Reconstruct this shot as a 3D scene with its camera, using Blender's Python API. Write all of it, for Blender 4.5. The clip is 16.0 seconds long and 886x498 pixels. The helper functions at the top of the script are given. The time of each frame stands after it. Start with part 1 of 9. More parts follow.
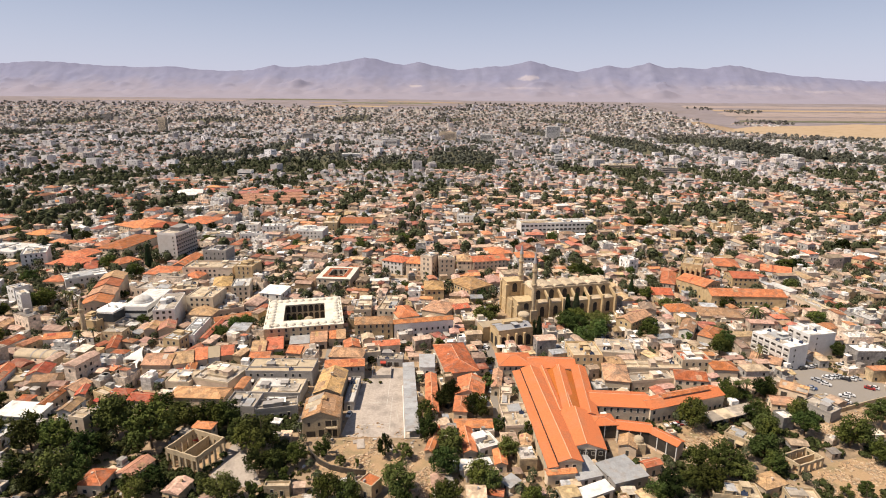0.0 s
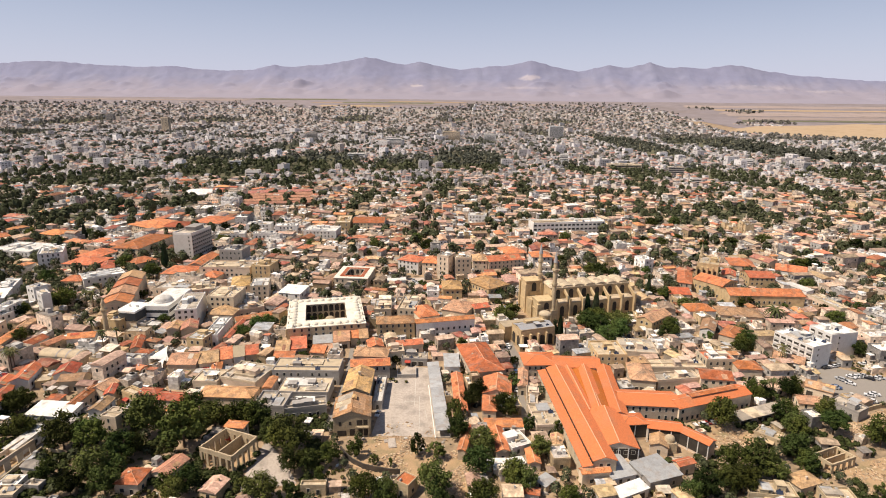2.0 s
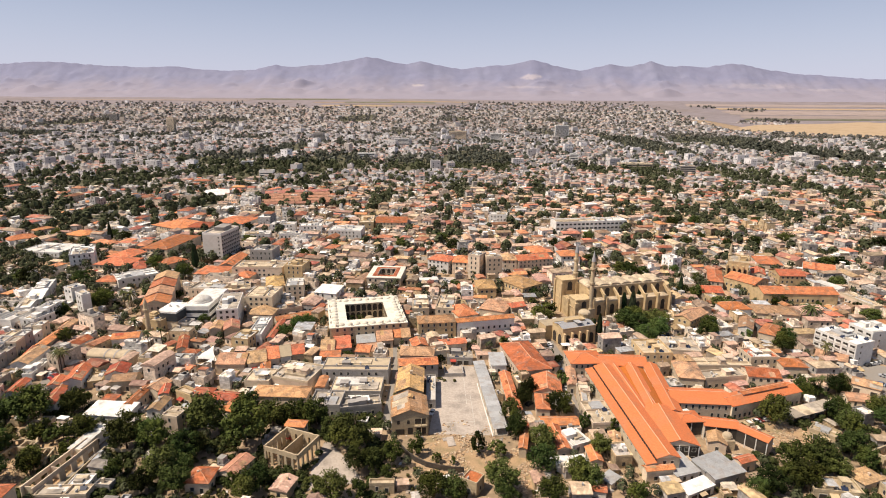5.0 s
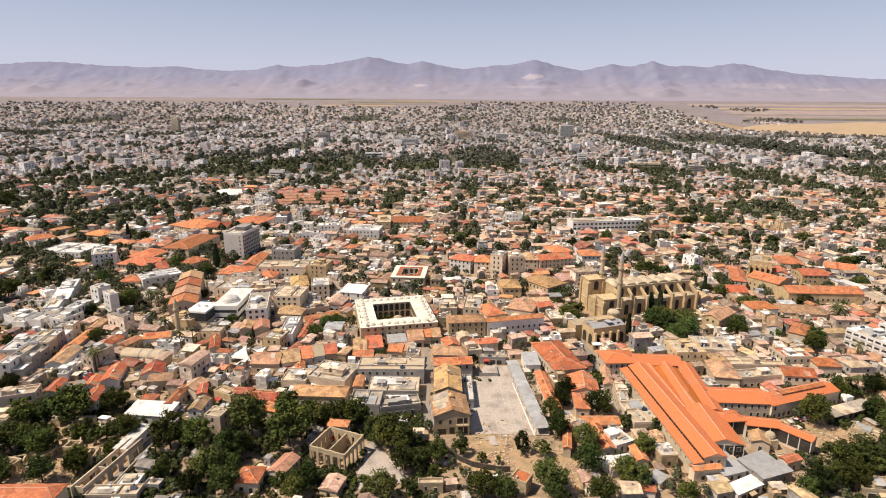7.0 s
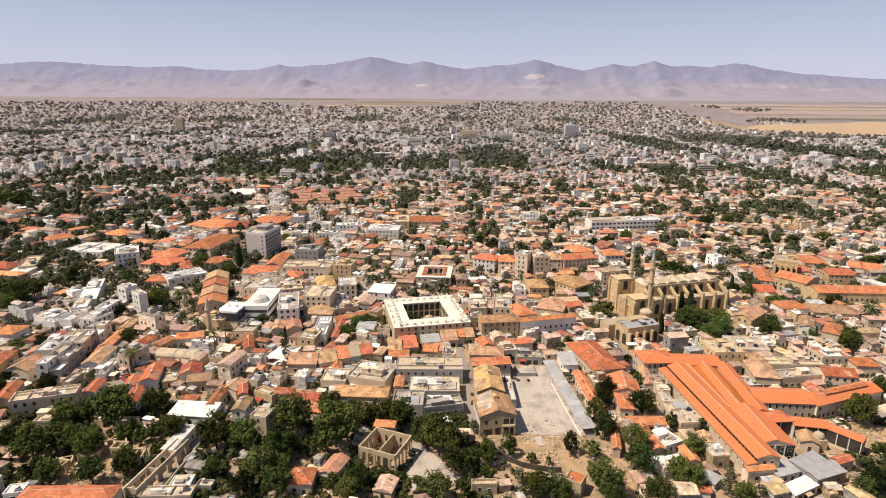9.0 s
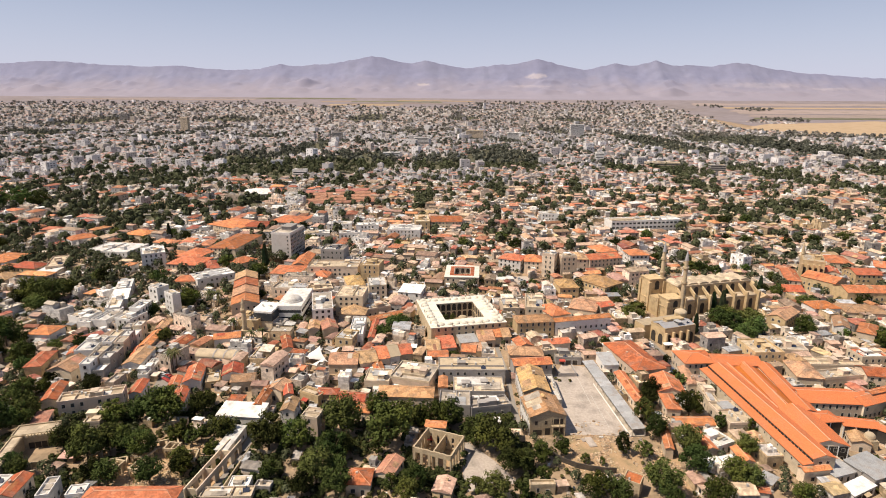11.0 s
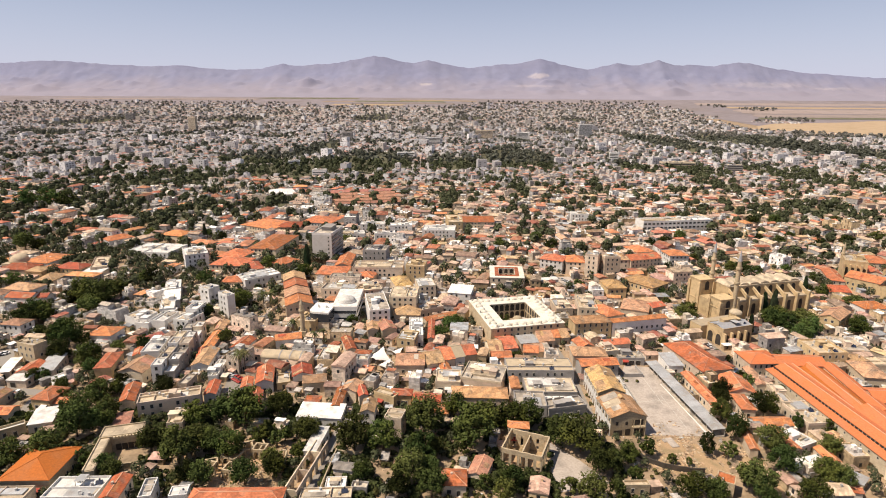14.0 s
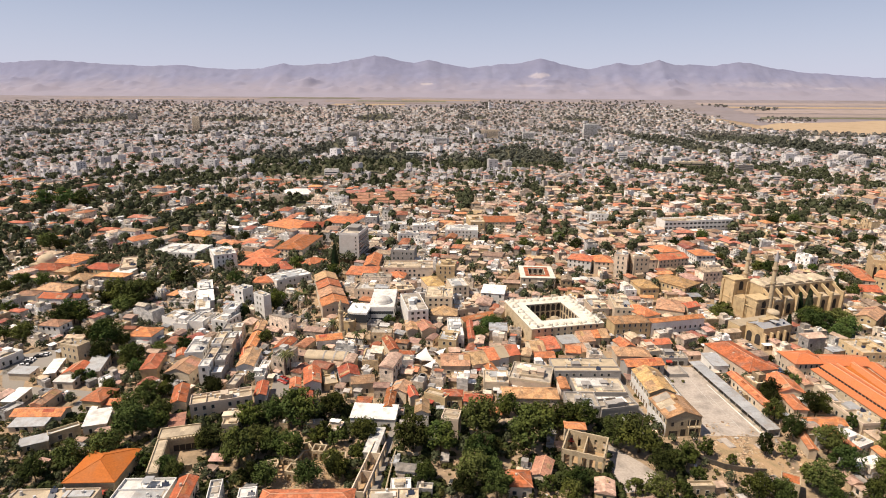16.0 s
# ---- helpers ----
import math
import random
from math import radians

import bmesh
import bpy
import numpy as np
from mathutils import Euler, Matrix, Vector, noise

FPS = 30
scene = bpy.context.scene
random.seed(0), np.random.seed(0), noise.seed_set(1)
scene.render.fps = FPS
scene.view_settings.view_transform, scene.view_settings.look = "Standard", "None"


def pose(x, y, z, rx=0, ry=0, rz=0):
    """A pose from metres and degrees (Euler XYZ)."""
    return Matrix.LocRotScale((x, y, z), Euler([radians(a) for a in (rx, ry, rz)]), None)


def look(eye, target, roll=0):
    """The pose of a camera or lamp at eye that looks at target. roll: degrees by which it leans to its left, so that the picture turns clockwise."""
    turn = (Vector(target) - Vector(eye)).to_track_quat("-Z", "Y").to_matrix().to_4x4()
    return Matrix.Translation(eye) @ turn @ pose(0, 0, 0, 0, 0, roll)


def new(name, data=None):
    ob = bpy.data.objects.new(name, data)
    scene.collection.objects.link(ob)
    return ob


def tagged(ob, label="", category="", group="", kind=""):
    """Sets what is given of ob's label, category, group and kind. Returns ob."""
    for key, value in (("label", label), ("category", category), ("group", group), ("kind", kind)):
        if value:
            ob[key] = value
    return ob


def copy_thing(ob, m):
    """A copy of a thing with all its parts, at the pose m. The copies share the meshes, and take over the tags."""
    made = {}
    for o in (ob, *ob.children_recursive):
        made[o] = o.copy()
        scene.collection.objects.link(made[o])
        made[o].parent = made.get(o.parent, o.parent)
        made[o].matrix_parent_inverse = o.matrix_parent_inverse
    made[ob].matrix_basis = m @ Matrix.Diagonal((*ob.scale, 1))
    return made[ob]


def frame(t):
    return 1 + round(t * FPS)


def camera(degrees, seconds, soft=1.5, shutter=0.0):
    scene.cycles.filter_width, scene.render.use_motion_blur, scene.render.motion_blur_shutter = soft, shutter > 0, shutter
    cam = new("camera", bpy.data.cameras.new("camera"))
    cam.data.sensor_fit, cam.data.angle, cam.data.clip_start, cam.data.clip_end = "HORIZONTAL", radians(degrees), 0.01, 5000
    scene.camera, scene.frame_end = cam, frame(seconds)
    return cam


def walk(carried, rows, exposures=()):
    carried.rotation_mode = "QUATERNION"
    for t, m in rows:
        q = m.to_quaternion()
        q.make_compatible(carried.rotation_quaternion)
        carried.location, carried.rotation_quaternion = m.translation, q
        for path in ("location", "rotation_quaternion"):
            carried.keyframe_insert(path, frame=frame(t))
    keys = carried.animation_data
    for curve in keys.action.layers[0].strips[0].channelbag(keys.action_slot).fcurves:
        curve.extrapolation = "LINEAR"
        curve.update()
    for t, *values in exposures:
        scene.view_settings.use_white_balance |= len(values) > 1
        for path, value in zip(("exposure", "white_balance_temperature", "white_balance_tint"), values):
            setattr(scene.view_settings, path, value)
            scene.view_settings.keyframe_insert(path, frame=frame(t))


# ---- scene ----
cam = camera(76.0, 16.0, 1.0)
PATH = [
    (0, (-3.608, 1.514, 120.195), (-3.645, 3.447, 119.685), 0.5),
    (0.5, (-5.954, 1.449, 120.119), (-5.992, 3.382, 119.608), 0.5),
    (1, (-9.04, 1.232, 120.153), (-9.077, 3.165, 119.642), 0.5),
    (1.5, (-12.033, 1.155, 120.088), (-12.07, 3.088, 119.577), 0.5),
    (2, (-15.327, 0.927, 120.094), (-15.363, 2.86, 119.583), 0.5),
    (2.5, (-18.479, 0.628, 120.226), (-18.516, 2.561, 119.714), 0.5),
    (3, (-22.109, 0.26, 120.256), (-22.145, 2.193, 119.745), 0.4),
    (3.5, (-25.726, -0.031, 120.313), (-25.762, 1.902, 119.802), 0.5),
    (4, (-29.593, -0.262, 120.275), (-29.629, 1.672, 119.763), 0.4),
    (6.5, (-48.981, -0.807, 119.985), (-49.014, 1.126, 119.472), 0.3),
    (7, (-53.16, -0.794, 119.878), (-53.193, 1.139, 119.365), 0.3),
    (7.5, (-57.314, -0.629, 119.681), (-57.346, 1.304, 119.169), 0.3),
    (8, (-61.711, -0.4, 119.439), (-61.744, 1.534, 118.927), 0.3),
    (8.5, (-65.939, -0.125, 119.348), (-65.971, 1.808, 118.836), 0.3),
    (9, (-70.69, 0.162, 119.195), (-70.721, 2.095, 118.682), 0.3),
    (11.5, (-94.586, 0.168, 119.368), (-94.616, 2.101, 118.853), 0.3),
    (12, (-99.753, 0.083, 119.322), (-99.783, 2.016, 118.808), 0.3),
    (12.5, (-104.491, 0.019, 119.436), (-104.521, 1.951, 118.921), 0.3),
    (13, (-109.923, -0.269, 119.626), (-109.951, 1.663, 119.111), 0.3),
    (13.5, (-114.87, -0.73, 119.895), (-114.897, 1.202, 119.379), 0.3),
    (14, (-120.459, -0.774, 119.973), (-120.485, 1.158, 119.457), 0.3),
    (14.5, (-125.823, -0.789, 119.973), (-125.846, 1.143, 119.457), 0.4),
    (15, (-131.507, -0.699, 120.039), (-131.528, 1.233, 119.522), 0.4),
    (15.5, (-136.535, -0.625, 120.034), (-136.555, 1.307, 119.517), 0.4),
    (16, (-141.862, -0.459, 120.005), (-141.882, 1.473, 119.488), 0.3),
]
walk(cam, [(t, look(eye, target, roll)) for t, eye, target, roll in PATH], [(0, 0.32, 6600, 11), (16, 0.32, 6600, 11)])

# ---- light ----
SUN_ELEVATION, SUN_AZIMUTH = radians(58), radians(252)  # azimuth clockwise from +y
world = bpy.data.worlds.new("world")
scene.world = world
world.use_nodes = True
wn = world.node_tree.nodes
sky = wn.new("ShaderNodeTexSky")
sky.sky_type, sky.sun_disc = "NISHITA", False
sky.sun_elevation, sky.sun_rotation = SUN_ELEVATION, SUN_AZIMUTH
sky.altitude, sky.air_density, sky.dust_density, sky.ozone_density = 0, 1.0, 0.6, 1.5
wn["Background"].inputs["Strength"].default_value = 0.061
# summer haze: milky and faintly violet along the horizon, thinning towards the zenith
haze = wn.new("ShaderNodeMix")
haze.data_type = "RGBA"
haze.inputs["B"].default_value = (9.0, 9.2, 12.2, 1)
up = wn.new("ShaderNodeSeparateXYZ")
coord = wn.new("ShaderNodeTexCoord")
thick = wn.new("ShaderNodeMapRange")
thick.inputs["From Min"].default_value, thick.inputs["From Max"].default_value = 0.0, 0.25
thick.inputs["To Min"].default_value, thick.inputs["To Max"].default_value = 0.76, 0.13
world.node_tree.links.new(coord.outputs["Generated"], up.inputs[0])
world.node_tree.links.new(up.outputs["Z"], thick.inputs["Value"])
world.node_tree.links.new(thick.outputs[0], haze.inputs["Factor"])
world.node_tree.links.new(sky.outputs[0], haze.inputs["A"])
world.node_tree.links.new(haze.outputs["Result"], wn["Background"].inputs["Color"])
sun_data = bpy.data.lights.new("sun", "SUN")
sun_data.energy, sun_data.angle, sun_data.color = 5.0, radians(0.55), (1.0, 0.885, 0.745)
sun = new("sun", sun_data)
to_sun = Vector((math.sin(SUN_AZIMUTH) * math.cos(SUN_ELEVATION), math.cos(SUN_AZIMUTH) * math.cos(SUN_ELEVATION), math.sin(SUN_ELEVATION)))
sun.matrix_world = look(to_sun * 400, (0, 0, 0))


# ---- materials ----
def material(name, colour, rough=0.85, grain=0.25, scale=0.35, dirt=(0.35, 0.28, 0.2), dirt_amount=0.3, spread=0.12, metal=0.0,
             island=False, streak=0.0, bump=0.3, fine=4.0, hue=0.0, gloss=0.25, patch=0.0, patch_size=1.6):
    """A weathered surface: two scales of noise, stains, and a shift of tone from thing to thing."""
    colour, dirt = [0.88 * c for c in colour], [0.85 * c for c in dirt]
    m = bpy.data.materials.new(name)
    m.use_nodes = True
    n, l = m.node_tree.nodes, m.node_tree.links
    b = n["Principled BSDF"]
    b.inputs["Roughness"].default_value = rough
    b.inputs["Metallic"].default_value = metal
    b.inputs["Specular IOR Level"].default_value = gloss
    tc = n.new("ShaderNodeTexCoord")
    space = tc.outputs["Object"]
    geo = n.new("ShaderNodeNewGeometry")
    if island:
        space = geo.outputs["Position"]
        rnd = geo.outputs["Random Per Island"]
    else:
        rnd = n.new("ShaderNodeObjectInfo").outputs["Random"]
    big = n.new("ShaderNodeTexNoise")
    big.inputs["Scale"].default_value, big.inputs["Detail"].default_value = scale, 5
    small = n.new("ShaderNodeTexNoise")
    small.inputs["Scale"].default_value, small.inputs["Detail"].default_value = fine, 3
    off = n.new("ShaderNodeVectorMath")
    off.operation = "ADD"
    mul = n.new("ShaderNodeMath")
    mul.operation, mul.inputs[1].default_value = "MULTIPLY", 57.0
    l.new(rnd, mul.inputs[0])
    l.new(space, off.inputs[0])
    l.new(mul.outputs[0], off.inputs[1])
    l.new(off.outputs[0], big.inputs["Vector"])
    l.new(off.outputs[0], small.inputs["Vector"])
    base = n.new("ShaderNodeHueSaturation")
    base.inputs["Color"].default_value = (*colour, 1)
    tone = n.new("ShaderNodeMapRange")
    tone.inputs["To Min"].default_value, tone.inputs["To Max"].default_value = 1 - spread * 1.4, 1 + spread
    l.new(rnd, tone.inputs["Value"])
    l.new(tone.outputs[0], base.inputs["Value"])
    if hue:
        shift = n.new("ShaderNodeMapRange")
        shift.inputs["To Min"].default_value, shift.inputs["To Max"].default_value = 0.5 - hue, 0.5 + hue
        frac = n.new("ShaderNodeMath")
        frac.operation = "FRACT"
        l.new(mul.outputs[0], frac.inputs[0])
        l.new(frac.outputs[0], shift.inputs["Value"])
        l.new(shift.outputs[0], base.inputs["Hue"])
    ramp = n.new("ShaderNodeMapRange")
    ramp.inputs["From Min"].default_value, ramp.inputs["From Max"].default_value = 0.48, 0.72
    ramp.inputs["To Max"].default_value = dirt_amount
    l.new(big.outputs["Fac"], ramp.inputs["Value"])
    mix = n.new("ShaderNodeMix")
    mix.data_type = "RGBA"
    mix.inputs["B"].default_value = (*dirt, 1)
    l.new(ramp.outputs[0], mix.inputs["Factor"])
    l.new(base.outputs[0], mix.inputs["A"])
    speck = n.new("ShaderNodeMapRange")
    speck.inputs["To Min"].default_value, speck.inputs["To Max"].default_value = 1 - grain, 1 + grain
    l.new(small.outputs["Fac"], speck.inputs["Value"])
    last = n.new("ShaderNodeMix")
    last.data_type, last.blend_type = "RGBA", "MULTIPLY"
    last.inputs["Factor"].default_value = 1
    l.new(mix.outputs["Result"], last.inputs["A"])
    l.new(speck.outputs[0], last.inputs["B"])
    out = last.outputs["Result"]
    if patch:
        # areas mended at other times, each with its own tone and ragged border
        cell = n.new("ShaderNodeTexVoronoi")
        cell.distance = "CHEBYCHEV"
        cell.inputs["Scale"].default_value = 1 / patch_size
        wobble = n.new("ShaderNodeMix")
        wobble.data_type, wobble.blend_type = "RGBA", "ADD"
        wobble.inputs["Factor"].default_value = 0.5
        l.new(off.outputs[0], wobble.inputs["A"])
        l.new(small.outputs["Color"], wobble.inputs["B"])
        l.new(wobble.outputs["Result"], cell.inputs["Vector"])
        split = n.new("ShaderNodeSeparateColor")
        l.new(cell.outputs["Color"], split.inputs[0])
        shade = n.new("ShaderNodeMapRange")
        shade.inputs["To Min"].default_value, shade.inputs["To Max"].default_value = 1 - patch, 1 + patch * 0.8
        l.new(split.outputs[0], shade.inputs["Value"])
        mend = n.new("ShaderNodeMix")
        mend.data_type, mend.blend_type = "RGBA", "MULTIPLY"
        mend.inputs["Factor"].default_value = 1
        l.new(out, mend.inputs["A"])
        l.new(shade.outputs[0], mend.inputs["B"])
        out = mend.outputs["Result"]
    if streak:
        # courses of tiles or ribs of sheet, along local x and y
        wave = n.new("ShaderNodeTexWave")
        wave.inputs["Scale"].default_value, wave.inputs["Distortion"].default_value = streak, 1.2
        wave.inputs["Detail"].default_value = 1
        l.new(off.outputs[0], wave.inputs["Vector"])
        dark = n.new("ShaderNodeMapRange")
        dark.inputs["To Min"].default_value, dark.inputs["To Max"].default_value = 0.84, 1.06
        l.new(wave.outputs["Fac"], dark.inputs["Value"])
        again = n.new("ShaderNodeMix")
        again.data_type, again.blend_type = "RGBA", "MULTIPLY"
        again.inputs["Factor"].default_value = 1
        l.new(out, again.inputs["A"])
        l.new(dark.outputs[0], again.inputs["B"])
        out = again.outputs["Result"]
    l.new(out, b.inputs["Base Color"])
    if bump:
        bp = n.new("ShaderNodeBump")
        bp.inputs["Strength"].default_value, bp.inputs["Distance"].default_value = bump, 0.1
        l.new(small.outputs["Fac"], bp.inputs["Height"])
        l.new(bp.outputs[0], b.inputs["Normal"])
    return m


TILE = dict(rough=0.8, grain=0.65, streak=1.1, spread=0.2, hue=0.012, fine=1.5, scale=0.34, patch=0.26, patch_size=1.9)
ROOF = {
    "orange": material("roof_tiles_orange", (0.61, 0.205, 0.09), dirt=(0.34, 0.2, 0.13), dirt_amount=0.7, **TILE),
    "market": material("roof_tiles_new", (0.65, 0.195, 0.072), rough=0.8, grain=0.3, streak=1.1, spread=0.06, fine=1.6, scale=0.15, dirt=(0.45, 0.22, 0.12), dirt_amount=0.5),
    "deep": material("roof_tiles_deep", (0.50, 0.145, 0.025), rough=0.8, grain=0.3, streak=1.1, spread=0.06, fine=1.6, scale=0.15, dirt=(0.4, 0.18, 0.08), dirt_amount=0.4),
    "red": material("roof_tiles_red", (0.47, 0.135, 0.055), dirt=(0.27, 0.17, 0.125), dirt_amount=0.7, **TILE),
    "pink": material("roof_tiles_pink", (0.48, 0.22, 0.15), dirt=(0.36, 0.26, 0.2), dirt_amount=0.5, **TILE),
    "tan": material("roof_tiles_old", (0.50, 0.295, 0.165), dirt=(0.25, 0.19, 0.14), dirt_amount=0.8, **TILE),
    "ochre": material("roof_tiles_ochre", (0.56, 0.335, 0.15), dirt=(0.27, 0.205, 0.14), dirt_amount=0.8, **TILE),
    "white": material("roof_white", (0.80, 0.77, 0.71), dirt=(0.42, 0.38, 0.33), dirt_amount=0.75, spread=0.2, patch=0.14, patch_size=2.6),
    "grey": material("roof_sheet_grey", (0.48, 0.48, 0.47), rough=0.5, dirt=(0.35, 0.27, 0.2), dirt_amount=0.55, streak=1.6, metal=0.1, patch=0.1, patch_size=1.5),
    "concrete": material("roof_concrete", (0.46, 0.395, 0.315), dirt=(0.2, 0.18, 0.16), dirt_amount=0.8, scale=0.22, patch=0.25, patch_size=2.4),
    "cream": material("roof_screed", (0.57, 0.46, 0.32), dirt=(0.31, 0.25, 0.18), dirt_amount=0.85, scale=0.22, grain=0.4, patch=0.25, patch_size=2.4),
    "stone": material("roof_stone", (0.50, 0.40, 0.27), dirt=(0.28, 0.23, 0.17), dirt_amount=0.6),
}
WALL = {
    "cream": material("wall_cream", (0.70, 0.57, 0.425), dirt=(0.33, 0.26, 0.19), dirt_amount=0.45, spread=0.2, hue=0.012),
    "white": material("wall_white", (0.80, 0.77, 0.72), dirt=(0.5, 0.45, 0.39), dirt_amount=0.4, spread=0.08),
    "yellow": material("wall_sandstone", (0.60, 0.445, 0.25), dirt=(0.33, 0.23, 0.13), dirt_amount=0.75, spread=0.1),
    "concrete": material("wall_concrete", (0.38, 0.35, 0.32), dirt=(0.24, 0.22, 0.2), dirt_amount=0.5),
    "stone": material("wall_stone", (0.54, 0.43, 0.28), dirt=(0.3, 0.23, 0.15), dirt_amount=0.6, grain=0.35, fine=1.6, bump=0.6),
}
GLASS = material("window_glass", (0.045, 0.05, 0.055), rough=0.15, grain=0.1, dirt_amount=0.1, bump=0)
FRAME = material("window_frame", (0.6, 0.55, 0.46), dirt_amount=0.2)
SHUTTER = material("shutter_wood", (0.16, 0.1, 0.06), dirt_amount=0.2)
TANK = material("tank_white", (0.6, 0.59, 0.56), rough=0.5, dirt_amount=0.15, bump=0)
PANEL = material("solar_glass", (0.03, 0.04, 0.07), rough=0.2, dirt_amount=0.1, bump=0)
LEAD = material("lead_sheet", (0.40, 0.40, 0.41), rough=0.6, dirt_amount=0.3, streak=0.8)
BARK = material("bark", (0.13, 0.09, 0.06))
LEAF = {
    "broad": material("leaves_broad", gloss=0.03, colour=(0.066, 0.086, 0.025), rough=0.7, grain=0.45, dirt=(0.15, 0.155, 0.03), dirt_amount=0.55, spread=0.55, hue=0.035, bump=0, fine=1.2),
    "cypress": material("leaves_cypress", gloss=0.03, colour=(0.024, 0.04, 0.018), rough=0.7, grain=0.4, dirt_amount=0.1, spread=0.25, bump=0),
    "palm": material("leaves_palm", gloss=0.03, colour=(0.09, 0.10, 0.04), rough=0.7, dirt=(0.25, 0.18, 0.09), dirt_amount=0.5, bump=0),
}
EARTH = material("earth", (0.365, 0.262, 0.165), rough=0.95, grain=0.55, scale=0.06, dirt=(0.21, 0.165, 0.11), dirt_amount=1.0, spread=0, island=True, bump=0.4, fine=0.5)
ASPHALT = material("asphalt", (0.29, 0.26, 0.225), rough=0.9, scale=0.15, dirt=(0.3, 0.26, 0.21), dirt_amount=0.6, spread=0.1)
PAVED = material("paving", (0.48, 0.41, 0.345), rough=0.9, scale=0.16, dirt=(0.30, 0.26, 0.22), dirt_amount=0.9, spread=0.05, grain=0.35, fine=1.2)
DUST = material("dry_soil", (0.46, 0.31, 0.175), rough=0.95, scale=0.2, dirt=(0.24, 0.2, 0.11), dirt_amount=0.9, spread=0.05, grain=0.4)
CANVAS = material("canvas", (0.78, 0.74, 0.68), dirt_amount=0.15, bump=0)


# ---- mesh helpers ----
def gz(x, y):
    """Height of the ground, which falls gently to the right and rises towards the mountains far off."""
    cx, cy = max(-320, min(220, x)), max(120, min(500, y))
    z = -4 - 0.012 * cx + 0.010 * (cy - 250)
    if y > 2000:
        z += 116 * min(1, (y - 2000) / 2420) ** 1.42
    return z


def mesh(name, verts, faces, mats, slots=None):
    me = bpy.data.meshes.new(name)
    me.from_pydata(verts, [], faces)
    for m in mats:
        me.materials.append(m)
    if slots is not None:
        me.polygons.foreach_set("material_index", slots)
    me.update()
    return me


class Build:
    """Gathers boxes and prisms into one mesh."""

    def __init__(self):
        self.v, self.f, self.s = [], [], []

    def add(self, verts, faces, slot=0):
        k = len(self.v)
        self.v += [tuple(p) for p in verts]
        self.f += [tuple(i + k for i in f) for f in faces]
        self.s += [slot] * len(faces)
        return self

    def box(self, x0, x1, y0, y1, z0, z1, slot=0, taper=0.0):
        t = taper
        v = [(x0, y0, z0), (x1, y0, z0), (x1, y1, z0), (x0, y1, z0), (x0 + t, y0 + t, z1), (x1 - t, y0 + t, z1), (x1 - t, y1 - t, z1), (x0 + t, y1 - t, z1)]
        return self.add(v, [(0, 3, 2, 1), (4, 5, 6, 7), (0, 1, 5, 4), (1, 2, 6, 5), (2, 3, 7, 6), (3, 0, 4, 7)], slot)

    def tube(self, x, y, z0, z1, r0, r1, n=10, slot=0):
        v = []
        for z, r in ((z0, r0), (z1, r1)):
            v += [(x + r * math.cos(6.2832 * i / n), y + r * math.sin(6.2832 * i / n), z) for i in range(n)]
        f = [(i, (i + 1) % n, n + (i + 1) % n, n + i) for i in range(n)] + [tuple(range(n, 2 * n)), tuple(range(n - 1, -1, -1))]
        return self.add(v, f, slot)

    def dome(self, x, y, z, r, h, n=14, rings=4, slot=0):
        v, f = [], []
        for k in range(rings):
            a = 1.5708 * k / rings
            v += [(x + r * math.cos(a) * math.cos(6.2832 * i / n), y + r * math.cos(a) * math.sin(6.2832 * i / n), z + h * math.sin(a)) for i in range(n)]
        v.append((x, y, z + h))
        for k in range(rings - 1):
            f += [(k * n + i, k * n + (i + 1) % n, (k + 1) * n + (i + 1) % n, (k + 1) * n + i) for i in range(n)]
        f += [((rings - 1) * n + i, (rings - 1) * n + (i + 1) % n, rings * n) for i in range(n)]
        return self.add(v, f, slot)

    def mesh(self, name, *mats):
        return mesh(name, self.v, self.f, mats, self.s)


def part(name, data, parent, m=None, label=""):
    ob = new(name, data)
    ob.parent = parent
    if m is not None:
        ob.matrix_basis = m
    if label:
        ob["label"] = label
    return ob


def thing(name, x, y, rot, label, category, group="", kind="", z=None):
    ob = new(name)
    ob.empty_display_size = 0.5
    ob.matrix_basis = pose(x, y, gz(x, y) if z is None else z, 0, 0, rot)
    return tagged(ob, label, category, group, kind)


# occupied ground, one cell a metre
OX, OY, ON, OM = -960, 90, 1760, 730
taken = np.zeros((ON, OM), bool)


def cells(x, y, w, d, rot):
    c, s = math.cos(radians(rot)), math.sin(radians(rot))
    r = (abs(w) + abs(d)) / 2 + 1
    i0, i1 = max(0, int(x - r - OX)), min(ON, int(x + r - OX) + 1)
    j0, j1 = max(0, int(y - r - OY)), min(OM, int(y + r - OY) + 1)
    if i1 <= i0 or j1 <= j0:
        return None, None
    gx, gy = np.meshgrid(np.arange(i0, i1) + OX + 0.5 - x, np.arange(j0, j1) + OY + 0.5 - y, indexing="ij")
    u, v = gx * c + gy * s, -gx * s + gy * c
    return (slice(i0, i1), slice(j0, j1)), (abs(u) <= w / 2) & (abs(v) <= d / 2)


def take(x, y, w, d, rot=0):
    where, inside = cells(x, y, w, d, rot)
    if where:
        taken[where] |= inside


def is_free(x, y, w, d, rot=0, share=0.04):
    where, inside = cells(x, y, w, d, rot)
    if not where or not inside.any():
        return False
    return (taken[where] & inside).sum() <= share * inside.sum()


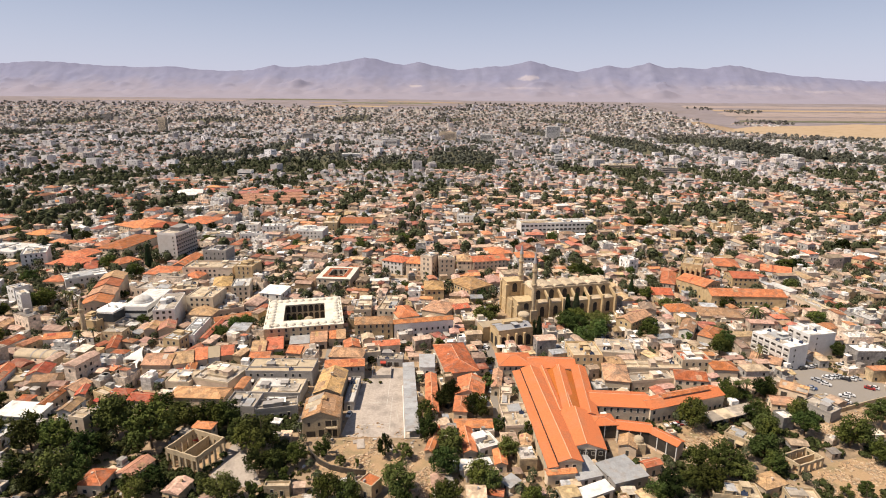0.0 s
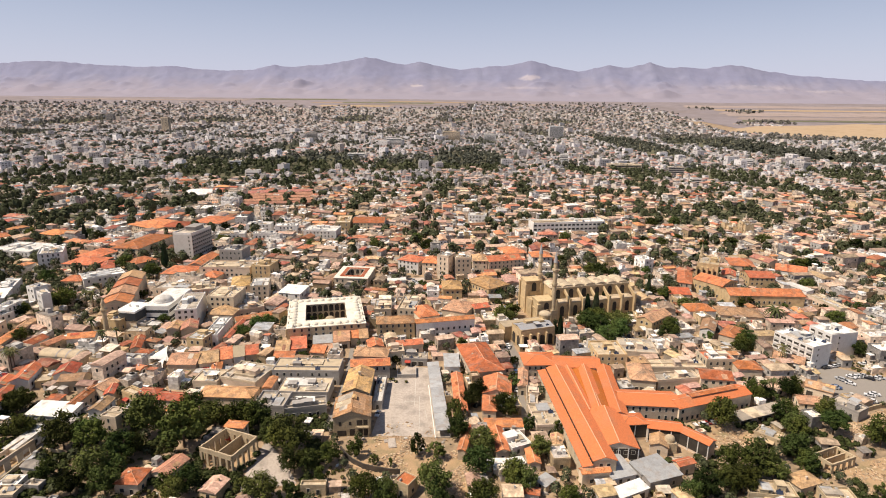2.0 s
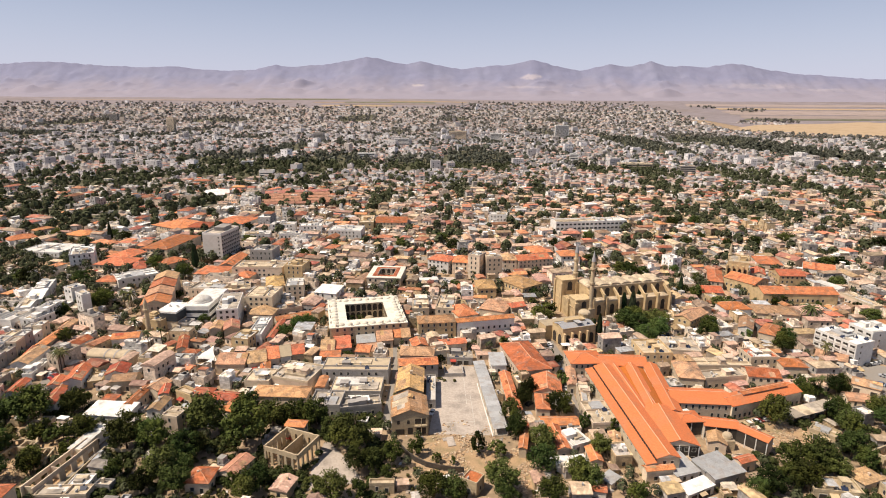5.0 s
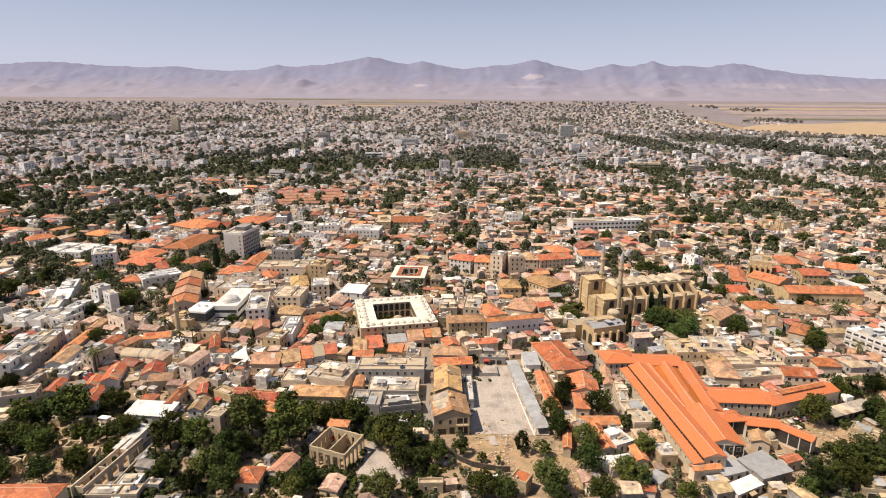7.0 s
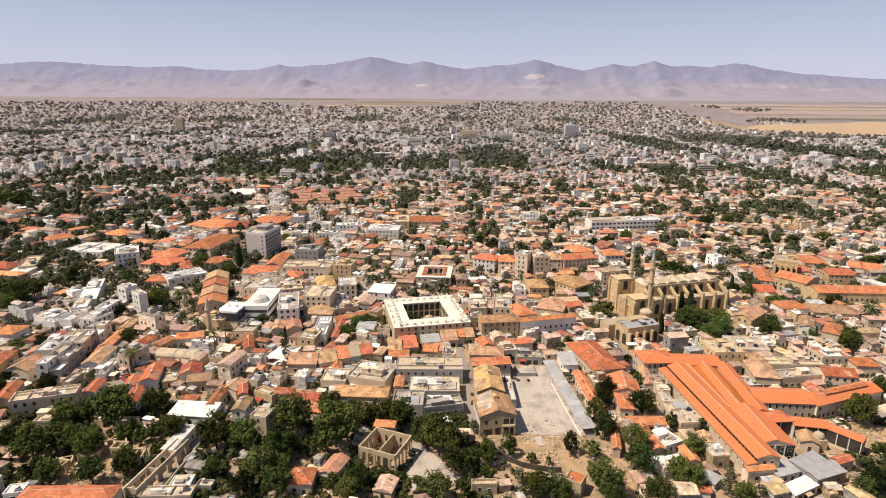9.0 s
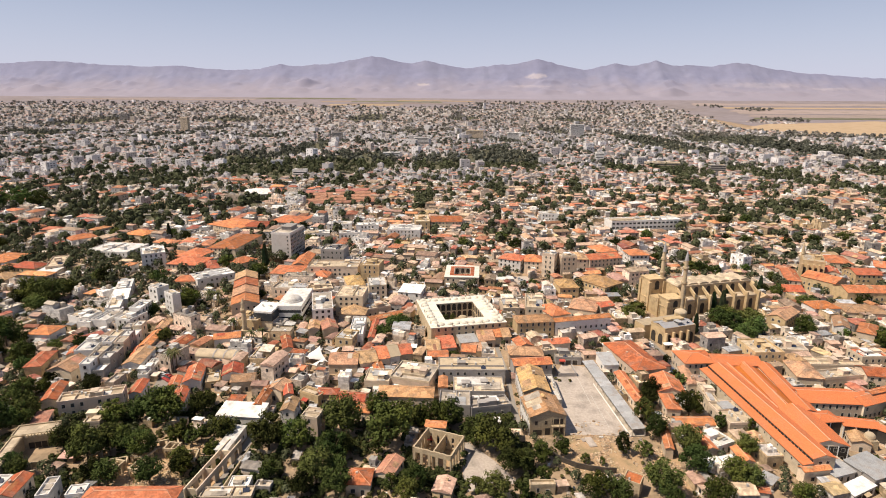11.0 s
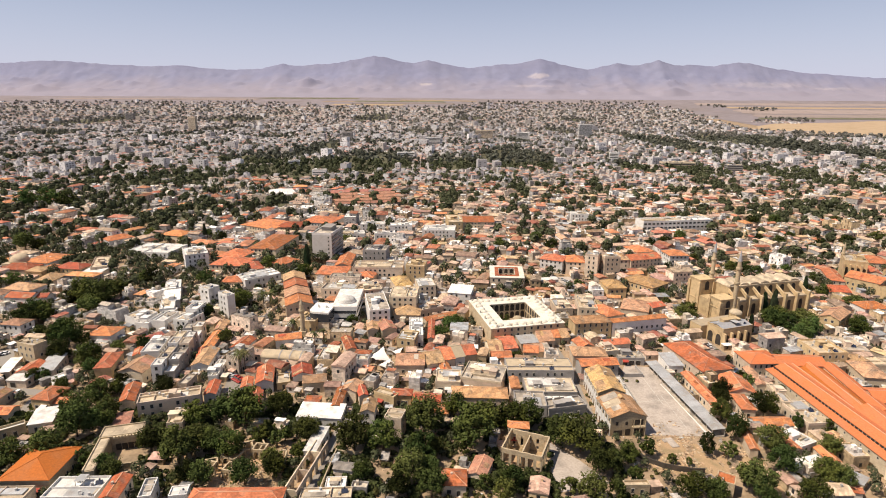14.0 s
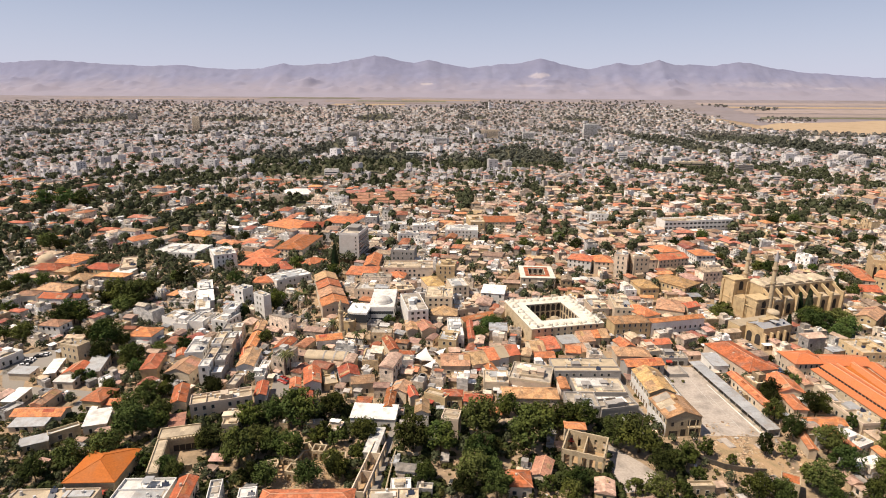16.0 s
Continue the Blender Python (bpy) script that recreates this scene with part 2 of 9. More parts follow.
# ---- setting ----
def ground_sheet():
    xs = sorted({*range(-5600, 5601, 350), *range(-700, 701, 25)})
    ys = sorted({*range(-800, 5201, 200), *range(0, 801, 25)})
    v = [(x, y, gz(x, y)) for y in ys for x in xs]
    nx = len(xs)
    f = [(j * nx + i, j * nx + i + 1, (j + 1) * nx + i + 1, (j + 1) * nx + i) for j in range(len(ys) - 1) for i in range(nx - 1)]
    return tagged(new("ground", mesh("ground", v, f, [EARTH])), "dry dusty earth under the whole town and plain", "ground", kind="structure")


ground_sheet()


WASTE = []


def sheet(name, points, lift, mat, label, category, step=6.0):
    """A thin slab that follows the ground along a line of (x, y, width)."""
    v, f = [], []
    line = []
    for (x0, y0, w0), (x1, y1, w1) in zip(points, points[1:]):
        n = max(1, int(math.hypot(x1 - x0, y1 - y0) / step))
        line += [(x0 + (x1 - x0) * k / n, y0 + (y1 - y0) * k / n, w0 + (w1 - w0) * k / n) for k in range(n)]
    line.append(points[-1])
    for k, (x, y, w) in enumerate(line):
        a, b = line[max(0, k - 1)], line[min(len(line) - 1, k + 1)]
        dx, dy = b[0] - a[0], b[1] - a[1]
        s = math.hypot(dx, dy)
        for side in (-1, 1):
            px, py = x - side * dy / s * w / 2, y + side * dx / s * w / 2
            v += [(px, py, gz(px, py) + lift), (px, py, gz(px, py) - 0.3)]
        if k:
            o = 4 * (k - 1)
            f += [(o, o + 4, o + 6, o + 2), (o, o + 1, o + 5, o + 4), (o + 2, o + 6, o + 7, o + 3)]
    if mat is DUST:
        WASTE.extend((x, y, w / 2) for x, y, w in line)
    for (x0, y0, w0), (x1, y1, w1) in zip(points, points[1:]):
        take((x0 + x1) / 2, (y0 + y1) / 2, math.hypot(x1 - x0, y1 - y0), (w0 + w1) / 2, math.degrees(math.atan2(y1 - y0, x1 - x0)))
    return tagged(new(name, mesh(name, v, f, [mat])), label, category, kind="structure")


sheet("yard", [(-32.8, 191.1, 25.5), (-33.3, 232.4, 20.4), (-30.9, 248.0, 11.2)], 0.05, PAVED, "dusty grey concrete school yard with worn stains", "yard")
sheet("soil_patch", [(-38.3, 166.6, 26.3), (-32.2, 187.2, 28.0)], 0.04, DUST, "bare dry soil with scrub beside the yard", "ground")
sheet("road", [(15.3, 205.0, 3.1), (14.8, 223.8, 3.1), (17.1, 257.2, 4.2), (14.4, 278.7, 4.3)], 0.05, ASPHALT, "narrow worn asphalt street", "road")
sheet("lane", [(-63.0, 193.1, 3.6), (-63.5, 219.0, 2.1), (-63.4, 238.8, 2.2), (-66.1, 266.7, 2.1)], 0.05, ASPHALT, "narrow lane between old houses", "road")
sheet("street", [(-165.6, 151.5, 4.2), (-163.8, 168.7, 2.7), (-163.0, 184.6, 2.5), (-162.2, 201.1, 2.3), (-161.4, 212.8, 2.3)], 0.05, ASPHALT, "straight paved street between white walls", "road")
sheet("parking_lot", [(-331.6, 230.2, 21.4), (-339.9, 249.4, 14.8)], 0.05, ASPHALT, "small asphalt parking lot", "car park")
sheet("square", [(-212.8, 212.1, 6.9), (-215.1, 229.2, 8.8)], 0.05, ASPHALT, "small paved square with parked cars", "pavement")
sheet("market_square", [(-74.5, 417.7, 32.8), (-74.8, 432.8, 35.2)], 0.05, ASPHALT, "asphalt lot edged by houses", "car park")
sheet("plaza", [(-39.0, 361.9, 10.5), (-41.8, 382.9, 11.9)], 0.05, PAVED, "pale paved plaza", "pavement")
sheet("back_road", [(145.4, 357.3, 6.6), (162.4, 397.9, 3.2)], 0.05, ASPHALT, "narrow asphalt street", "road")
sheet("scrub", [(-185.9, 151.8, 28.6), (-189.7, 181.1, 19.9)], 0.04, DUST, "dry scrub and rubble among ruined walls", "ground")
sheet("rubble_slope", [(-15.6, 157.7, 10.4), (-12.3, 178.9, 8.9)], 0.04, DUST, "bare sandy rubble slope", "ground")
sheet("mosque_car_park", [(71.6, 275.4, 26.6), (76.6, 291.6, 28.8)], 0.05, ASPHALT, "paved car park beside the mosque garden", "car park")
sheet("car_park", [(167.3, 228.4, 25.7), (182.3, 254.5, 48.9)], 0.05, ASPHALT, "open asphalt car park with parked cars", "car park")
sheet("verge", [(143.0, 203.5, 7.0), (160.0, 211.5, 9.0), (176.0, 218.5, 11.0), (192.0, 225.0, 10.0)], 0.04, DUST, "dusty track below the car park wall", "ground")
sheet("yard_road", [(-343.0, 238.0, 9.0), (-325.0, 213.0, 7.5), (-292.0, 211.5, 5.0), (-289.5, 197.0, 3.6), (-266.0, 197.0, 3.6)], 0.05, ASPHALT, "worn asphalt yard between low workshops", "road")
sheet("lot", [(-75.7, 159.8, 19.4), (-79.2, 171.9, 12.0), (-83.4, 184.2, 1.7)], 0.05, PAVED, "bare pale concrete lot", "pavement")
sheet("dirt_yard", [(88.8, 188.0, 16.0), (100.1, 202.0, 24.7)], 0.04, DUST, "bare sandy yard beside the market", "ground")
sheet("field_track", [(126.8, 169.1, 23.1), (151.3, 183.3, 11.5)], 0.04, DUST, "dry sandy waste ground", "ground")


def mountains():
    """The far range: peaks along one ridge, with spurs running down to the plain."""
    # each peak: x, height over the plain, and how fast its ridge falls
    peaks = [(-4600, 300, 0.10), (-3580, 311, 0.06), (-2450, 268, 0.08), (-1535, 292, 0.2), (-1243, 282, 0.15), (-756, 360, 0.2), (-294, 318, 0.17), (364, 304, 0.15),
             (666, 346, 0.24), (1338, 314, 0.22), (1679, 338, 0.3), (1971, 300, 0.12), (2361, 324, 0.16), (3100, 230, 0.06), (3850, 205, 0.12), (4600, 230, 0.1)]

    def ridge(x):
        s = 14 * math.log(sum(math.exp((h - k * abs(x + 35 - c)) / 14) for c, h, k in peaks))
        return s - 6 + 9 * noise.noise(Vector((x / 200, 3.3, 0))) + 7 * noise.noise(Vector((x / 60, 8.1, 0)))

    nx, ny = 460, 64
    v = []
    for j in range(ny + 1):
        t = j / ny
        for i in range(nx + 1):
            x = -5200 + 10400 * i / nx
            y = 4350 + 780 * t
            spur = noise.fractal(Vector((x / 260, t * 3.2, 1.7)), 1.0, 2.0, 5)
            top = ridge(x)
            body = top * (0.8 * t ** 2.2 + 0.2 * t)
            # lower ridges before the main one
            for where, tall, wide, seed in ((0.2, 0.12, 0.16, 2), (0.45, 0.42, 0.15, 11), (0.7, 0.72, 0.12, 23)):
                c = where + 0.09 * noise.noise(Vector((x / 240, seed, 0)))
                k = max(0, 1 - abs(t - c) / wide)
                body = max(body, top * tall * (0.72 + 0.38 * noise.noise(Vector((x / 300, seed + 5, 0))) + 0.12 * noise.noise(Vector((x / 70, seed + 9, 0)))) * k ** 0.7)
            body *= 1 - (0.22 * abs(spur) + 0.1) * (1 - t ** 4) * min(1, t * 4)
            v.append((x, y, gz(x, y) - 6 + body + 6 * t * noise.noise(Vector((x / 60, t * 9, 5)))))
    f = [(j * (nx + 1) + i, j * (nx + 1) + i + 1, (j + 1) * (nx + 1) + i + 1, (j + 1) * (nx + 1) + i) for j in range(ny) for i in range(nx)]
    rock = material("far_rock_hazed", (0.23, 0.236, 0.33), rough=1, scale=0.004, grain=0.12, dirt=(0.252, 0.258, 0.345), dirt_amount=0.8, spread=0, island=True, bump=0, fine=0.02)
    # haze put into the colour: pinkish on the lower slopes, blue-grey above, with a ragged line between
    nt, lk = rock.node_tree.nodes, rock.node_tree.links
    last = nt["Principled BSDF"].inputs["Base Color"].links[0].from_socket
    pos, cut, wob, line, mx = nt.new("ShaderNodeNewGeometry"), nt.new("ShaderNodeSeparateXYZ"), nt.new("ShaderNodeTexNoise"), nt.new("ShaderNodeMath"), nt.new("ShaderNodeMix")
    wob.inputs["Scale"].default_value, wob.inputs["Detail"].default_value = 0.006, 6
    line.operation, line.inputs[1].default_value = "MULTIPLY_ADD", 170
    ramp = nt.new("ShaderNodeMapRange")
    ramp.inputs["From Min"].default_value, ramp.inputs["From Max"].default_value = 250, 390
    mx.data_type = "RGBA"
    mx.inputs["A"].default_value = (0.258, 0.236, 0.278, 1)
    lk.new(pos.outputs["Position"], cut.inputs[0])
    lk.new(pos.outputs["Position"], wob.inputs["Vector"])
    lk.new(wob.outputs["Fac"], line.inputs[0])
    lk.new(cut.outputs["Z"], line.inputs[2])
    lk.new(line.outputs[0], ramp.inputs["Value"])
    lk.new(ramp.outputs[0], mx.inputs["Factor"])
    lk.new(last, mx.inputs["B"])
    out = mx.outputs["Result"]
    # pale quarry scars with ragged edges
    for cx, cz, rx, rz in ((605, 300, 90, 26), (-335, 225, 60, 12), (2465, 232, 330, 26), (3015, 205, 200, 14), (525, 215, 200, 12)):
        mp, ln, add, cutoff, mix = nt.new("ShaderNodeMapping"), nt.new("ShaderNodeVectorMath"), nt.new("ShaderNodeMath"), nt.new("ShaderNodeMapRange"), nt.new("ShaderNodeMix")
        mp.inputs["Location"].default_value = (-cx / rx, 0, -cz / rz)
        mp.inputs["Scale"].default_value = (1 / rx, 0, 1 / rz)
        ln.operation, add.operation, mix.data_type = "LENGTH", "MULTIPLY_ADD", "RGBA"
        rough_edge = nt.new("ShaderNodeTexNoise")
        rough_edge.inputs["Scale"].default_value, rough_edge.inputs["Detail"].default_value = 0.03, 4
        add.inputs[1].default_value = 1.6
        cutoff.inputs["From Min"].default_value, cutoff.inputs["From Max"].default_value = 1.3, 1.9
        cutoff.inputs["To Min"].default_value, cutoff.inputs["To Max"].default_value = 0.45 if rx < 120 else 0.18, 0.0
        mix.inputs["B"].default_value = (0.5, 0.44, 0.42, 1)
        lk.new(pos.outputs["Position"], mp.inputs["Vector"])
        lk.new(pos.outputs["Position"], rough_edge.inputs["Vector"])
        lk.new(mp.outputs[0], ln.inputs[0])
        lk.new(rough_edge.outputs["Fac"], add.inputs[0])
        lk.new(ln.outputs["Value"], add.inputs[2])
        lk.new(add.outputs[0], cutoff.inputs["Value"])
        lk.new(cutoff.outputs[0], mix.inputs["Factor"])
        lk.new(out, mix.inputs["A"])
        out = mix.outputs["Result"]
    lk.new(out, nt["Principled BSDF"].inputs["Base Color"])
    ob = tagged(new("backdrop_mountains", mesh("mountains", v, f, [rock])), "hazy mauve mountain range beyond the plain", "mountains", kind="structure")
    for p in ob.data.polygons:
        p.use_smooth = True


mountains()


def plain():
    """The dry plain between the town and the foothills, with fields."""
    v, f = [], []
    xs, ys = range(-5400, 5401, 300), range(2000, 4501, 100)
    v = [(x, y, gz(x, y) + 0.8) for y in ys for x in xs]
    n = len(xs)
    f = [(j * n + i, j * n + i + 1, (j + 1) * n + i + 1, (j + 1) * n + i) for j in range(len(ys) - 1) for i in range(n - 1) if ys[j] >= 3500 or xs[i] >= 1200]
    # soil colour carries the mauve of distance haze
    soil = material("plain_soil_hazed", (0.255, 0.218, 0.222), rough=1, scale=0.004, grain=0.3, dirt=(0.23, 0.19, 0.175), dirt_amount=0.9, spread=0, island=True, bump=0, fine=0.02)
    tagged(new("plain", mesh("plain", v, f, [soil])), "dry brown plain before the mountains, mauve haze in its colour", "plain", kind="structure")
    gold = material("stubble", (0.41, 0.30, 0.19), rough=1, scale=0.02, grain=0.2, dirt=(0.36, 0.26, 0.14), dirt_amount=0.8, spread=0.15, bump=0, fine=0.2)
    # brown shifted to pinkish grey-tan, again haze put into the colour
    brown = material("field_brown_hazed", (0.315, 0.25, 0.222), rough=1, scale=0.01, grain=0.2, dirt=(0.26, 0.21, 0.165), dirt_amount=0.8, spread=0.15, bump=0, fine=0.1)
    green = material("field_green", (0.16, 0.16, 0.09), rough=1, scale=0.02, dirt_amount=0.5, bump=0)
    # stubble between the last houses and the hills: near edge, far edge, and where each begins and ends
    for x0, x1, y0, y1, lean, m in ((1030, 2900, 1990, 2760, 0.1, gold), (1450, 3200, 3010, 3190, 0.3, brown), (1500, 3300, 3260, 3560, 0.3, brown), (-2900, -1500, 4080, 4200, 0.1, brown), (-900, -420, 3640, 3760, 0.15, gold), (-760, -120, 3800, 3900, 0.1, brown), (-1000, -300, 3960, 4010, 0.1, gold), (-500, 60, 4090, 4180, 0.2, gold), (-1500, -800, 4230, 4330, 0.1, green), (1600, 3400, 3640, 3760, 0.3, gold), (1500, 3500, 3900, 4100, 0.3, brown), (150, 900, 3900, 4080, 0.2, brown), (-800, -200, 3960, 4060, 0.2, green), (1420, 3000, 2895, 2985, 0.3, green)):
        q = []
        for j in range(13):
            for i in range(25):
                py = y0 + (y1 - y0) * j / 12 + (y1 - y0) * 0.16 * noise.noise(Vector((i * 0.35, j * 0.2, x0)))
                start = x0 + lean * (py - y0)
                if y0 == 1990:  # the wide field comes to a point towards the town
                    start = float(np.interp(py, (1990, 2120, 2320, 2620, 2760), (1420, 1210, 1035, 1300, 1900)))
                px = start + (x1 + lean * (py - y0) - start) * i / 24 + 60 * noise.noise(Vector((py / 130, i * 0.1, x0 + 3)))
                q.append((px, py, gz(px, py) + 1.6))
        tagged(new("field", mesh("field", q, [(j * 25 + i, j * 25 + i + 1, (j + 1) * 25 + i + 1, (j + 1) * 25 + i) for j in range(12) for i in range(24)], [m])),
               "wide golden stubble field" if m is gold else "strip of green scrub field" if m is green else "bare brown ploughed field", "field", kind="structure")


plain()


PARKS = []


def park(x, y, rx, ry):
    """A grove, avenue or public garden: thick trees in an uneven oval."""
    PARKS.append((x, y, rx, ry))


park(-1668, 2484, 96, 315)
park(-380, 938, 88, 121)
park(-274, 1073, 83, 183)
park(-106, 1058, 59, 128)
park(-242, 793, 35, 42)
park(-949, 2053, 45, 231)
park(-512, 1111, 49, 94)
park(-484, 817, 27, 64)
park(-545, 801, 32, 91)
park(-650, 863, 19, 72)
park(-618, 738, 21, 67)
park(-388, 594, 20, 35)
park(-463, 572, 23, 41)
park(-406, 543, 25, 21)
park(-312, 626, 18, 41)
park(-710, 1390, 23, 130)
park(-1097, 2620, 128, 164)
park(-491, 2776, 89, 243)
park(-121, 693, 12, 40)
park(-424, 1320, 43, 208)
park(-976, 1722, 38, 173)
park(-927, 1137, 32, 111)
park(17, 1195, 79, 226)
park(478, 2006, 43, 191)
park(483, 1603, 69, 352)
park(785, 1771, 153, 333)
park(805, 1506, 114, 216)
park(845, 1313, 106, 164)
park(211, 1038, 29, 96)
park(303, 985, 38, 85)
park(419, 1018, 33, 91)
park(266, 840, 28, 63)
park(479, 824, 27, 77)
park(648, 973, 48, 91)
park(470, 2760, 75, 133)
park(287, 2188, 47, 218)
park(-24, 768, 15, 69)
park(78, 759, 11, 58)
park(321, 635, 18, 57)
park(288, 647, 18, 49)
park(198, 606, 13, 31)
park(233, 610, 17, 53)
park(1732, 3561, 113, 135)
park(1566, 3800, 80, 97)
park(1520, 2839, 90, 137)
park(491, 746, 16, 36)
park(-1385, 1797, 107, 136)
park(1213, 1967, 229, 85)
park(-236, 2054, 60, 142)
park(-39, 2830, 83, 138)


def far_zone(x, y):
    """Kind of quarter: 0 none, 1 old low houses, 2 modern white blocks, 3 park."""
    wob = 0.45 * noise.noise(Vector((x / 45, y / 60, 2)))
    for px, py, rx, ry in PARKS:
        if ((x - px) / rx) ** 2 + ((y - py) / ry) ** 2 < 1 + wob:
            return 3
    if y > 1990 + 0.87 * max(0, 1411 - x) + 30 * math.sin(x / 90) and x > 1050 + 0.12 * (y - 2000) + 90 * noise.noise(Vector((y / 160, 4.4, 0))):
        return 0 if math.hypot((x - 1400) / 110, (y - 2720) / 90) > 1 else 2
    edge = 4020 - 420 * math.exp(-((x + 520) / 480) ** 2) + 170 * max(-1, min(1, x / 900)) + 200 * noise.noise(Vector((x / 420, 0, 0)))
    if y > edge + 260 * noise.noise(Vector((x / 130, y / 130, 5))):
        return 0
    if y > 560 and (x < -300 or y > 800) and noise.noise(Vector((x / 130, y / 200, 7))) > 0.42:
        return 3
    if y < 760 and x > -330:
        return 1
    if y < 1000 and x > -40:
        return 1
    return 2


def suburb_ground():
    """Gardens, verges and streets under the modern town."""
    xs, ys = range(-4300, 4301, 100), [560 + 80 * k for k in range(42)]
    v = [(x, y, gz(x, y) + 0.35) for y in ys for x in xs]
    n = len(xs)
    f = []
    for j in range(len(ys) - 1):
        for i in range(n - 1):
            x, y = xs[i] + 50, ys[j] + 40
            if far_zone(x, y) in (2, 3):
                f.append((j * n + i, j * n + i + 1, (j + 1) * n + i + 1, (j + 1) * n + i))
    # ground tone lightened so that distance haze sits in the colour
    green = material("garden_ground_hazed", (0.37, 0.325, 0.285), rough=1, scale=0.02, grain=0.4, dirt=(0.17, 0.16, 0.125), dirt_amount=0.8, spread=0, island=True, bump=0, fine=0.08)
    tagged(new("suburb_ground", mesh("suburb_ground", v, f, [green])), "gardens and verges under the modern town, paled like haze", "ground", kind="structure")


suburb_ground()


def park_ground():
    """Watered grass and leaf litter under the groves, in uneven ovals on the ground."""
    grass = material("park_grass", (0.125, 0.12, 0.07), rough=1, scale=0.05, grain=0.4, dirt=(0.16, 0.13, 0.08), dirt_amount=0.7, spread=0.2, bump=0, fine=0.3)
    for px, py, rx, ry in PARKS:
        n, v = 36, [(px, py, gz(px, py) + 0.7)]
        for ring in (0.5, 1.0):
            for k in range(n):
                a = 6.2832 * k / n
                r = ring * (0.95 + 0.22 * noise.noise(Vector((px / 50 + 2 * math.cos(a), py / 50 + 2 * math.sin(a), 6))))
                x, y = px + rx * r * math.cos(a), py + ry * r * math.sin(a)
                v.append((x, y, gz(x, y) + 0.7))
        f = [(0, 1 + k, 1 + (k + 1) % n) for k in range(n)] + [(1 + k, 1 + n + k, 1 + n + (k + 1) % n, 1 + (k + 1) % n) for k in range(n)]
        tagged(new("park_ground", mesh("park_ground", v, f, [grass])), "dark grass and leaf litter under a grove", "park", kind="structure")


park_ground()


# ---- houses ----
WINDOW = {}


def window_mesh(style, w, h):
    """A framed pane set back in a proud frame, in one piece."""
    key = (w, h)
    if key not in WINDOW:
        t, o, i = 0.1, -0.08, -0.01
        ring = [(-w / 2 - t, -t), (w / 2 + t, -t), (w / 2 + t, h + t), (-w / 2 - t, h + t)]
        hole = [(-w / 2, 0), (w / 2, 0), (w / 2, h), (-w / 2, h)]
        v = [(px, 0.1, pz) for px, pz in ring] + [(px, o, pz) for px, pz in ring] + [(px, o, pz) for px, pz in hole] + [(px, i, pz) for px, pz in hole]
        f = []
        for a in (0, 4, 8):
            f += [(a + k, a + (k + 1) % 4, a + 4 + (k + 1) % 4, a + 4 + k) for k in range(4)]
        f.append((12, 13, 14, 15))
        WINDOW[key] = mesh("window", v, f, [FRAME, GLASS], [0] * 12 + [1])
    return WINDOW[key]


# no rooms behind the shop fronts: a dark sheet paints their shade
SHOP_DARK = material("shop_shade", (0.06, 0.05, 0.042), dirt_amount=0.2, bump=0)
SHOP = Build().box(-1.15, 1.15, -0.04, 0.1, 0.05, 2.3).box(-1.3, -1.15, -0.1, 0.1, 0, 2.45, 1).box(1.15, 1.3, -0.1, 0.1, 0, 2.45, 1).box(-1.15, 1.15, -0.1, 0.1, 2.3, 2.45, 1).mesh("shop_opening", SHOP_DARK, FRAME)
AWNING = []
for cloth, tint in (("white", (0.78, 0.75, 0.7)), ("red", (0.4, 0.06, 0.04)), ("tan", (0.55, 0.42, 0.26))):
    AWNING.append(Build().add([(-1.4, 0, 2.9), (1.4, 0, 2.9), (1.4, -1.6, 2.4), (-1.4, -1.6, 2.4), (-1.4, 0, 2.84), (1.4, 0, 2.84), (1.4, -1.6, 2.15), (-1.4, -1.6, 2.15)],
                              [(3, 2, 1, 0), (4, 5, 6, 7), (7, 6, 2, 3), (6, 5, 1, 2), (4, 7, 3, 0)]).mesh("awning", material("awning_" + cloth, tint, dirt_amount=0.2, bump=0)))


def faces_of(w, d):
    """The four sides of a block: turn, length, half depth."""
    return ((0, w, d / 2), (90, d, w / 2), (180, w, d / 2), (270, d, w / 2))


def windows_on(parent, rng, x, y, w, d, rot, h, most=12, style="plain", gap=3.1, base=None):
    """Rows of windows on the sides that look towards the old town's south."""
    base = base or Matrix()
    storeys = max(1, int(h / 3.0))
    left = most
    size = rng.choice(((0.95, 1.4), (1.1, 1.6), (1.3, 1.4), (0.9, 1.7)))
    for turn, length, half in faces_of(w, d):
        a = radians(rot + turn)
        nx, ny = math.sin(a), -math.cos(a)
        ex, ey = -60 - x, 20 - y
        if (nx * ex + ny * ey) / math.hypot(ex, ey) < 0.22:
            continue
        n = int((length - 0.8) / gap)
        shops = turn == 0 and n > 1 and style == "plain" and base == Matrix() and rng.random() < 0.4
        for s in range(storeys):
            for k in range(n):
                if left <= 0:
                    return
                if rng.random() < 0.12:
                    continue
                door = s == 0 and k == n // 2 and turn == 0
                tall = h / storeys
                ww, hh = (1.1, 2.1) if door else size
                z = s * tall + (0.05 if door else max(0.5, min(1.0, tall - hh - 0.35)))
                m = base @ pose(0, 0, 0, 0, 0, turn) @ pose((k - (n - 1) / 2) * gap, -half, z)
                if shops and s == 0:
                    m = base @ pose((k - (n - 1) / 2) * gap, -half, 0)
                    part("shop_opening", SHOP, parent, m)
                    if rng.random() < 0.5:
                        part("awning", AWNING[rng.choice((0, 0, 1, 2))], parent, m)
                else:
                    part("door" if door else "window", window_mesh("plain" if door else style, ww, hh), parent, m)
                left -= 1


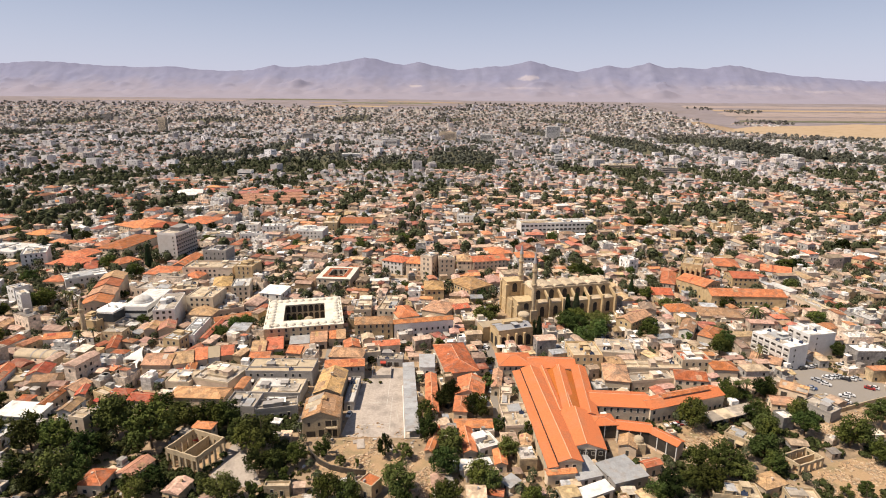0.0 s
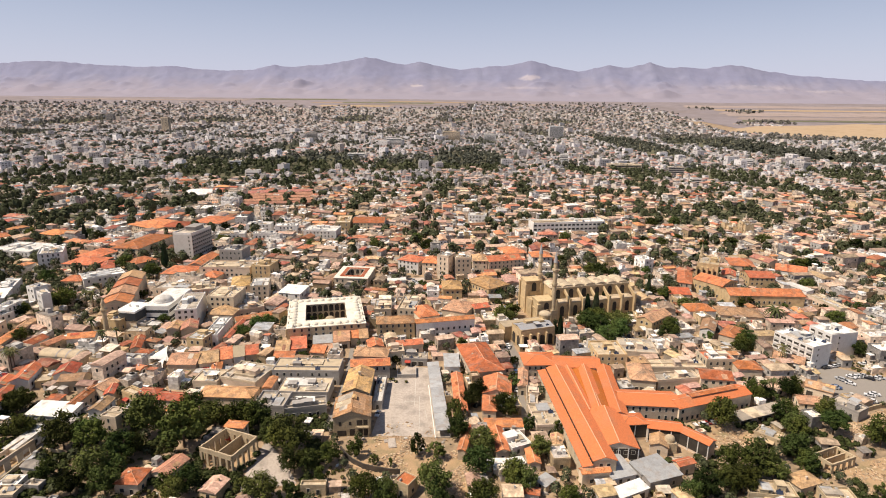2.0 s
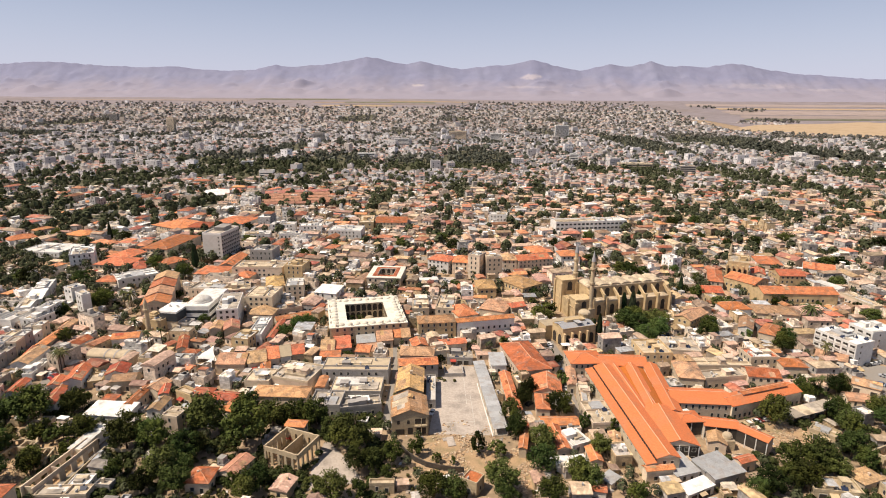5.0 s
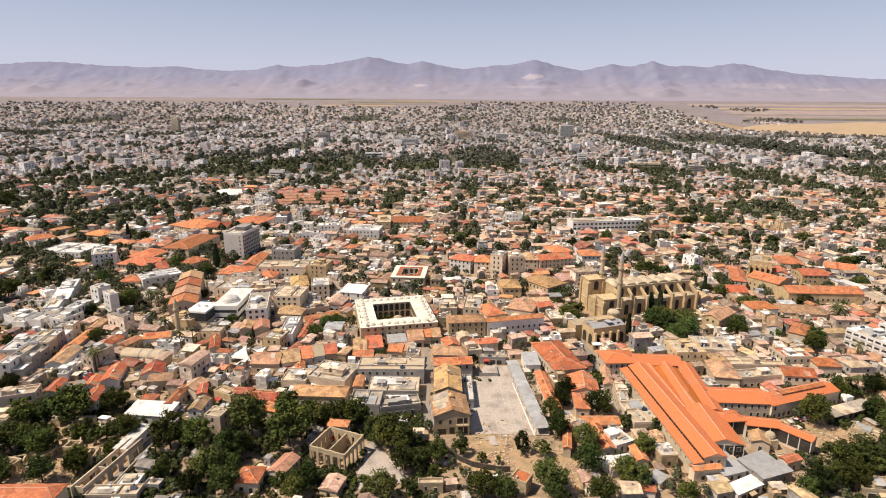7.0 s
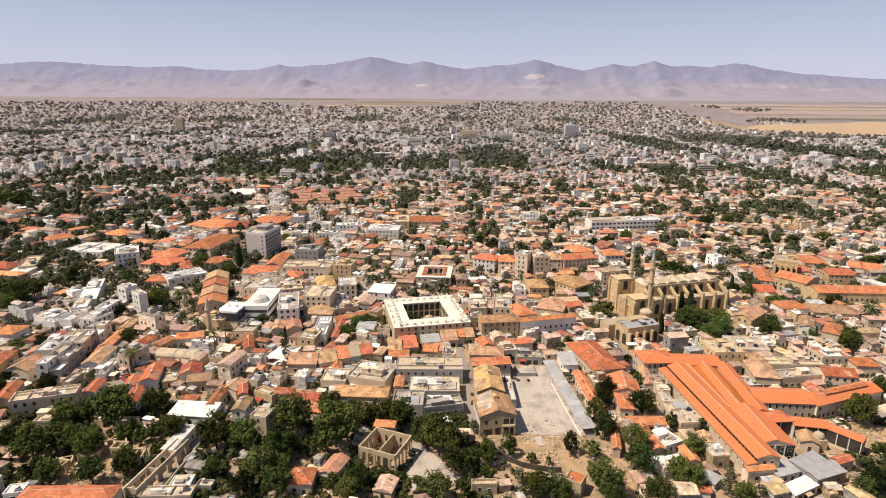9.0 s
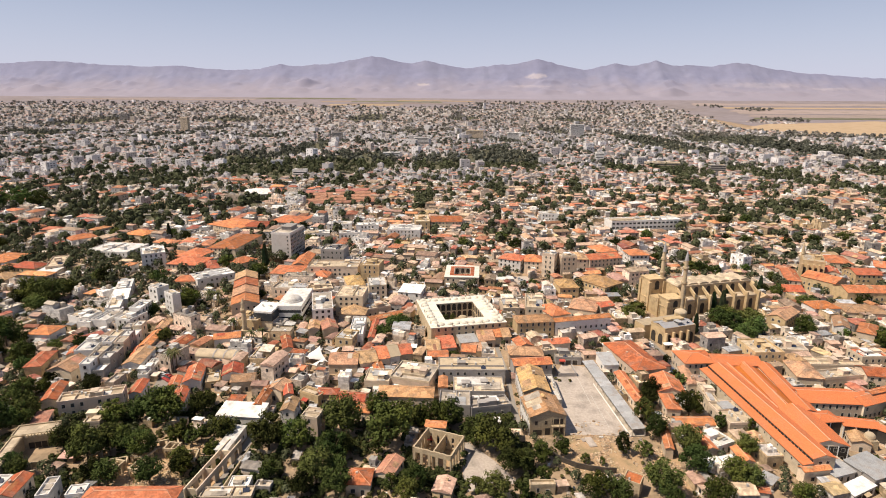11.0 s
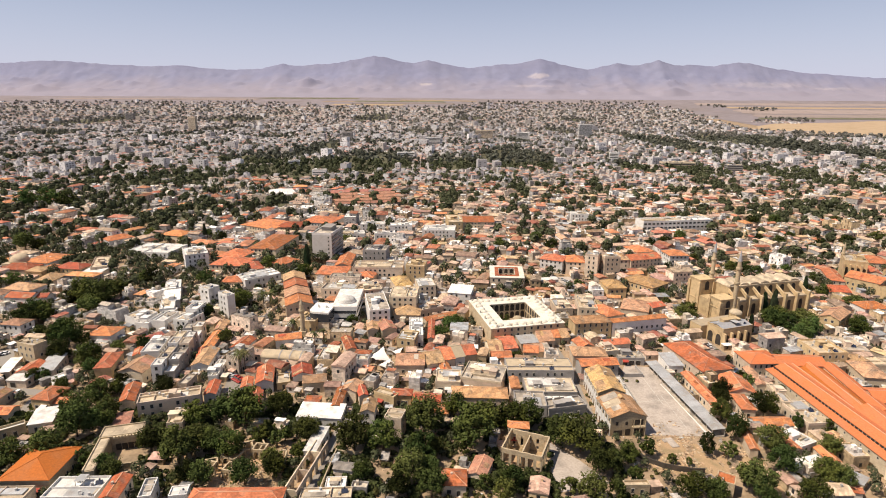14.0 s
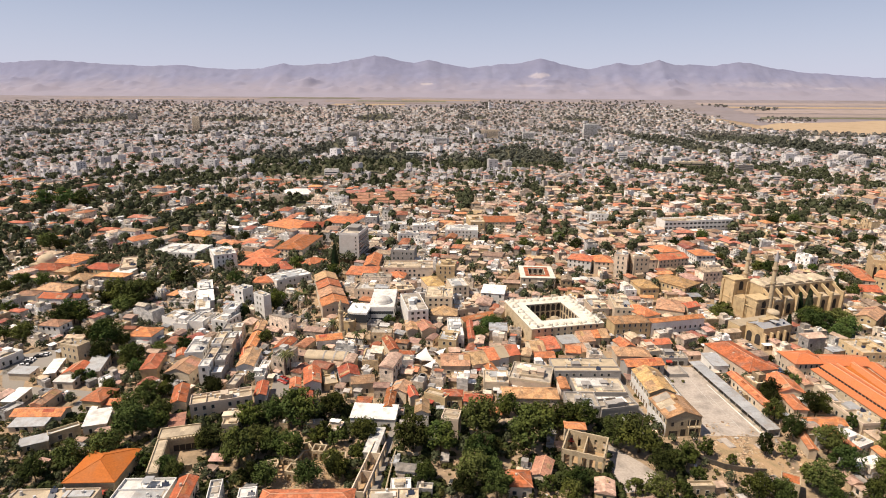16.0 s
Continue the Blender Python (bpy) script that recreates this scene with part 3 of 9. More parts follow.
RIDGE = material("ridge_tiles", (0.66, 0.36, 0.22), dirt_amount=0.5, dirt=(0.4, 0.26, 0.18), spread=0.2)


def gable_roof(w, d, h, rise, along_x, over=0.35, thick=0.18, slot=0, wall_slot=1):
    """Two thick slopes with eaves, and the triangular gable walls under them."""
    b = Build()
    if not along_x:
        w, d = d, w
    x0, x1, y0, y1 = -w / 2 - over, w / 2 + over, -d / 2 - over, d / 2 + over
    drop = rise * over / (d / 2)
    for s, ya in ((-1, y0), (1, y1)):
        v = [(x0, ya, h - drop), (x1, ya, h - drop), (x1, 0, h + rise), (x0, 0, h + rise)]
        v += [(px, py, pz + thick) for px, py, pz in v]
        f = [(0, 1, 2, 3), (7, 6, 5, 4), (0, 4, 5, 1), (1, 5, 6, 2), (3, 7, 4, 0)]
        if s < 0:
            f = [tuple(reversed(q)) for q in f]
        b.add(v, f, slot)
    g = 0.06
    for xa in (-w / 2 + g, w / 2 - g):
        b.add([(xa, -d / 2 + g, h - 0.1), (xa, d / 2 - g, h - 0.1), (xa, 0, h + rise - 0.05)], [(0, 1, 2)], wall_slot)
    b.box(x0 + 0.05, x1 - 0.05, -0.14, 0.14, h + rise + thick - 0.06, h + rise + thick + 0.07, 2)
    if not along_x:
        b.v = [(-py, px, pz) for px, py, pz in b.v]
    return b


def hip_roof(w, d, h, rise, over=0.4, thick=0.2):
    b = Build()
    turn = d > w
    if turn:
        w, d = d, w
    x, y = w / 2 + over, d / 2 + over
    r = max(0.15, w / 2 - d / 2 * 0.95)
    v = [(-x, -y, h), (x, -y, h), (x, y, h), (-x, y, h), (-x, -y, h + thick), (x, -y, h + thick), (x, y, h + thick), (-x, y, h + thick), (-r, 0, h + rise), (r, 0, h + rise)]
    b.add(v, [(3, 2, 1, 0), (0, 1, 5, 4), (1, 2, 6, 5), (2, 3, 7, 6), (3, 0, 4, 7), (4, 5, 9, 8), (6, 7, 8, 9), (5, 6, 9), (7, 4, 8)])
    b.box(-r, r, -0.15, 0.15, h + rise - 0.08, h + rise + 0.08, 1)
    for sx, sy in ((-1, -1), (1, -1), (1, 1), (-1, 1)):
        e, g = (sx * x, sy * y, h + thick), (sx * r, 0.0, h + rise)
        b.add([(e[0] - 0.13, e[1], e[2] - 0.05), (e[0] + 0.13, e[1], e[2] - 0.05), (e[0], e[1], e[2] + 0.14), (g[0] - 0.13, g[1], g[2] - 0.05), (g[0] + 0.13, g[1], g[2] - 0.05), (g[0], g[1], g[2] + 0.14)],
              [(0, 3, 5, 2), (1, 2, 5, 4), (0, 2, 1)], 1)
    if turn:
        b.v = [(-py, px, pz) for px, py, pz in b.v]
    return b


TANK_MESH = Build().tube(0, 0, 0.45, 1.3, 0.42, 0.42, 10).box(-0.38, 0.38, -0.38, 0.38, 0, 0.45).mesh("water_tank", TANK)
SOLAR_MESH = Build().add([(-1, -0.7, 0.15), (1, -0.7, 0.15), (1, 0.5, 1.0), (-1, 0.5, 1.0), (-1, -0.7, 0.1), (1, -0.7, 0.1), (1, 0.5, 0), (-1, 0.5, 0)],
                          [(0, 1, 2, 3), (4, 7, 6, 5), (0, 4, 5, 1), (1, 5, 6, 2), (2, 6, 7, 3), (3, 7, 4, 0)]).tube(0, 0.7, 0.5, 1.3, 0.3, 0.3, 8).mesh("solar_panel", PANEL)
AIRCON_MESH = Build().box(-0.45, 0.45, -0.2, 0.2, 0.12, 0.85).box(-0.5, 0.5, -0.25, 0.25, 0, 0.12).mesh("air_conditioner", TANK)
HOUSE_WORDS = {"orange": "bright orange tiled", "market": "bright orange tiled", "deep": "deep orange tiled", "red": "dark red tiled", "pink": "faded pink tiled", "tan": "weathered tan tiled", "ochre": "ochre tiled", "white": "whitewashed flat",
               "grey": "grey sheet-metal", "concrete": "grey concrete flat", "cream": "pale screeded flat", "stone": "flat stone"}
WALL_WORDS = {"cream": "cream plaster", "white": "white plaster", "yellow": "yellow sandstone", "concrete": "grey concrete", "stone": "rough stone"}


def roof_works(parent, rng, w, d, h, wm, base):
    """What gathers on an old flat roof: raised screeds, low party walls, sheets and a pergola frame."""
    for k in range(rng.choice((1, 2, 2, 3))):
        a, b = rng.uniform(0.14, 0.3) * w, rng.uniform(0.14, 0.3) * d
        px, py = rng.uniform(-1, 1) * (w / 2 - a - 0.4), rng.uniform(-1, 1) * (d / 2 - b - 0.4)
        part("raised_screed", Build().box(-a, a, -b, b, 0, rng.choice((0.1, 0.16, 0.5, 0.9)) + 0.02 * k).mesh("raised_screed", ROOF[rng.choice(("white", "cream", "concrete", "cream", "grey"))]), parent, base @ pose(px, py, h + 0.03))
    for k in range(rng.choice((0, 1, 1, 2))):
        if rng.random() < 0.5:
            q = Build().box(-w / 2 + 0.25, w / 2 - 0.25, -0.1, 0.1, 0, 0.78 + 0.03 * k)
            part("party_wall", q.mesh("party_wall", wm), parent, base @ pose(0, rng.uniform(-0.3, 0.3) * d, h + 0.03))
        else:
            q = Build().box(-0.1, 0.1, -d / 2 + 0.25, d / 2 - 0.25, 0, 0.76 + 0.03 * k)
            part("party_wall", q.mesh("party_wall", wm), parent, base @ pose(rng.uniform(-0.3, 0.3) * w, 0, h + 0.03))
    if w * d > 90 and rng.random() < 0.4:
        a, b = rng.uniform(1.2, 2.0), rng.uniform(1.2, 2.2)
        deck = part("canopy_sheet", Build().box(-a - 0.2, a + 0.2, -b - 0.2, b + 0.2, 2.1, 2.2).mesh("canopy_sheet", ROOF[rng.choice(("grey", "white", "tan"))]), parent, base @ pose(rng.uniform(-0.25, 0.25) * w, rng.uniform(-0.25, 0.25) * d, h + 0.05))
        for i in (-a, a):
            for j in (-b, b):
                part("post", Build().box(i - 0.06, i + 0.06, j - 0.06, j + 0.06, 0, 2.1).mesh("post", FRAME), deck)


def tile_patches(parent, rng, w, d, h, rise, along, base, rc):
    """Strips of the roof laid again with other tiles, a hand's width proud of the old slope."""
    if not along:
        w, d, base = d, w, base @ pose(0, 0, 0, 0, 0, 90)
    other = {"orange": ("tan", "red"), "red": ("orange", "tan"), "tan": ("ochre", "pink", "concrete"), "pink": ("tan", "red"), "ochre": ("tan", "concrete")}.get(rc)
    if not other or w < 5:
        return
    for _ in range(rng.choice((1, 1, 2, 3))):
        s = rng.choice((-1, 1))
        x0 = rng.uniform(-w / 2, w / 2 - 2)
        x1 = min(w / 2 + 0.3, x0 + rng.uniform(1.4, 4.5))
        t0, t1 = rng.choice(((0.02, 0.98), (0.5, 1.02), (0.05, 0.6), (0.3, 0.75)))
        v = [(px, s * d / 2 * (1 - t), h + rise * t + 0.2) for px, t in ((x0, t0), (x1, t0), (x1, t1 * 0.98), (x0, t1 * 0.98))]
        v += [(a, b, c - 0.15) for a, b, c in v]
        f = [(0, 1, 2, 3), (7, 6, 5, 4), (0, 4, 5, 1), (1, 5, 6, 2), (2, 6, 7, 3), (3, 7, 4, 0)]
        if s > 0:
            f = [tuple(reversed(q)) for q in f]
        part("tile_patch", mesh("tile_patch", v, f, [ROOF[rng.choice(other)]]), parent, base)


def block(parent, rng, w, d, h, roof, rc, wc, base=None, rise=None):
    """Walls and roof of one block under its thing, in the thing's own axes or those of base."""
    base = base or Matrix()
    rm, wm = ROOF[rc], WALL[wc]
    b = Build()
    if roof in ("flat", "open"):
        p, t = rng.uniform(0.4, 1.0), 0.22
        if roof == "open":
            p = 0.0
        b.box(-w / 2, w / 2, -d / 2, d / 2, -2.5, h - 0.02)
        part("wall", b.mesh("wall", wm), parent, base)
        part("roof", Build().box(-w / 2 + t, w / 2 - t, -d / 2 + t, d / 2 - t, h - 0.1, h + 0.06).mesh("roof", rm), parent, base)
        if p:
            q = Build().box(-w / 2 - 0.04, w / 2 + 0.04, -d / 2 - 0.04, -d / 2 + t, h - 0.3, h + p).box(-w / 2 - 0.04, w / 2 + 0.04, d / 2 - t, d / 2 + 0.04, h - 0.3, h + p)
            q.box(-w / 2 - 0.04, -w / 2 + t, -d / 2 + t, d / 2 - t, h - 0.3, h + p).box(w / 2 - t, w / 2 + 0.04, -d / 2 + t, d / 2 - t, h - 0.3, h + p)
            part("parapet", q.mesh("parapet", wm), parent, base)
        area = w * d
        if roof == "flat" and area > 30:
            roof_works(parent, rng, w, d, h, wm, base)
        n = min(9, int(area / 26 + rng.random() * 1.8)) if roof == "flat" else 0
        for _ in range(n):
            px, py = rng.uniform(-0.4, 0.4) * w, rng.uniform(-0.4, 0.4) * d
            kind = rng.random()
            if kind < 0.42:
                part("water_tank", TANK_MESH, parent, base @ pose(px, py, h + 0.05))
            elif kind < 0.62:
                part("air_conditioner", AIRCON_MESH, parent, base @ pose(px, py, h + 0.05, 0, 0, rng.choice((0, 90, 180))))
            elif kind < 0.75:
                part("solar_panel", SOLAR_MESH, parent, base @ pose(px, py, h + 0.05, 0, 0, rng.uniform(-15, 15)))
            elif area > 45:
                sx, sy, sz = rng.uniform(1.2, 2.2), rng.uniform(1.2, 2), rng.uniform(1.6, 2.6)
                part("stair_head", Build().box(-sx, sx, -sy, sy, 0, sz).box(-sx - 0.15, sx + 0.15, -sy - 0.15, sy + 0.15, sz, sz + 0.15).mesh("stair_head", wm),
                     parent, base @ pose(px * 0.7, py * 0.7, h))
        return
    b.box(-w / 2, w / 2, -d / 2, d / 2, -2.5, h)
    part("wall", b.mesh("wall", wm), parent, base)
    short = min(w, d)
    if roof in ("gable", "gabley", "gablex"):
        along = (w >= d) if roof == "gable" else roof == "gablex"
        span = d if along else w
        q = gable_roof(w, d, h, rise or min(2.6, span * 0.2), along)
        if rise is None:
            tile_patches(parent, rng, w, d, h, min(2.6, span * 0.2), along, base, rc)
        part("roof", q.mesh("roof", rm, wm, RIDGE if rc in ("orange", "market", "red", "pink", "deep") else rm), parent, base)
    elif roof == "hip":
        part("roof", hip_roof(w, d, h, rise or min(3.0, short * 0.24)).mesh("roof", rm, RIDGE if rc in ("orange", "market", "red", "pink") else rm), parent, base)
    elif roof in ("metal", "shed"):
        r = min(1.2, short * 0.12)
        o = 0.3
        v = [(-w / 2 - o, -d / 2 - o, h), (w / 2 + o, -d / 2 - o, h), (w / 2 + o, d / 2 + o, h + r), (-w / 2 - o, d / 2 + o, h + r)]
        v += [(px, py, pz + 0.14) for px, py, pz in v]
        q = Build().add(v, [(3, 2, 1, 0), (4, 5, 6, 7), (0, 1, 5, 4), (1, 2, 6, 5), (2, 3, 7, 6), (3, 0, 4, 7)])
        part("roof", q.mesh("roof", rm), parent, base)
        part("upper_wall", Build().add([(-w / 2, -d / 2, h - 0.05), (w / 2, -d / 2, h - 0.05), (w / 2, d / 2, h - 0.05), (-w / 2, d / 2, h - 0.05), (-w / 2, d / 2, h + r), (w / 2, d / 2, h + r)],
                                       [(0, 1, 5, 4), (2, 3, 4, 5), (1, 2, 5), (3, 0, 4)]).mesh("upper_wall", wm), parent, base)
    elif roof == "barrel":
        n, v, f = 14, [], []
        for k in range(n + 1):
            a = math.pi * k / n
            for sx in (-1, 1):
                v.append((sx * (w / 2 + 0.1), -math.cos(a) * (d / 2 + 0.1), h + math.sin(a) * d * 0.28))
        f = [(2 * k, 2 * k + 1, 2 * k + 3, 2 * k + 2) for k in range(n)] + [tuple(range(0, 2 * n + 2, 2)), tuple(range(2 * n + 1, 0, -2))]
        part("roof", mesh("roof", v, f, [rm]), parent, base)
        for k in range(3):
            xk = w * (-0.05 + 0.25 * k)
            q = Build()
            vv = []
            for i in range(n + 1):
                a = math.pi * i / n
                for sx in (-0.35, 0.35):
                    vv.append((xk + sx, -math.cos(a) * (d / 2 + 0.25), h + math.sin(a) * (d * 0.28 + 0.16)))
            q.add(vv, [(2 * i, 2 * i + 1, 2 * i + 3, 2 * i + 2) for i in range(n)])
            part("rib", q.mesh("rib", WALL["concrete"]), parent, base)


def house(x, y, w, d, rot, h, roof, rc, wc, most=12, group=""):
    w, d = max(2.5, w - 0.5), max(2.5, d - 0.5)
    rng = random.Random(int(x * 31 + y * 17))
    label = f"{WALL_WORDS[wc]} house with a {HOUSE_WORDS[rc]} roof"
    ob = thing("house", x, y, rot, label, "house", group)
    take(x, y, w, d, rot)
    block(ob, rng, w, d, h, roof, rc, wc)
    if most:
        windows_on(ob, rng, x, y, w, d, rot, h, most, "shutter" if wc == "white" and h > 6 else "plain")
    if roof in ("gable", "hip", "gabley") and rng.random() < 0.35:
        c = Build().box(-0.3, 0.3, -0.3, 0.3, 0, 1.5).box(-0.38, 0.38, -0.38, 0.38, 1.5, 1.65)
        part("chimney", c.mesh("chimney", WALL[wc]), ob, pose(w * rng.uniform(-0.25, 0.25), d * rng.uniform(-0.25, 0.25), h + 0.4))
    return ob


# ---- landmarks ----
def arch_mesh(w, h, depth, mat_dark, mat_stone, n=8):
    """A dark sheet painted as the shade in an arch, with a proud stone surround."""
    b = Build()
    r = w / 2
    line = [(-r, 0.0), (r, 0.0)] + [(r * math.cos(math.pi * k / n), h - r + r * math.sin(math.pi * k / n) * 1.15) for k in range(n + 1)]
    b.add([(px, -0.03, pz) for px, pz in line], [tuple(range(len(line)))], 0)
    arc = [(r, 0.0)] + line[2:] + [(-r, 0.0)]
    t = 0.22
    out = [(px * (1 + t / r), pz * 1.0 + (t if pz > h - r else 0)) for px, pz in arc]
    m = len(arc)
    v = [(px, -0.1, pz) for px, pz in arc] + [(px, -0.1, pz) for px, pz in out] + [(px, 0.1, pz) for px, pz in arc] + [(px, 0.1, pz) for px, pz in out]
    f = []
    for k in range(m - 1):
        f += [(k, k + 1, m + k + 1, m + k), (m + k, m + k + 1, 3 * m + k + 1, 3 * m + k), (k, 2 * m + k, 2 * m + k + 1, k + 1)]
    b.add(v, f, 1)
    return b.mesh("arch", mat_dark, mat_stone)


SCREEN = material("fence_screen", (0.07, 0.06, 0.05), rough=0.9, grain=0.4, dirt=(0.2, 0.15, 0.1), dirt_amount=0.4)
# near-black that paints the shade of arches, bays and doorways onto solid walls
DARK = material("painted_shade", (0.05, 0.042, 0.035), dirt_amount=0.1, bump=0)
ARCHES = {}


def arches_on(parent, length, base, n, w, h, z, mat):
    key = (w, h, mat.name)
    if key not in ARCHES:
        ARCHES[key] = arch_mesh(w, h, 0.2, DARK, mat)
    for k in range(n):
        part("arch", ARCHES[key], parent, base @ pose((k - (n - 1) / 2) * length / n, 0, z))


LIME = material("lime_plaster", (0.74, 0.685, 0.57), dirt=(0.45, 0.39, 0.29), dirt_amount=0.6, grain=0.35, scale=0.25, spread=0.12)


def caravanserai(x, y, w, d, rot, h, rc, wc, court, name_words, red=False):
    """A square inn round a courtyard with two tiers of arcades."""
    ob = thing("caravanserai", x, y, rot, name_words, "caravanserai")
    take(x, y, w, d, rot)
    t = (min(w, d) - court) / 2
    wm = WALL[wc]
    b = Build()
    for x0, x1, y0, y1 in ((-w / 2, w / 2, -d / 2, -d / 2 + t), (-w / 2, w / 2, d / 2 - t, d / 2), (-w / 2, -w / 2 + t, -d / 2 + t, d / 2 - t), (w / 2 - t, w / 2, -d / 2 + t, d / 2 - t)):
        b.box(x0, x1, y0, y1, -2.5, h)
    part("wall", b.mesh("wall", wm), ob)
    r = Build()
    e = 0.25
    for x0, x1, y0, y1 in ((-w / 2 - e, w / 2 + e, -d / 2 - e, -d / 2 + t + e), (-w / 2 - e, w / 2 + e, d / 2 - t - e, d / 2 + e), (-w / 2 - e, -w / 2 + t + e, -d / 2 + t + e, d / 2 - t - e), (w / 2 - t - e, w / 2 + e, -d / 2 + t + e, d / 2 - t - e)):
        r.box(x0, x1, y0, y1, h, h + 0.35)
    part("roof", r.mesh("roof", LIME), ob)
    if red:
        q = Build()
        i = t * 0.55
        for x0, x1, y0, y1 in ((-w / 2 + i, w / 2 - i, -d / 2 + i, -d / 2 + t), (-w / 2 + i, w / 2 - i, d / 2 - t, d / 2 - i), (-w / 2 + i, -w / 2 + t, -d / 2 + t, d / 2 - t), (w / 2 - t, w / 2 - i, -d / 2 + t, d / 2 - t)):
            q.box(x0, x1, y0, y1, h + 0.35, h + 0.5)
        part("inner_roof", q.mesh("inner_roof", ROOF["red"]), ob, None, "red tiled inner roof slope")
    vault = Build().dome(0, 0, 0, 1.75, 1.15, 12, 4).mesh("vault", LIME)
    stack = Build().box(-0.28, 0.28, -0.28, 0.28, 0, 1.3).box(-0.38, 0.38, -0.38, 0.38, 1.3, 1.5).add([(-0.36, -0.36, 1.5), (0.36, -0.36, 1.5), (0.36, 0.36, 1.5), (-0.36, 0.36, 1.5), (0, 0, 1.95)], [(0, 1, 4), (1, 2, 4), (2, 3, 4), (3, 0, 4)]).mesh("chimney", LIME)
    for turn, length, half in faces_of(w, d):
        n = max(3, int(length / 3.9))
        for k in range(n):
            px = (k - (n - 1) / 2) * length / n
            m = pose(0, 0, 0, 0, 0, turn)
            if not red:
                part("vault", vault, ob, m @ pose(px, -half + t * 0.36, h + 0.33))
            if k % 2 == 0 and not red:
                part("chimney", stack, ob, m @ pose(px + 1.2, -half + 0.8, h + 0.33))
        m = pose(0, 0, 0, 0, 0, turn)
        inner = length - 2 * t
        k = max(3, int(inner / 3.1))
        for z in (0.0, h * 0.5):
            arches_on(ob, inner, m @ pose(0, -(half - t), 0, 0, 0, 180), k, 2.3, h * 0.42, z + 0.2, wm)
    rng = random.Random(4)
    windows_on(ob, rng, x, y, w, d, rot, h, 30, "plain", 3.6)
    part("court_floor", Build().box(-court / 2 - 2, court / 2 + 2, -court / 2 - 2, court / 2 + 2, 0.02, 0.1).mesh("court_floor", PAVED), ob)
    if not red:
        k = Build().tube(0, 0, 0.1, 4.6, 2.6, 2.6, 8).dome(0, 0, 4.6, 2.7, 1.6, 12, 4)
        part("prayer_room", k.mesh("prayer_room", WALL["stone"]), ob, pose(2, 0, 0))
    return ob


def minaret(parent, base, h, r, cap, tiers=2):
    b = Build()
    b.box(-r * 1.5, r * 1.5, -r * 1.5, r * 1.5, -2, h * 0.12)
    b.tube(0, 0, h * 0.12, h * 0.80, r, r * 0.86, 14)
    for k in range(tiers):
        z = h * (0.5 + 0.22 * k) if tiers > 1 else h * 0.66
        b.tube(0, 0, z - 0.9, z, r * 0.95, r * 1.3, 14).tube(0, 0, z, z + 1.0, r * 1.3, r * 1.3, 14)
    b.tube(0, 0, h * 0.80, h * 0.84, r * 0.72, r * 0.72, 12)
    ob = part("minaret", b.mesh("minaret", WALL["stone"]), parent, base)
    part("spire", Build().tube(0, 0, h * 0.84, h, r * 0.95, 0.06, 12).mesh("spire", cap), ob)
    return ob


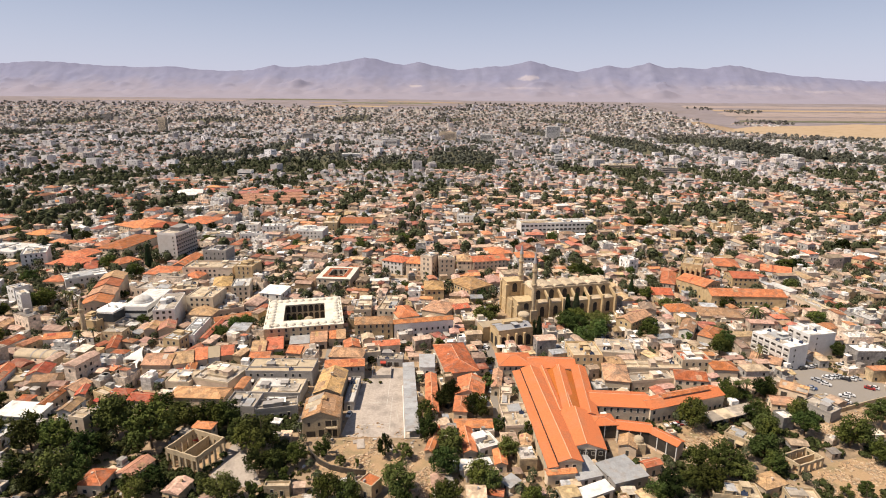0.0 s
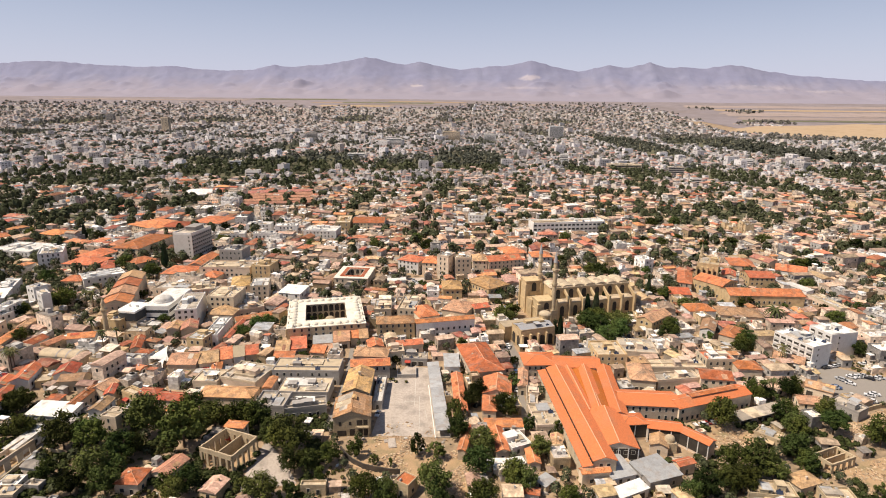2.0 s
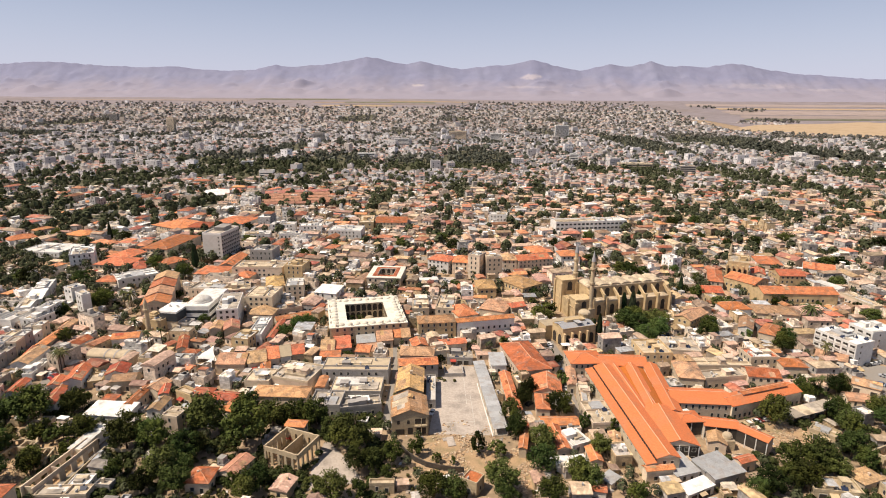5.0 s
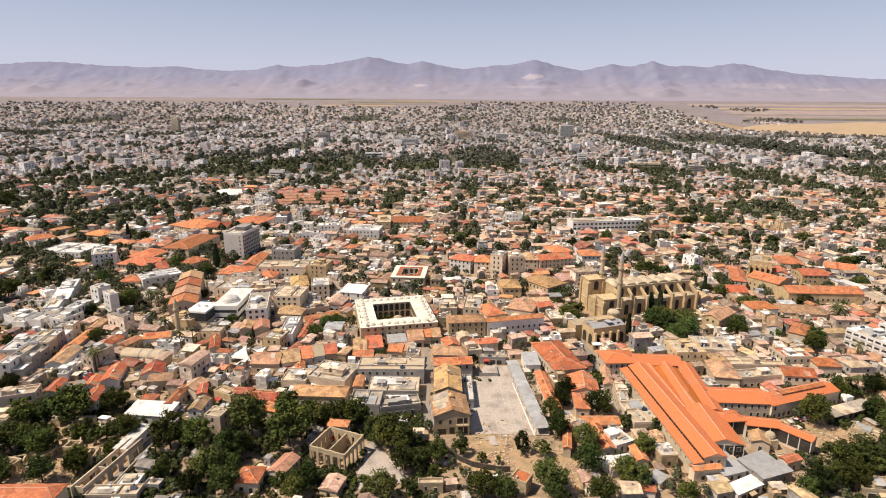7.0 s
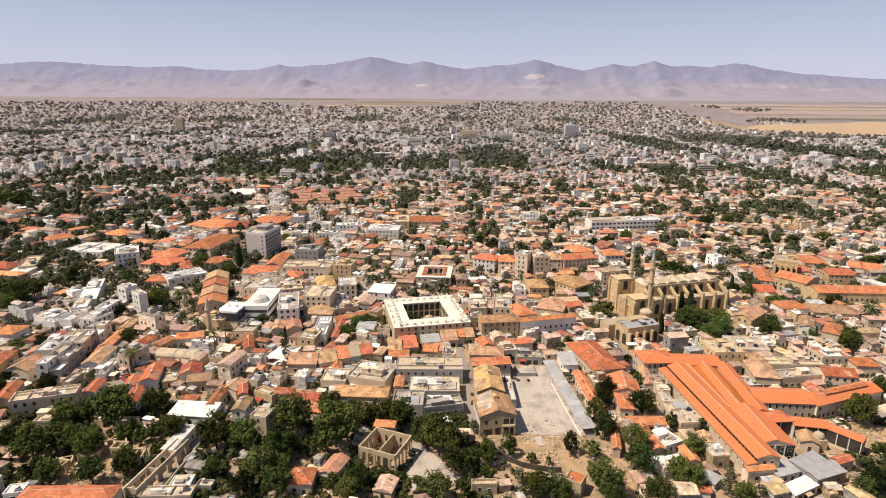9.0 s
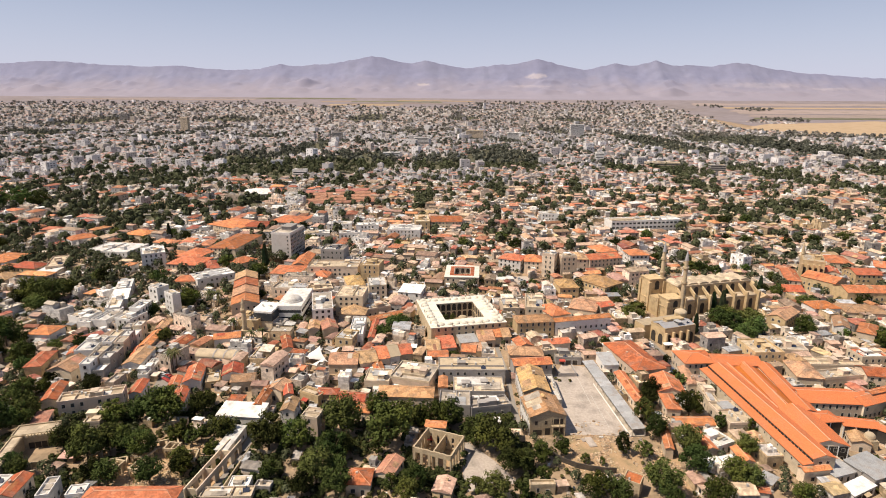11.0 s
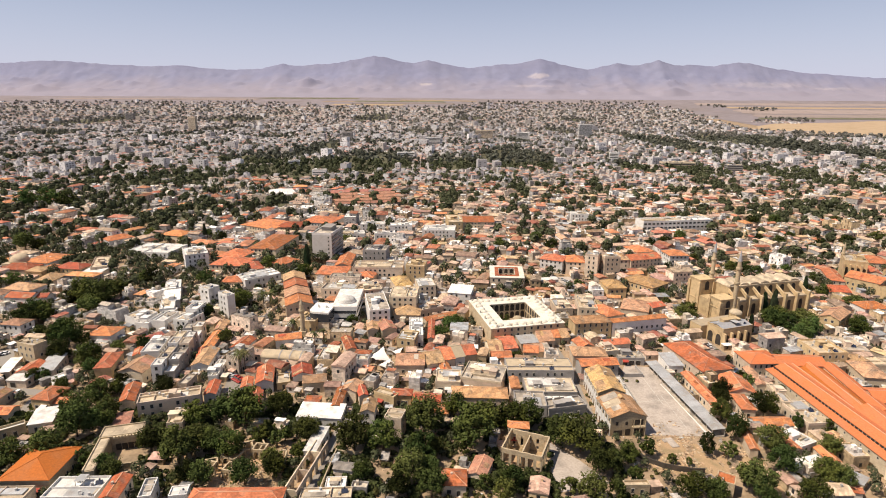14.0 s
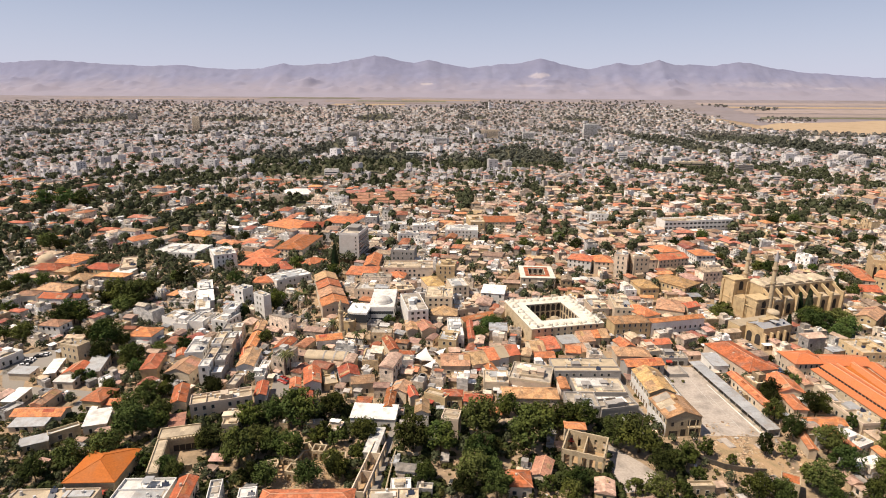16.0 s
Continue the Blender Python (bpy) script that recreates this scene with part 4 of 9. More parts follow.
def mosque(x, y, w, d, rot, h, *_):
    """A gothic cathedral of pale stone, flat terraced, with buttresses and two minarets on its west front."""
    ob = thing("cathedral_mosque", x, y, rot, "honey stone gothic cathedral turned mosque with twin minarets", "mosque")
    d = 13.0
    take(x - 6, y - 2, w + 26, d + 20, rot)
    part("nave", Build().box(-w / 2, w / 2, -d / 2, d / 2, -2, h).mesh("nave", WALL["yellow"]), ob)
    part("nave_roof", Build().box(-w / 2 - 0.2, w / 2 + 0.2, -d / 2 - 0.2, d / 2 + 0.2, h, h + 0.5).mesh("nave_roof", ROOF["cream"]), ob)
    for k in range(7):
        px = -w / 2 + w * (k + 0.5) / 7
        n = 8
        v = []
        for i in range(n + 1):
            a = math.pi * i / n
            for sy in (-d / 2 + 0.3, d / 2 - 0.3):
                v.append((px - math.cos(a) * w / 14.4, sy, h + 0.45 + math.sin(a) * 1.3))
        part("vault", mesh("vault", v, [(2 * i, 2 * i + 1, 2 * i + 3, 2 * i + 2) for i in range(n)] + [tuple(range(0, 2 * n + 2, 2)), tuple(range(2 * n + 1, 0, -2))], [ROOF["cream"]]), ob)
    for s in (-1, 1):
        y0, y1 = (-d / 2 - 6.5, -d / 2) if s < 0 else (d / 2, d / 2 + 6.5)
        part("aisle", Build().box(-w / 2, w / 2, y0, y1, -2, h * 0.62).mesh("aisle", WALL["yellow"]), ob)
        part("aisle_roof", Build().box(-w / 2, w / 2, y0 - 0.15, y1 + 0.05, h * 0.62, h * 0.62 + 0.4).mesh("aisle_roof", ROOF["cream"]), ob)
    bays = 6
    key = arch_mesh(3.0, h * 0.30, 0.2, DARK, WALL["yellow"])
    low = arch_mesh(2.6, h * 0.34, 0.2, DARK, WALL["yellow"])
    for k in range(bays + 1):
        px = -w / 2 + w * k / bays
        for s in (-1, 1):
            f = Build().box(-0.6, 0.6, 0, 2.0, -2, h * 0.78, 0, 0.05)
            f.add([(-0.5, 1.9, h * 0.62), (0.5, 1.9, h * 0.62), (0.5, 8.6, h * 0.88), (-0.5, 8.6, h * 0.88), (-0.5, 1.9, h * 0.76), (0.5, 1.9, h * 0.76), (0.5, 8.6, h * 0.97), (-0.5, 8.6, h * 0.97)],
                  [(3, 2, 1, 0), (4, 5, 6, 7), (0, 1, 5, 4), (1, 2, 6, 5), (2, 3, 7, 6), (3, 0, 4, 7)])
            part("buttress", f.mesh("buttress", WALL["yellow"]), ob, pose(px, s * (d / 2 + 8.4), 0, 0, 0, 0 if s < 0 else 180))
        if k < bays:
            pm = px + w / bays / 2
            part("window", key, ob, pose(pm, -d / 2, h * 0.65))
            part("window", low, ob, pose(pm, -d / 2 - 6.5, h * 0.18))
            part("window", key, ob, pose(pm, d / 2, h * 0.65, 0, 0, 180))
    n = 7
    v = [(w / 2 + 7.5 * math.sin(math.pi * k / n) * (1 if z else 1), -d / 2 * math.cos(math.pi * k / n), z) for z in (-2, h * 0.86) for k in range(n + 1)]
    part("apse", mesh("apse", v, [(k, k + 1, n + 2 + k, n + 1 + k) for k in range(n)] + [tuple(range(n + 1, 2 * n + 2))], [WALL["yellow"]]), ob)
    for s in (-1, 1):
        tx, ty = -w / 2 - 6, s * (d / 2 + 2.6)
        top = h + 1.5 if s > 0 else h * 0.74
        t = Build().box(-5, 5, -4.5, 4.5, -2, top).box(-5.3, 5.3, -4.8, 4.8, h * 0.45, h * 0.45 + 0.5).box(-5.3, 5.3, -4.8, 4.8, top, top + 0.6)
        tower = part("tower", t.mesh("tower", WALL["yellow"]), ob, pose(tx, ty, 0))
        for cx in (-4.8, 4.8):
            for cy in (-4.3, 4.3):
                part("pier", Build().box(cx - 0.9, cx + 0.9, cy - 0.9, cy + 0.9, -2, top - 1.2).mesh("pier", WALL["yellow"]), tower)
        part("window", key, tower, pose(0, -4.52, top - h * 0.34))
        part("window", low, tower, pose(0, -4.52, h * 0.1))
        minaret(ob, pose(tx + 4.4, ty - (4.2 if s < 0 else 2.5), h * 0.2), h * 2.15, 1.3, LEAD)
    p = Build().box(-16, -9, -d / 2 - 1, d / 2 + 1, -2, h * 0.6)
    part("porch", p.mesh("porch", WALL["yellow"]), ob, pose(-w / 2 + 5, 0, 0))
    return ob


def bedesten(x, y, w, d, rot, h, *_):
    ob = thing("bedesten", x, y, rot, "yellow stone covered market hall with a lead roof", "church")
    take(x, y + 4, w + 8, d + 10, rot)
    block(ob, random.Random(1), w, d, h, "flat", "stone", "yellow")
    part("vault", gable_roof(w - 1, d - 1, h + 0.1, 1.2, True).mesh("vault", LEAD, WALL["yellow"], LEAD), ob)
    part("aisle", Build().box(-w / 2 - 4, w / 2 + 4, d / 2, d / 2 + 8, -2, h * 0.82).mesh("aisle", WALL["yellow"]), ob)
    part("aisle_roof", Build().box(-w / 2 - 4, w / 2 + 4, d / 2 + 0.05, d / 2 + 8, h * 0.82, h * 0.82 + 0.3).mesh("aisle_roof", ROOF["stone"]), ob)
    drum = part("drum", Build().tube(0, 0, h * 0.6, h * 1.25, 3.2, 3.2, 8).mesh("drum", WALL["yellow"]), ob, pose(w / 2 + 1, d / 2 + 2, 0))
    part("dome", Build().dome(0, 0, h * 1.25, 3.4, 1.7, 12, 4).mesh("dome", ROOF["stone"]), drum)
    big = arch_mesh(3.4, h * 0.6, 0.2, DARK, WALL["yellow"])
    for k in range(4):
        part("arch", big, ob, pose((k - 1.5) * w / 4.2, -d / 2, 0.3))
        part("buttress", Build().box(-0.5, 0.5, -1.6, 0, -2, h * 0.8).mesh("buttress", WALL["yellow"]), ob, pose((k - 2) * w / 4.2, -d / 2, 0))
    for k in range(2):
        part("arch", big, ob, pose(-w / 2, (k - 0.5) * d / 2, 0.3, 0, 0, 270))
    return ob


market_ob = None


def market(x, y, w, d, rot, h, roof, rc, wc, open_sides=()):
    """A wing of the covered market, all under one thing."""
    global market_ob
    if market_ob is None:
        market_ob = thing("market_hall", 45, 205, 0, "sprawling municipal market with bright orange tiled roofs", "market hall")
    rng = random.Random(int(x * 7 + y))
    base = market_ob.matrix_basis.inverted() @ pose(x, y, gz(x, y), 0, 0, rot)
    take(x, y, w, d, rot)
    if roof == "market2":
        # three long gables side by side, the middle one sunk between the others
        for off, ww, lift in ((-w * 0.36, w * 0.34, 0.0), (0.0, w * 0.38, -1.0), (w * 0.35, w * 0.36, 0.3)):
            block(market_ob, rng, ww - 0.8, d, h + lift, "gabley", rc, wc, base @ pose(off, 0, 0), rise=1.5)
        return
    block(market_ob, rng, w - 0.5, d - 0.5, h, "gable" if max(w, d) > 1.7 * min(w, d) else "hip", rc, wc, base, rise=min(2.2, min(w, d) * 0.16))
    if h < 9.5 and d > 6 and not open_sides:
        windows_on(market_ob, rng, x, y, w - 0.5, d - 0.5, rot, h, 14, "plain", 2.6, base)
    if open_sides:
        market_front(x, y, w, d, rot, h, open_sides)


def market_lean(x, y, w, d, rot, low, high, top):
    """The low west aisle of the market: one slope, with dark sheets for the shade in a line of clerestory openings
    above it.
    """
    rot_base = market_ob.matrix_basis.inverted() @ pose(x, y, gz(x, y), 0, 0, rot)
    take(x, y, w, d, rot)
    part("wall", Build().box(-w / 2, w / 2, -d / 2, d / 2, -2.5, low - 0.1).mesh("wall", WALL["cream"]), market_ob, rot_base)
    v = [(-w / 2 - 0.4, -d / 2 - 0.3, low - 0.1), (w / 2, -d / 2 - 0.3, high), (w / 2, d / 2 + 0.3, high), (-w / 2 - 0.4, d / 2 + 0.3, low - 0.1)]
    v += [(a, b, c + 0.18) for a, b, c in v]
    part("roof", mesh("roof", v, [(3, 2, 1, 0), (4, 5, 6, 7), (0, 1, 5, 4), (1, 2, 6, 5), (2, 3, 7, 6), (3, 0, 4, 7)], [ROOF["market"]]), market_ob, rot_base)
    part("gable_wall", Build().add([(-w / 2, -d / 2, low - 0.1), (w / 2 - 0.02, -d / 2, low - 0.1), (w / 2 - 0.02, -d / 2, high)], [(0, 1, 2)]).mesh("gable_wall", WALL["cream"]), market_ob, rot_base)
    n = int(d / 1.9)
    pane = Build().box(-0.06, 0.1, -0.62, 0.62, 0, top - high - 0.4).mesh("clerestory_window", DARK)
    for k in range(n):
        part("clerestory_window", pane, market_ob, rot_base @ pose(w / 2 - 0.1, (k - (n - 1) / 2) * d / n, high + 0.22))
    slit = window_mesh("plain", 0.7, 0.8)
    for k in range(18):
        part("window", slit, market_ob, rot_base @ pose(-w / 2, (k - 8.5) * d / 18, low - 1.8, 0, 0, 270))


def market_front(x, y, w, d, rot, h, faces):
    """Wide unglazed bays, their shade a dark sheet each, between slim white posts on an open side of the market."""
    base = market_ob.matrix_basis.inverted() @ pose(x, y, gz(x, y), 0, 0, rot)
    for turn, length, half in faces_of(w - 0.5, d - 0.5):
        if turn not in faces:
            continue
        n = max(2, int(length / 3.4))
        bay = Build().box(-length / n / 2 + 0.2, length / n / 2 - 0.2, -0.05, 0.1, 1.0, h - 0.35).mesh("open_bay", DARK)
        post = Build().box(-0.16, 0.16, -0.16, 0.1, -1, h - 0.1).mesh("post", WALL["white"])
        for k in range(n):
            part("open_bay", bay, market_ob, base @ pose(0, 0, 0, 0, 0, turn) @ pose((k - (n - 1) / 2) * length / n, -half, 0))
        for k in range(n + 1):
            part("post", post, market_ob, base @ pose(0, 0, 0, 0, 0, turn) @ pose((k - n / 2) * length / n * 0.99, -half, 0))


def yard_canopy(x, y, w, d, rot, h):
    """A long open shelter: sheet roof on posts along the yard, closed by a wall at its back."""
    ob = thing("yard_canopy", x, y, rot, "long grey sheet-metal canopy on posts beside the yard", "canopy")
    take(x, y, w, d, rot)
    n = 14
    for k in range(n):
        y0, y1 = -d / 2 + d * k / n, -d / 2 + d * (k + 1) / n - 0.03
        v = [(-w / 2 - 0.3, y0, h - 0.25), (w / 2, y0, h), (w / 2, y1, h), (-w / 2 - 0.3, y1, h - 0.25)]
        v += [(a, b, c + 0.1) for a, b, c in v]
        part("roof_sheet", mesh("roof_sheet", v, [(3, 2, 1, 0), (4, 5, 6, 7), (0, 1, 5, 4), (1, 2, 6, 5), (2, 3, 7, 6), (3, 0, 4, 7)], [ROOF["grey"]]), ob)
        part("post", Build().box(-w / 2 - 0.08, -w / 2 + 0.08, y0 - 0.08, y0 + 0.08, -1, h - 0.24).mesh("post", FRAME), ob)
    part("back_wall", Build().box(w / 2 - 0.25, w / 2, -d / 2, d / 2, -1.5, h - 0.06).mesh("back_wall", WALL["concrete"]), ob)
    part("floor_slab", Build().box(-w / 2 - 0.4, w / 2 - 0.3, -d / 2, d / 2, -1, 0.14).mesh("floor_slab", ROOF["concrete"]), ob)
    part("kerb", Build().box(-w / 2 - 0.75, -w / 2 - 0.42, -d / 2, d / 2, -1, 0.22).mesh("kerb", WALL["white"]), ob, None, "pale kerb along the yard")
    return ob


def bay_shed(x, y, w, d, rot, h):
    """A low row of workshops: weathered slab roof over open bays between piers."""
    ob = thing("workshop_row", x, y, rot, "low workshops with open dark bays under weathered roof slabs", "shed")
    take(x, y, w, d, rot)
    n = 8
    part("back_wall", Build().box(-w / 2, w / 2, d / 2 - 0.25, d / 2, -1.5, h).mesh("back_wall", WALL["cream"]), ob)
    for s in (-1, 1):
        part("end_wall", Build().box(min(s * w / 2, s * (w / 2 - 0.25)), max(s * w / 2, s * (w / 2 - 0.25)), -d / 2 + 0.3, d / 2 - 0.26, -1.5, h).mesh("end_wall", WALL["concrete"]), ob)
    part("floor", Build().box(-w / 2 + 0.26, w / 2 - 0.26, -d / 2, d / 2 - 0.26, -1, 0.1).mesh("floor", DUST), ob)
    for k in range(n + 1):
        xk = -w / 2 + 0.2 + (w - 0.4) * k / n
        part("pier", Build().box(xk - 0.2, xk + 0.2, -d / 2, -d / 2 + 0.29, -1.2, h - 0.45).mesh("pier", WALL["cream"]), ob)
        if 0 < k < n and k % 3:
            part("partition", Build().box(xk - 0.08, xk + 0.08, -d / 2 + 0.3, d / 2 - 0.26, 0.1, h - 0.02).mesh("partition", WALL["concrete"]), ob)
    part("beam", Build().box(-w / 2, w / 2, -d / 2 - 0.02, -d / 2 + 0.29, h - 0.45, h).mesh("beam", WALL["concrete"]), ob)
    rng = random.Random(41)
    for k in range(4):
        a, b = -w / 2 - 0.3 + (w + 0.6) * k / 4, -w / 2 - 0.3 + (w + 0.6) * (k + 1) / 4 - 0.04
        up = rng.uniform(0, 0.08)
        part("roof_slab", Build().box(a, b, -d / 2 - 0.9, d / 2 + 0.3, h + 0.01, h + 0.2 + up).mesh("roof_slab", ROOF[("concrete", "cream", "concrete", "concrete")[k]]), ob)
    for k in (2, 5):
        xk = -w / 2 + 0.2 + (w - 0.4) * (k + 0.5) / n
        part("shutter", Build().box(xk - 1.2, xk + 1.2, -d / 2 + 0.08, -d / 2 + 0.14, 0.1, h - 0.46).mesh("shutter", ROOF["grey"]), ob)
    return ob


def yard_things():
    """Faded court lines, bare slabs and the low walls of a pit in the school yard."""
    line = material("faded_paint", (0.62, 0.58, 0.5), dirt=(0.42, 0.37, 0.31), dirt_amount=0.9, scale=0.8, bump=0)
    for x0, y0, x1, y1 in ((-30.6, 213, -31.6, 236), (-27.6, 196, -29.0, 221), (-38.5, 199, -28.2, 200.5), (-42.6, 215, -29.5, 216.8), (-24.8, 203, -26.2, 211)):
        n = max(2, int(math.hypot(x1 - x0, y1 - y0) / 4))
        a = math.atan2(y1 - y0, x1 - x0)
        c, s = -math.sin(a) * 0.09, math.cos(a) * 0.09
        v = []
        for k in range(n + 1):
            px, py = x0 + (x1 - x0) * k / n, y0 + (y1 - y0) * k / n
            v += [(px - c, py - s, gz(px - c, py - s) + 0.056), (px + c, py + s, gz(px + c, py + s) + 0.056)]
        tagged(new("court_line", mesh("court_line", v, [(2 * k, 2 * k + 2, 2 * k + 3, 2 * k + 1) for k in range(n)], [line])), "faded white court line painted on the yard", "line", kind="structure")
    for x, y, w, d, rot, h in ((-37.2, 186.4, 3.0, 6.0, 12, 0.3), (-26.2, 184.6, 2.6, 3.4, 10, 0.25), (-39.5, 187.6, 1.6, 2.2, 20, 0.3)):
        ob = thing("concrete_slab", x, y, rot, "bare pale concrete base slab on dry soil", "slab")
        part("slab", Build().box(-w / 2, w / 2, -d / 2, d / 2, -0.4, h, 0, 0.05).mesh("slab", PAVED), ob)
    ob = thing("pit_wall", -36.2, 241.5, 4, "low rendered wall round a planted pit", "wall")
    take(-36.2, 241.5, 9, 10)
    for x0, x1, y0, y1 in ((-4.4, 4.4, -4.6, -4.3), (4.1, 4.4, -4.3, 4.6), (-4.4, -4.1, -4.3, 4.6)):
        part("wall", Build().box(x0, x1, y0, y1, -0.5, 1.7).mesh("wall", WALL["concrete"]), ob)


def courtyard_ruin(x, y, w, d, rot, h):
    """Ranges of a derelict inn round an open court: flat broken roofs, a line of stub beams and dark sheets for the
    shade in gaping doors.
    """
    ob = thing("derelict_inn", x, y, rot, "derelict stone building with flat broken roofs round a court", "ruin")
    take(x, y, w, d, rot)
    t = 4.2
    st = WALL["stone"]
    wings = ((-w / 2, w / 2, d / 2 - t * 1.5, d / 2, h), (-w / 2, -w / 2 + t * 0.8, -d / 2, d / 2 - t * 1.5, h - 0.5))
    for x0, x1, y0, y1, top in wings:
        part("wall", Build().box(x0, x1, y0, y1, -2, top - 0.25).mesh("wall", st), ob)
        part("roof", Build().box(x0 + 0.3, x1 - 0.3, y0 + 0.3, y1 - 0.3, top - 0.35, top).mesh("roof", ROOF["cream"]), ob)
        for q in (Build().box(x0 - 0.05, x1 + 0.05, y1 - 0.3, y1 + 0.05, top - 0.3, top + 0.5), Build().box(x0 - 0.05, x0 + 0.3, y0, y1 - 0.3, top - 0.3, top + 0.4)):
            part("parapet", q.mesh("parapet", st), ob)
    beam = Build().box(-0.35, 0.35, -0.9, 0.1, 0, 0.7, 0, 0.06).mesh("stub_beam", st)
    for k in range(8):
        part("stub_beam", beam, ob, pose(-w / 2 + t + 0.6 + k * (w - t - 1.2) / 8, d / 2 - t * 1.5, h - 0.9))
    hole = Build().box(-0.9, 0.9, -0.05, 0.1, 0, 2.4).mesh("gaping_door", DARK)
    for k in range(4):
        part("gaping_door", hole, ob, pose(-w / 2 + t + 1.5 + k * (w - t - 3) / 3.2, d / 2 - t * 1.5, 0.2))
    for k in range(6):
        part("gaping_window", Build().box(-0.5, 0.5, -0.05, 0.1, 0, 1.2).mesh("gaping_window", DARK), ob, pose(-w / 2, -d / 2 + 1.5 + k * (d - 6) / 6, 2.6, 0, 0, 270))
    rng = random.Random(14)
    for k in range(3):
        yk = -d / 2 + 0.4 + k * 3.2
        part("broken_wall", Build().box(-w / 2 + t * 0.8, w / 2 - rng.uniform(0, 4), yk, yk + 0.45, -1, rng.uniform(1.4, 3.4)).mesh("broken_wall", st), ob)
    return ob


def ruined_front(ob, w, d, h):
    """Dark sheets for the shade in gaping openings, and a broken gallery, on the end wall of an old hall."""
    for px, z, ww, hh in ((-w * 0.28, 0.2, w * 0.24, 2.3), (0.0, 0.2, w * 0.14, 2.8), (w * 0.3, 0.2, w * 0.26, 2.6), (w * 0.27, h * 0.56, w * 0.3, 2.2), (-w * 0.05, h * 0.58, 1.0, 1.5), (-w * 0.32, h * 0.58, 1.0, 1.5)):
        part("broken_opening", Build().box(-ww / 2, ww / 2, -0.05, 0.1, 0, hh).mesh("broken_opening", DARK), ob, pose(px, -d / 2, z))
    part("gallery_floor", Build().box(w * 0.1, w * 0.46, -1.3, 0, 0, 0.18).mesh("gallery_floor", WALL["stone"]), ob, pose(0, -d / 2, h * 0.5))
    for px in (w * 0.12, w * 0.3, w * 0.45):
        part("gallery_post", Build().box(-0.12, 0.12, -1.25, -1.0, -h * 0.5, h * 0.42).mesh("gallery_post", WALL["stone"]), ob, pose(px, -d / 2, h * 0.5))
    return ob


def hall_side(ob, w, d, h, torn):
    """The whitewashed lane side of the old hall, its shuttered windows, and a torn stretch of roof."""
    lime = WALL["white"]
    part("side_plaster", Build().box(-w / 2 - 0.06, -w / 2 + 0.05, -d / 2 + 0.1, d / 2 - 0.1, -1.5, h * 0.66).mesh("side_plaster", lime), ob, None, "flaking whitewash on the lane side")
    n = max(4, int(d / 2.9))
    low, high = Build().box(-0.5, 0.5, -0.1, 0.1, 0, 2.2).mesh("shutter", SHUTTER), window_mesh("plain", 0.9, 1.5)
    for k in range(n):
        y = (k - (n - 1) / 2) * d / n
        part("shutter", low, ob, pose(-w / 2 - 0.06, y, 0.3, 0, 0, 270))
        part("window", high, ob, pose(-w / 2, y, h * 0.7, 0, 0, 270))
        part("pilaster", Build().box(-0.2, 0.0, -0.22, 0.22, -1.5, h - 0.2).mesh("pilaster", lime), ob, pose(-w / 2 - 0.02, y + d / n / 2, 0))
    rise = min(2.6, w * 0.2)

    def slab(name, s, t0, t1, y0, y1, lift, mat, label):
        v = [(s * w / 2 * (1 - t), y, h + rise * t + 0.18 + lift) for t, y in ((t0, y0), (t1, y0), (t1, y1), (t0, y1))]
        v += [(a, b, c - 0.14) for a, b, c in v]
        f = [(0, 1, 2, 3), (7, 6, 5, 4), (0, 4, 5, 1), (1, 5, 6, 2), (2, 6, 7, 3), (3, 7, 4, 0)]
        part(name, mesh(name, v, f if s < 0 else [tuple(reversed(q)) for q in f], [mat]), ob, None, label)

    if torn:
        slab("bare_boards", -1, 0.12, 0.98, d * 0.2, d * 0.48, 0.05, ROOF["concrete"], "grey boards where tiles have slid off")
        slab("tile_patch", -1, 0.05, 0.9, -d * 0.1, d * 0.18, 0.04, ROOF["cream"], "")
        slab("tile_patch", 1, 0.3, 0.95, -d * 0.3, d * 0.1, 0.04, ROOF["tan"], "")
        part("dormer", Build().box(-0.9, 0.9, -1.2, 1.2, 0, 1.1).add([(-1.0, -1.3, 1.1), (1.0, -1.3, 1.1), (1.0, 1.3, 1.1), (-1.0, 1.3, 1.1), (0, -1.3, 1.7), (0, 1.3, 1.7)], [(0, 1, 4), (1, 2, 5, 4), (2, 3, 5), (3, 0, 4, 5)]).mesh("dormer", ROOF["ochre"]), ob, pose(0.6, d * 0.16, h + rise - 0.6))
    else:
        slab("tile_patch", -1, 0.1, 0.7, -d * 0.35, -d * 0.1, 0.04, ROOF["tan"], "")
        slab("tile_patch", 1, 0.05, 0.95, d * 0.1, d * 0.4, 0.04, ROOF["tan"], "")
        part("chimney", Build().box(-0.5, 0.5, -0.5, 0.5, 0, 1.6).box(-0.6, 0.6, -0.6, 0.6, 1.6, 1.8).mesh("chimney", WALL["cream"]), ob, pose(0.3, d * 0.05, h + rise - 0.3))
    return ob


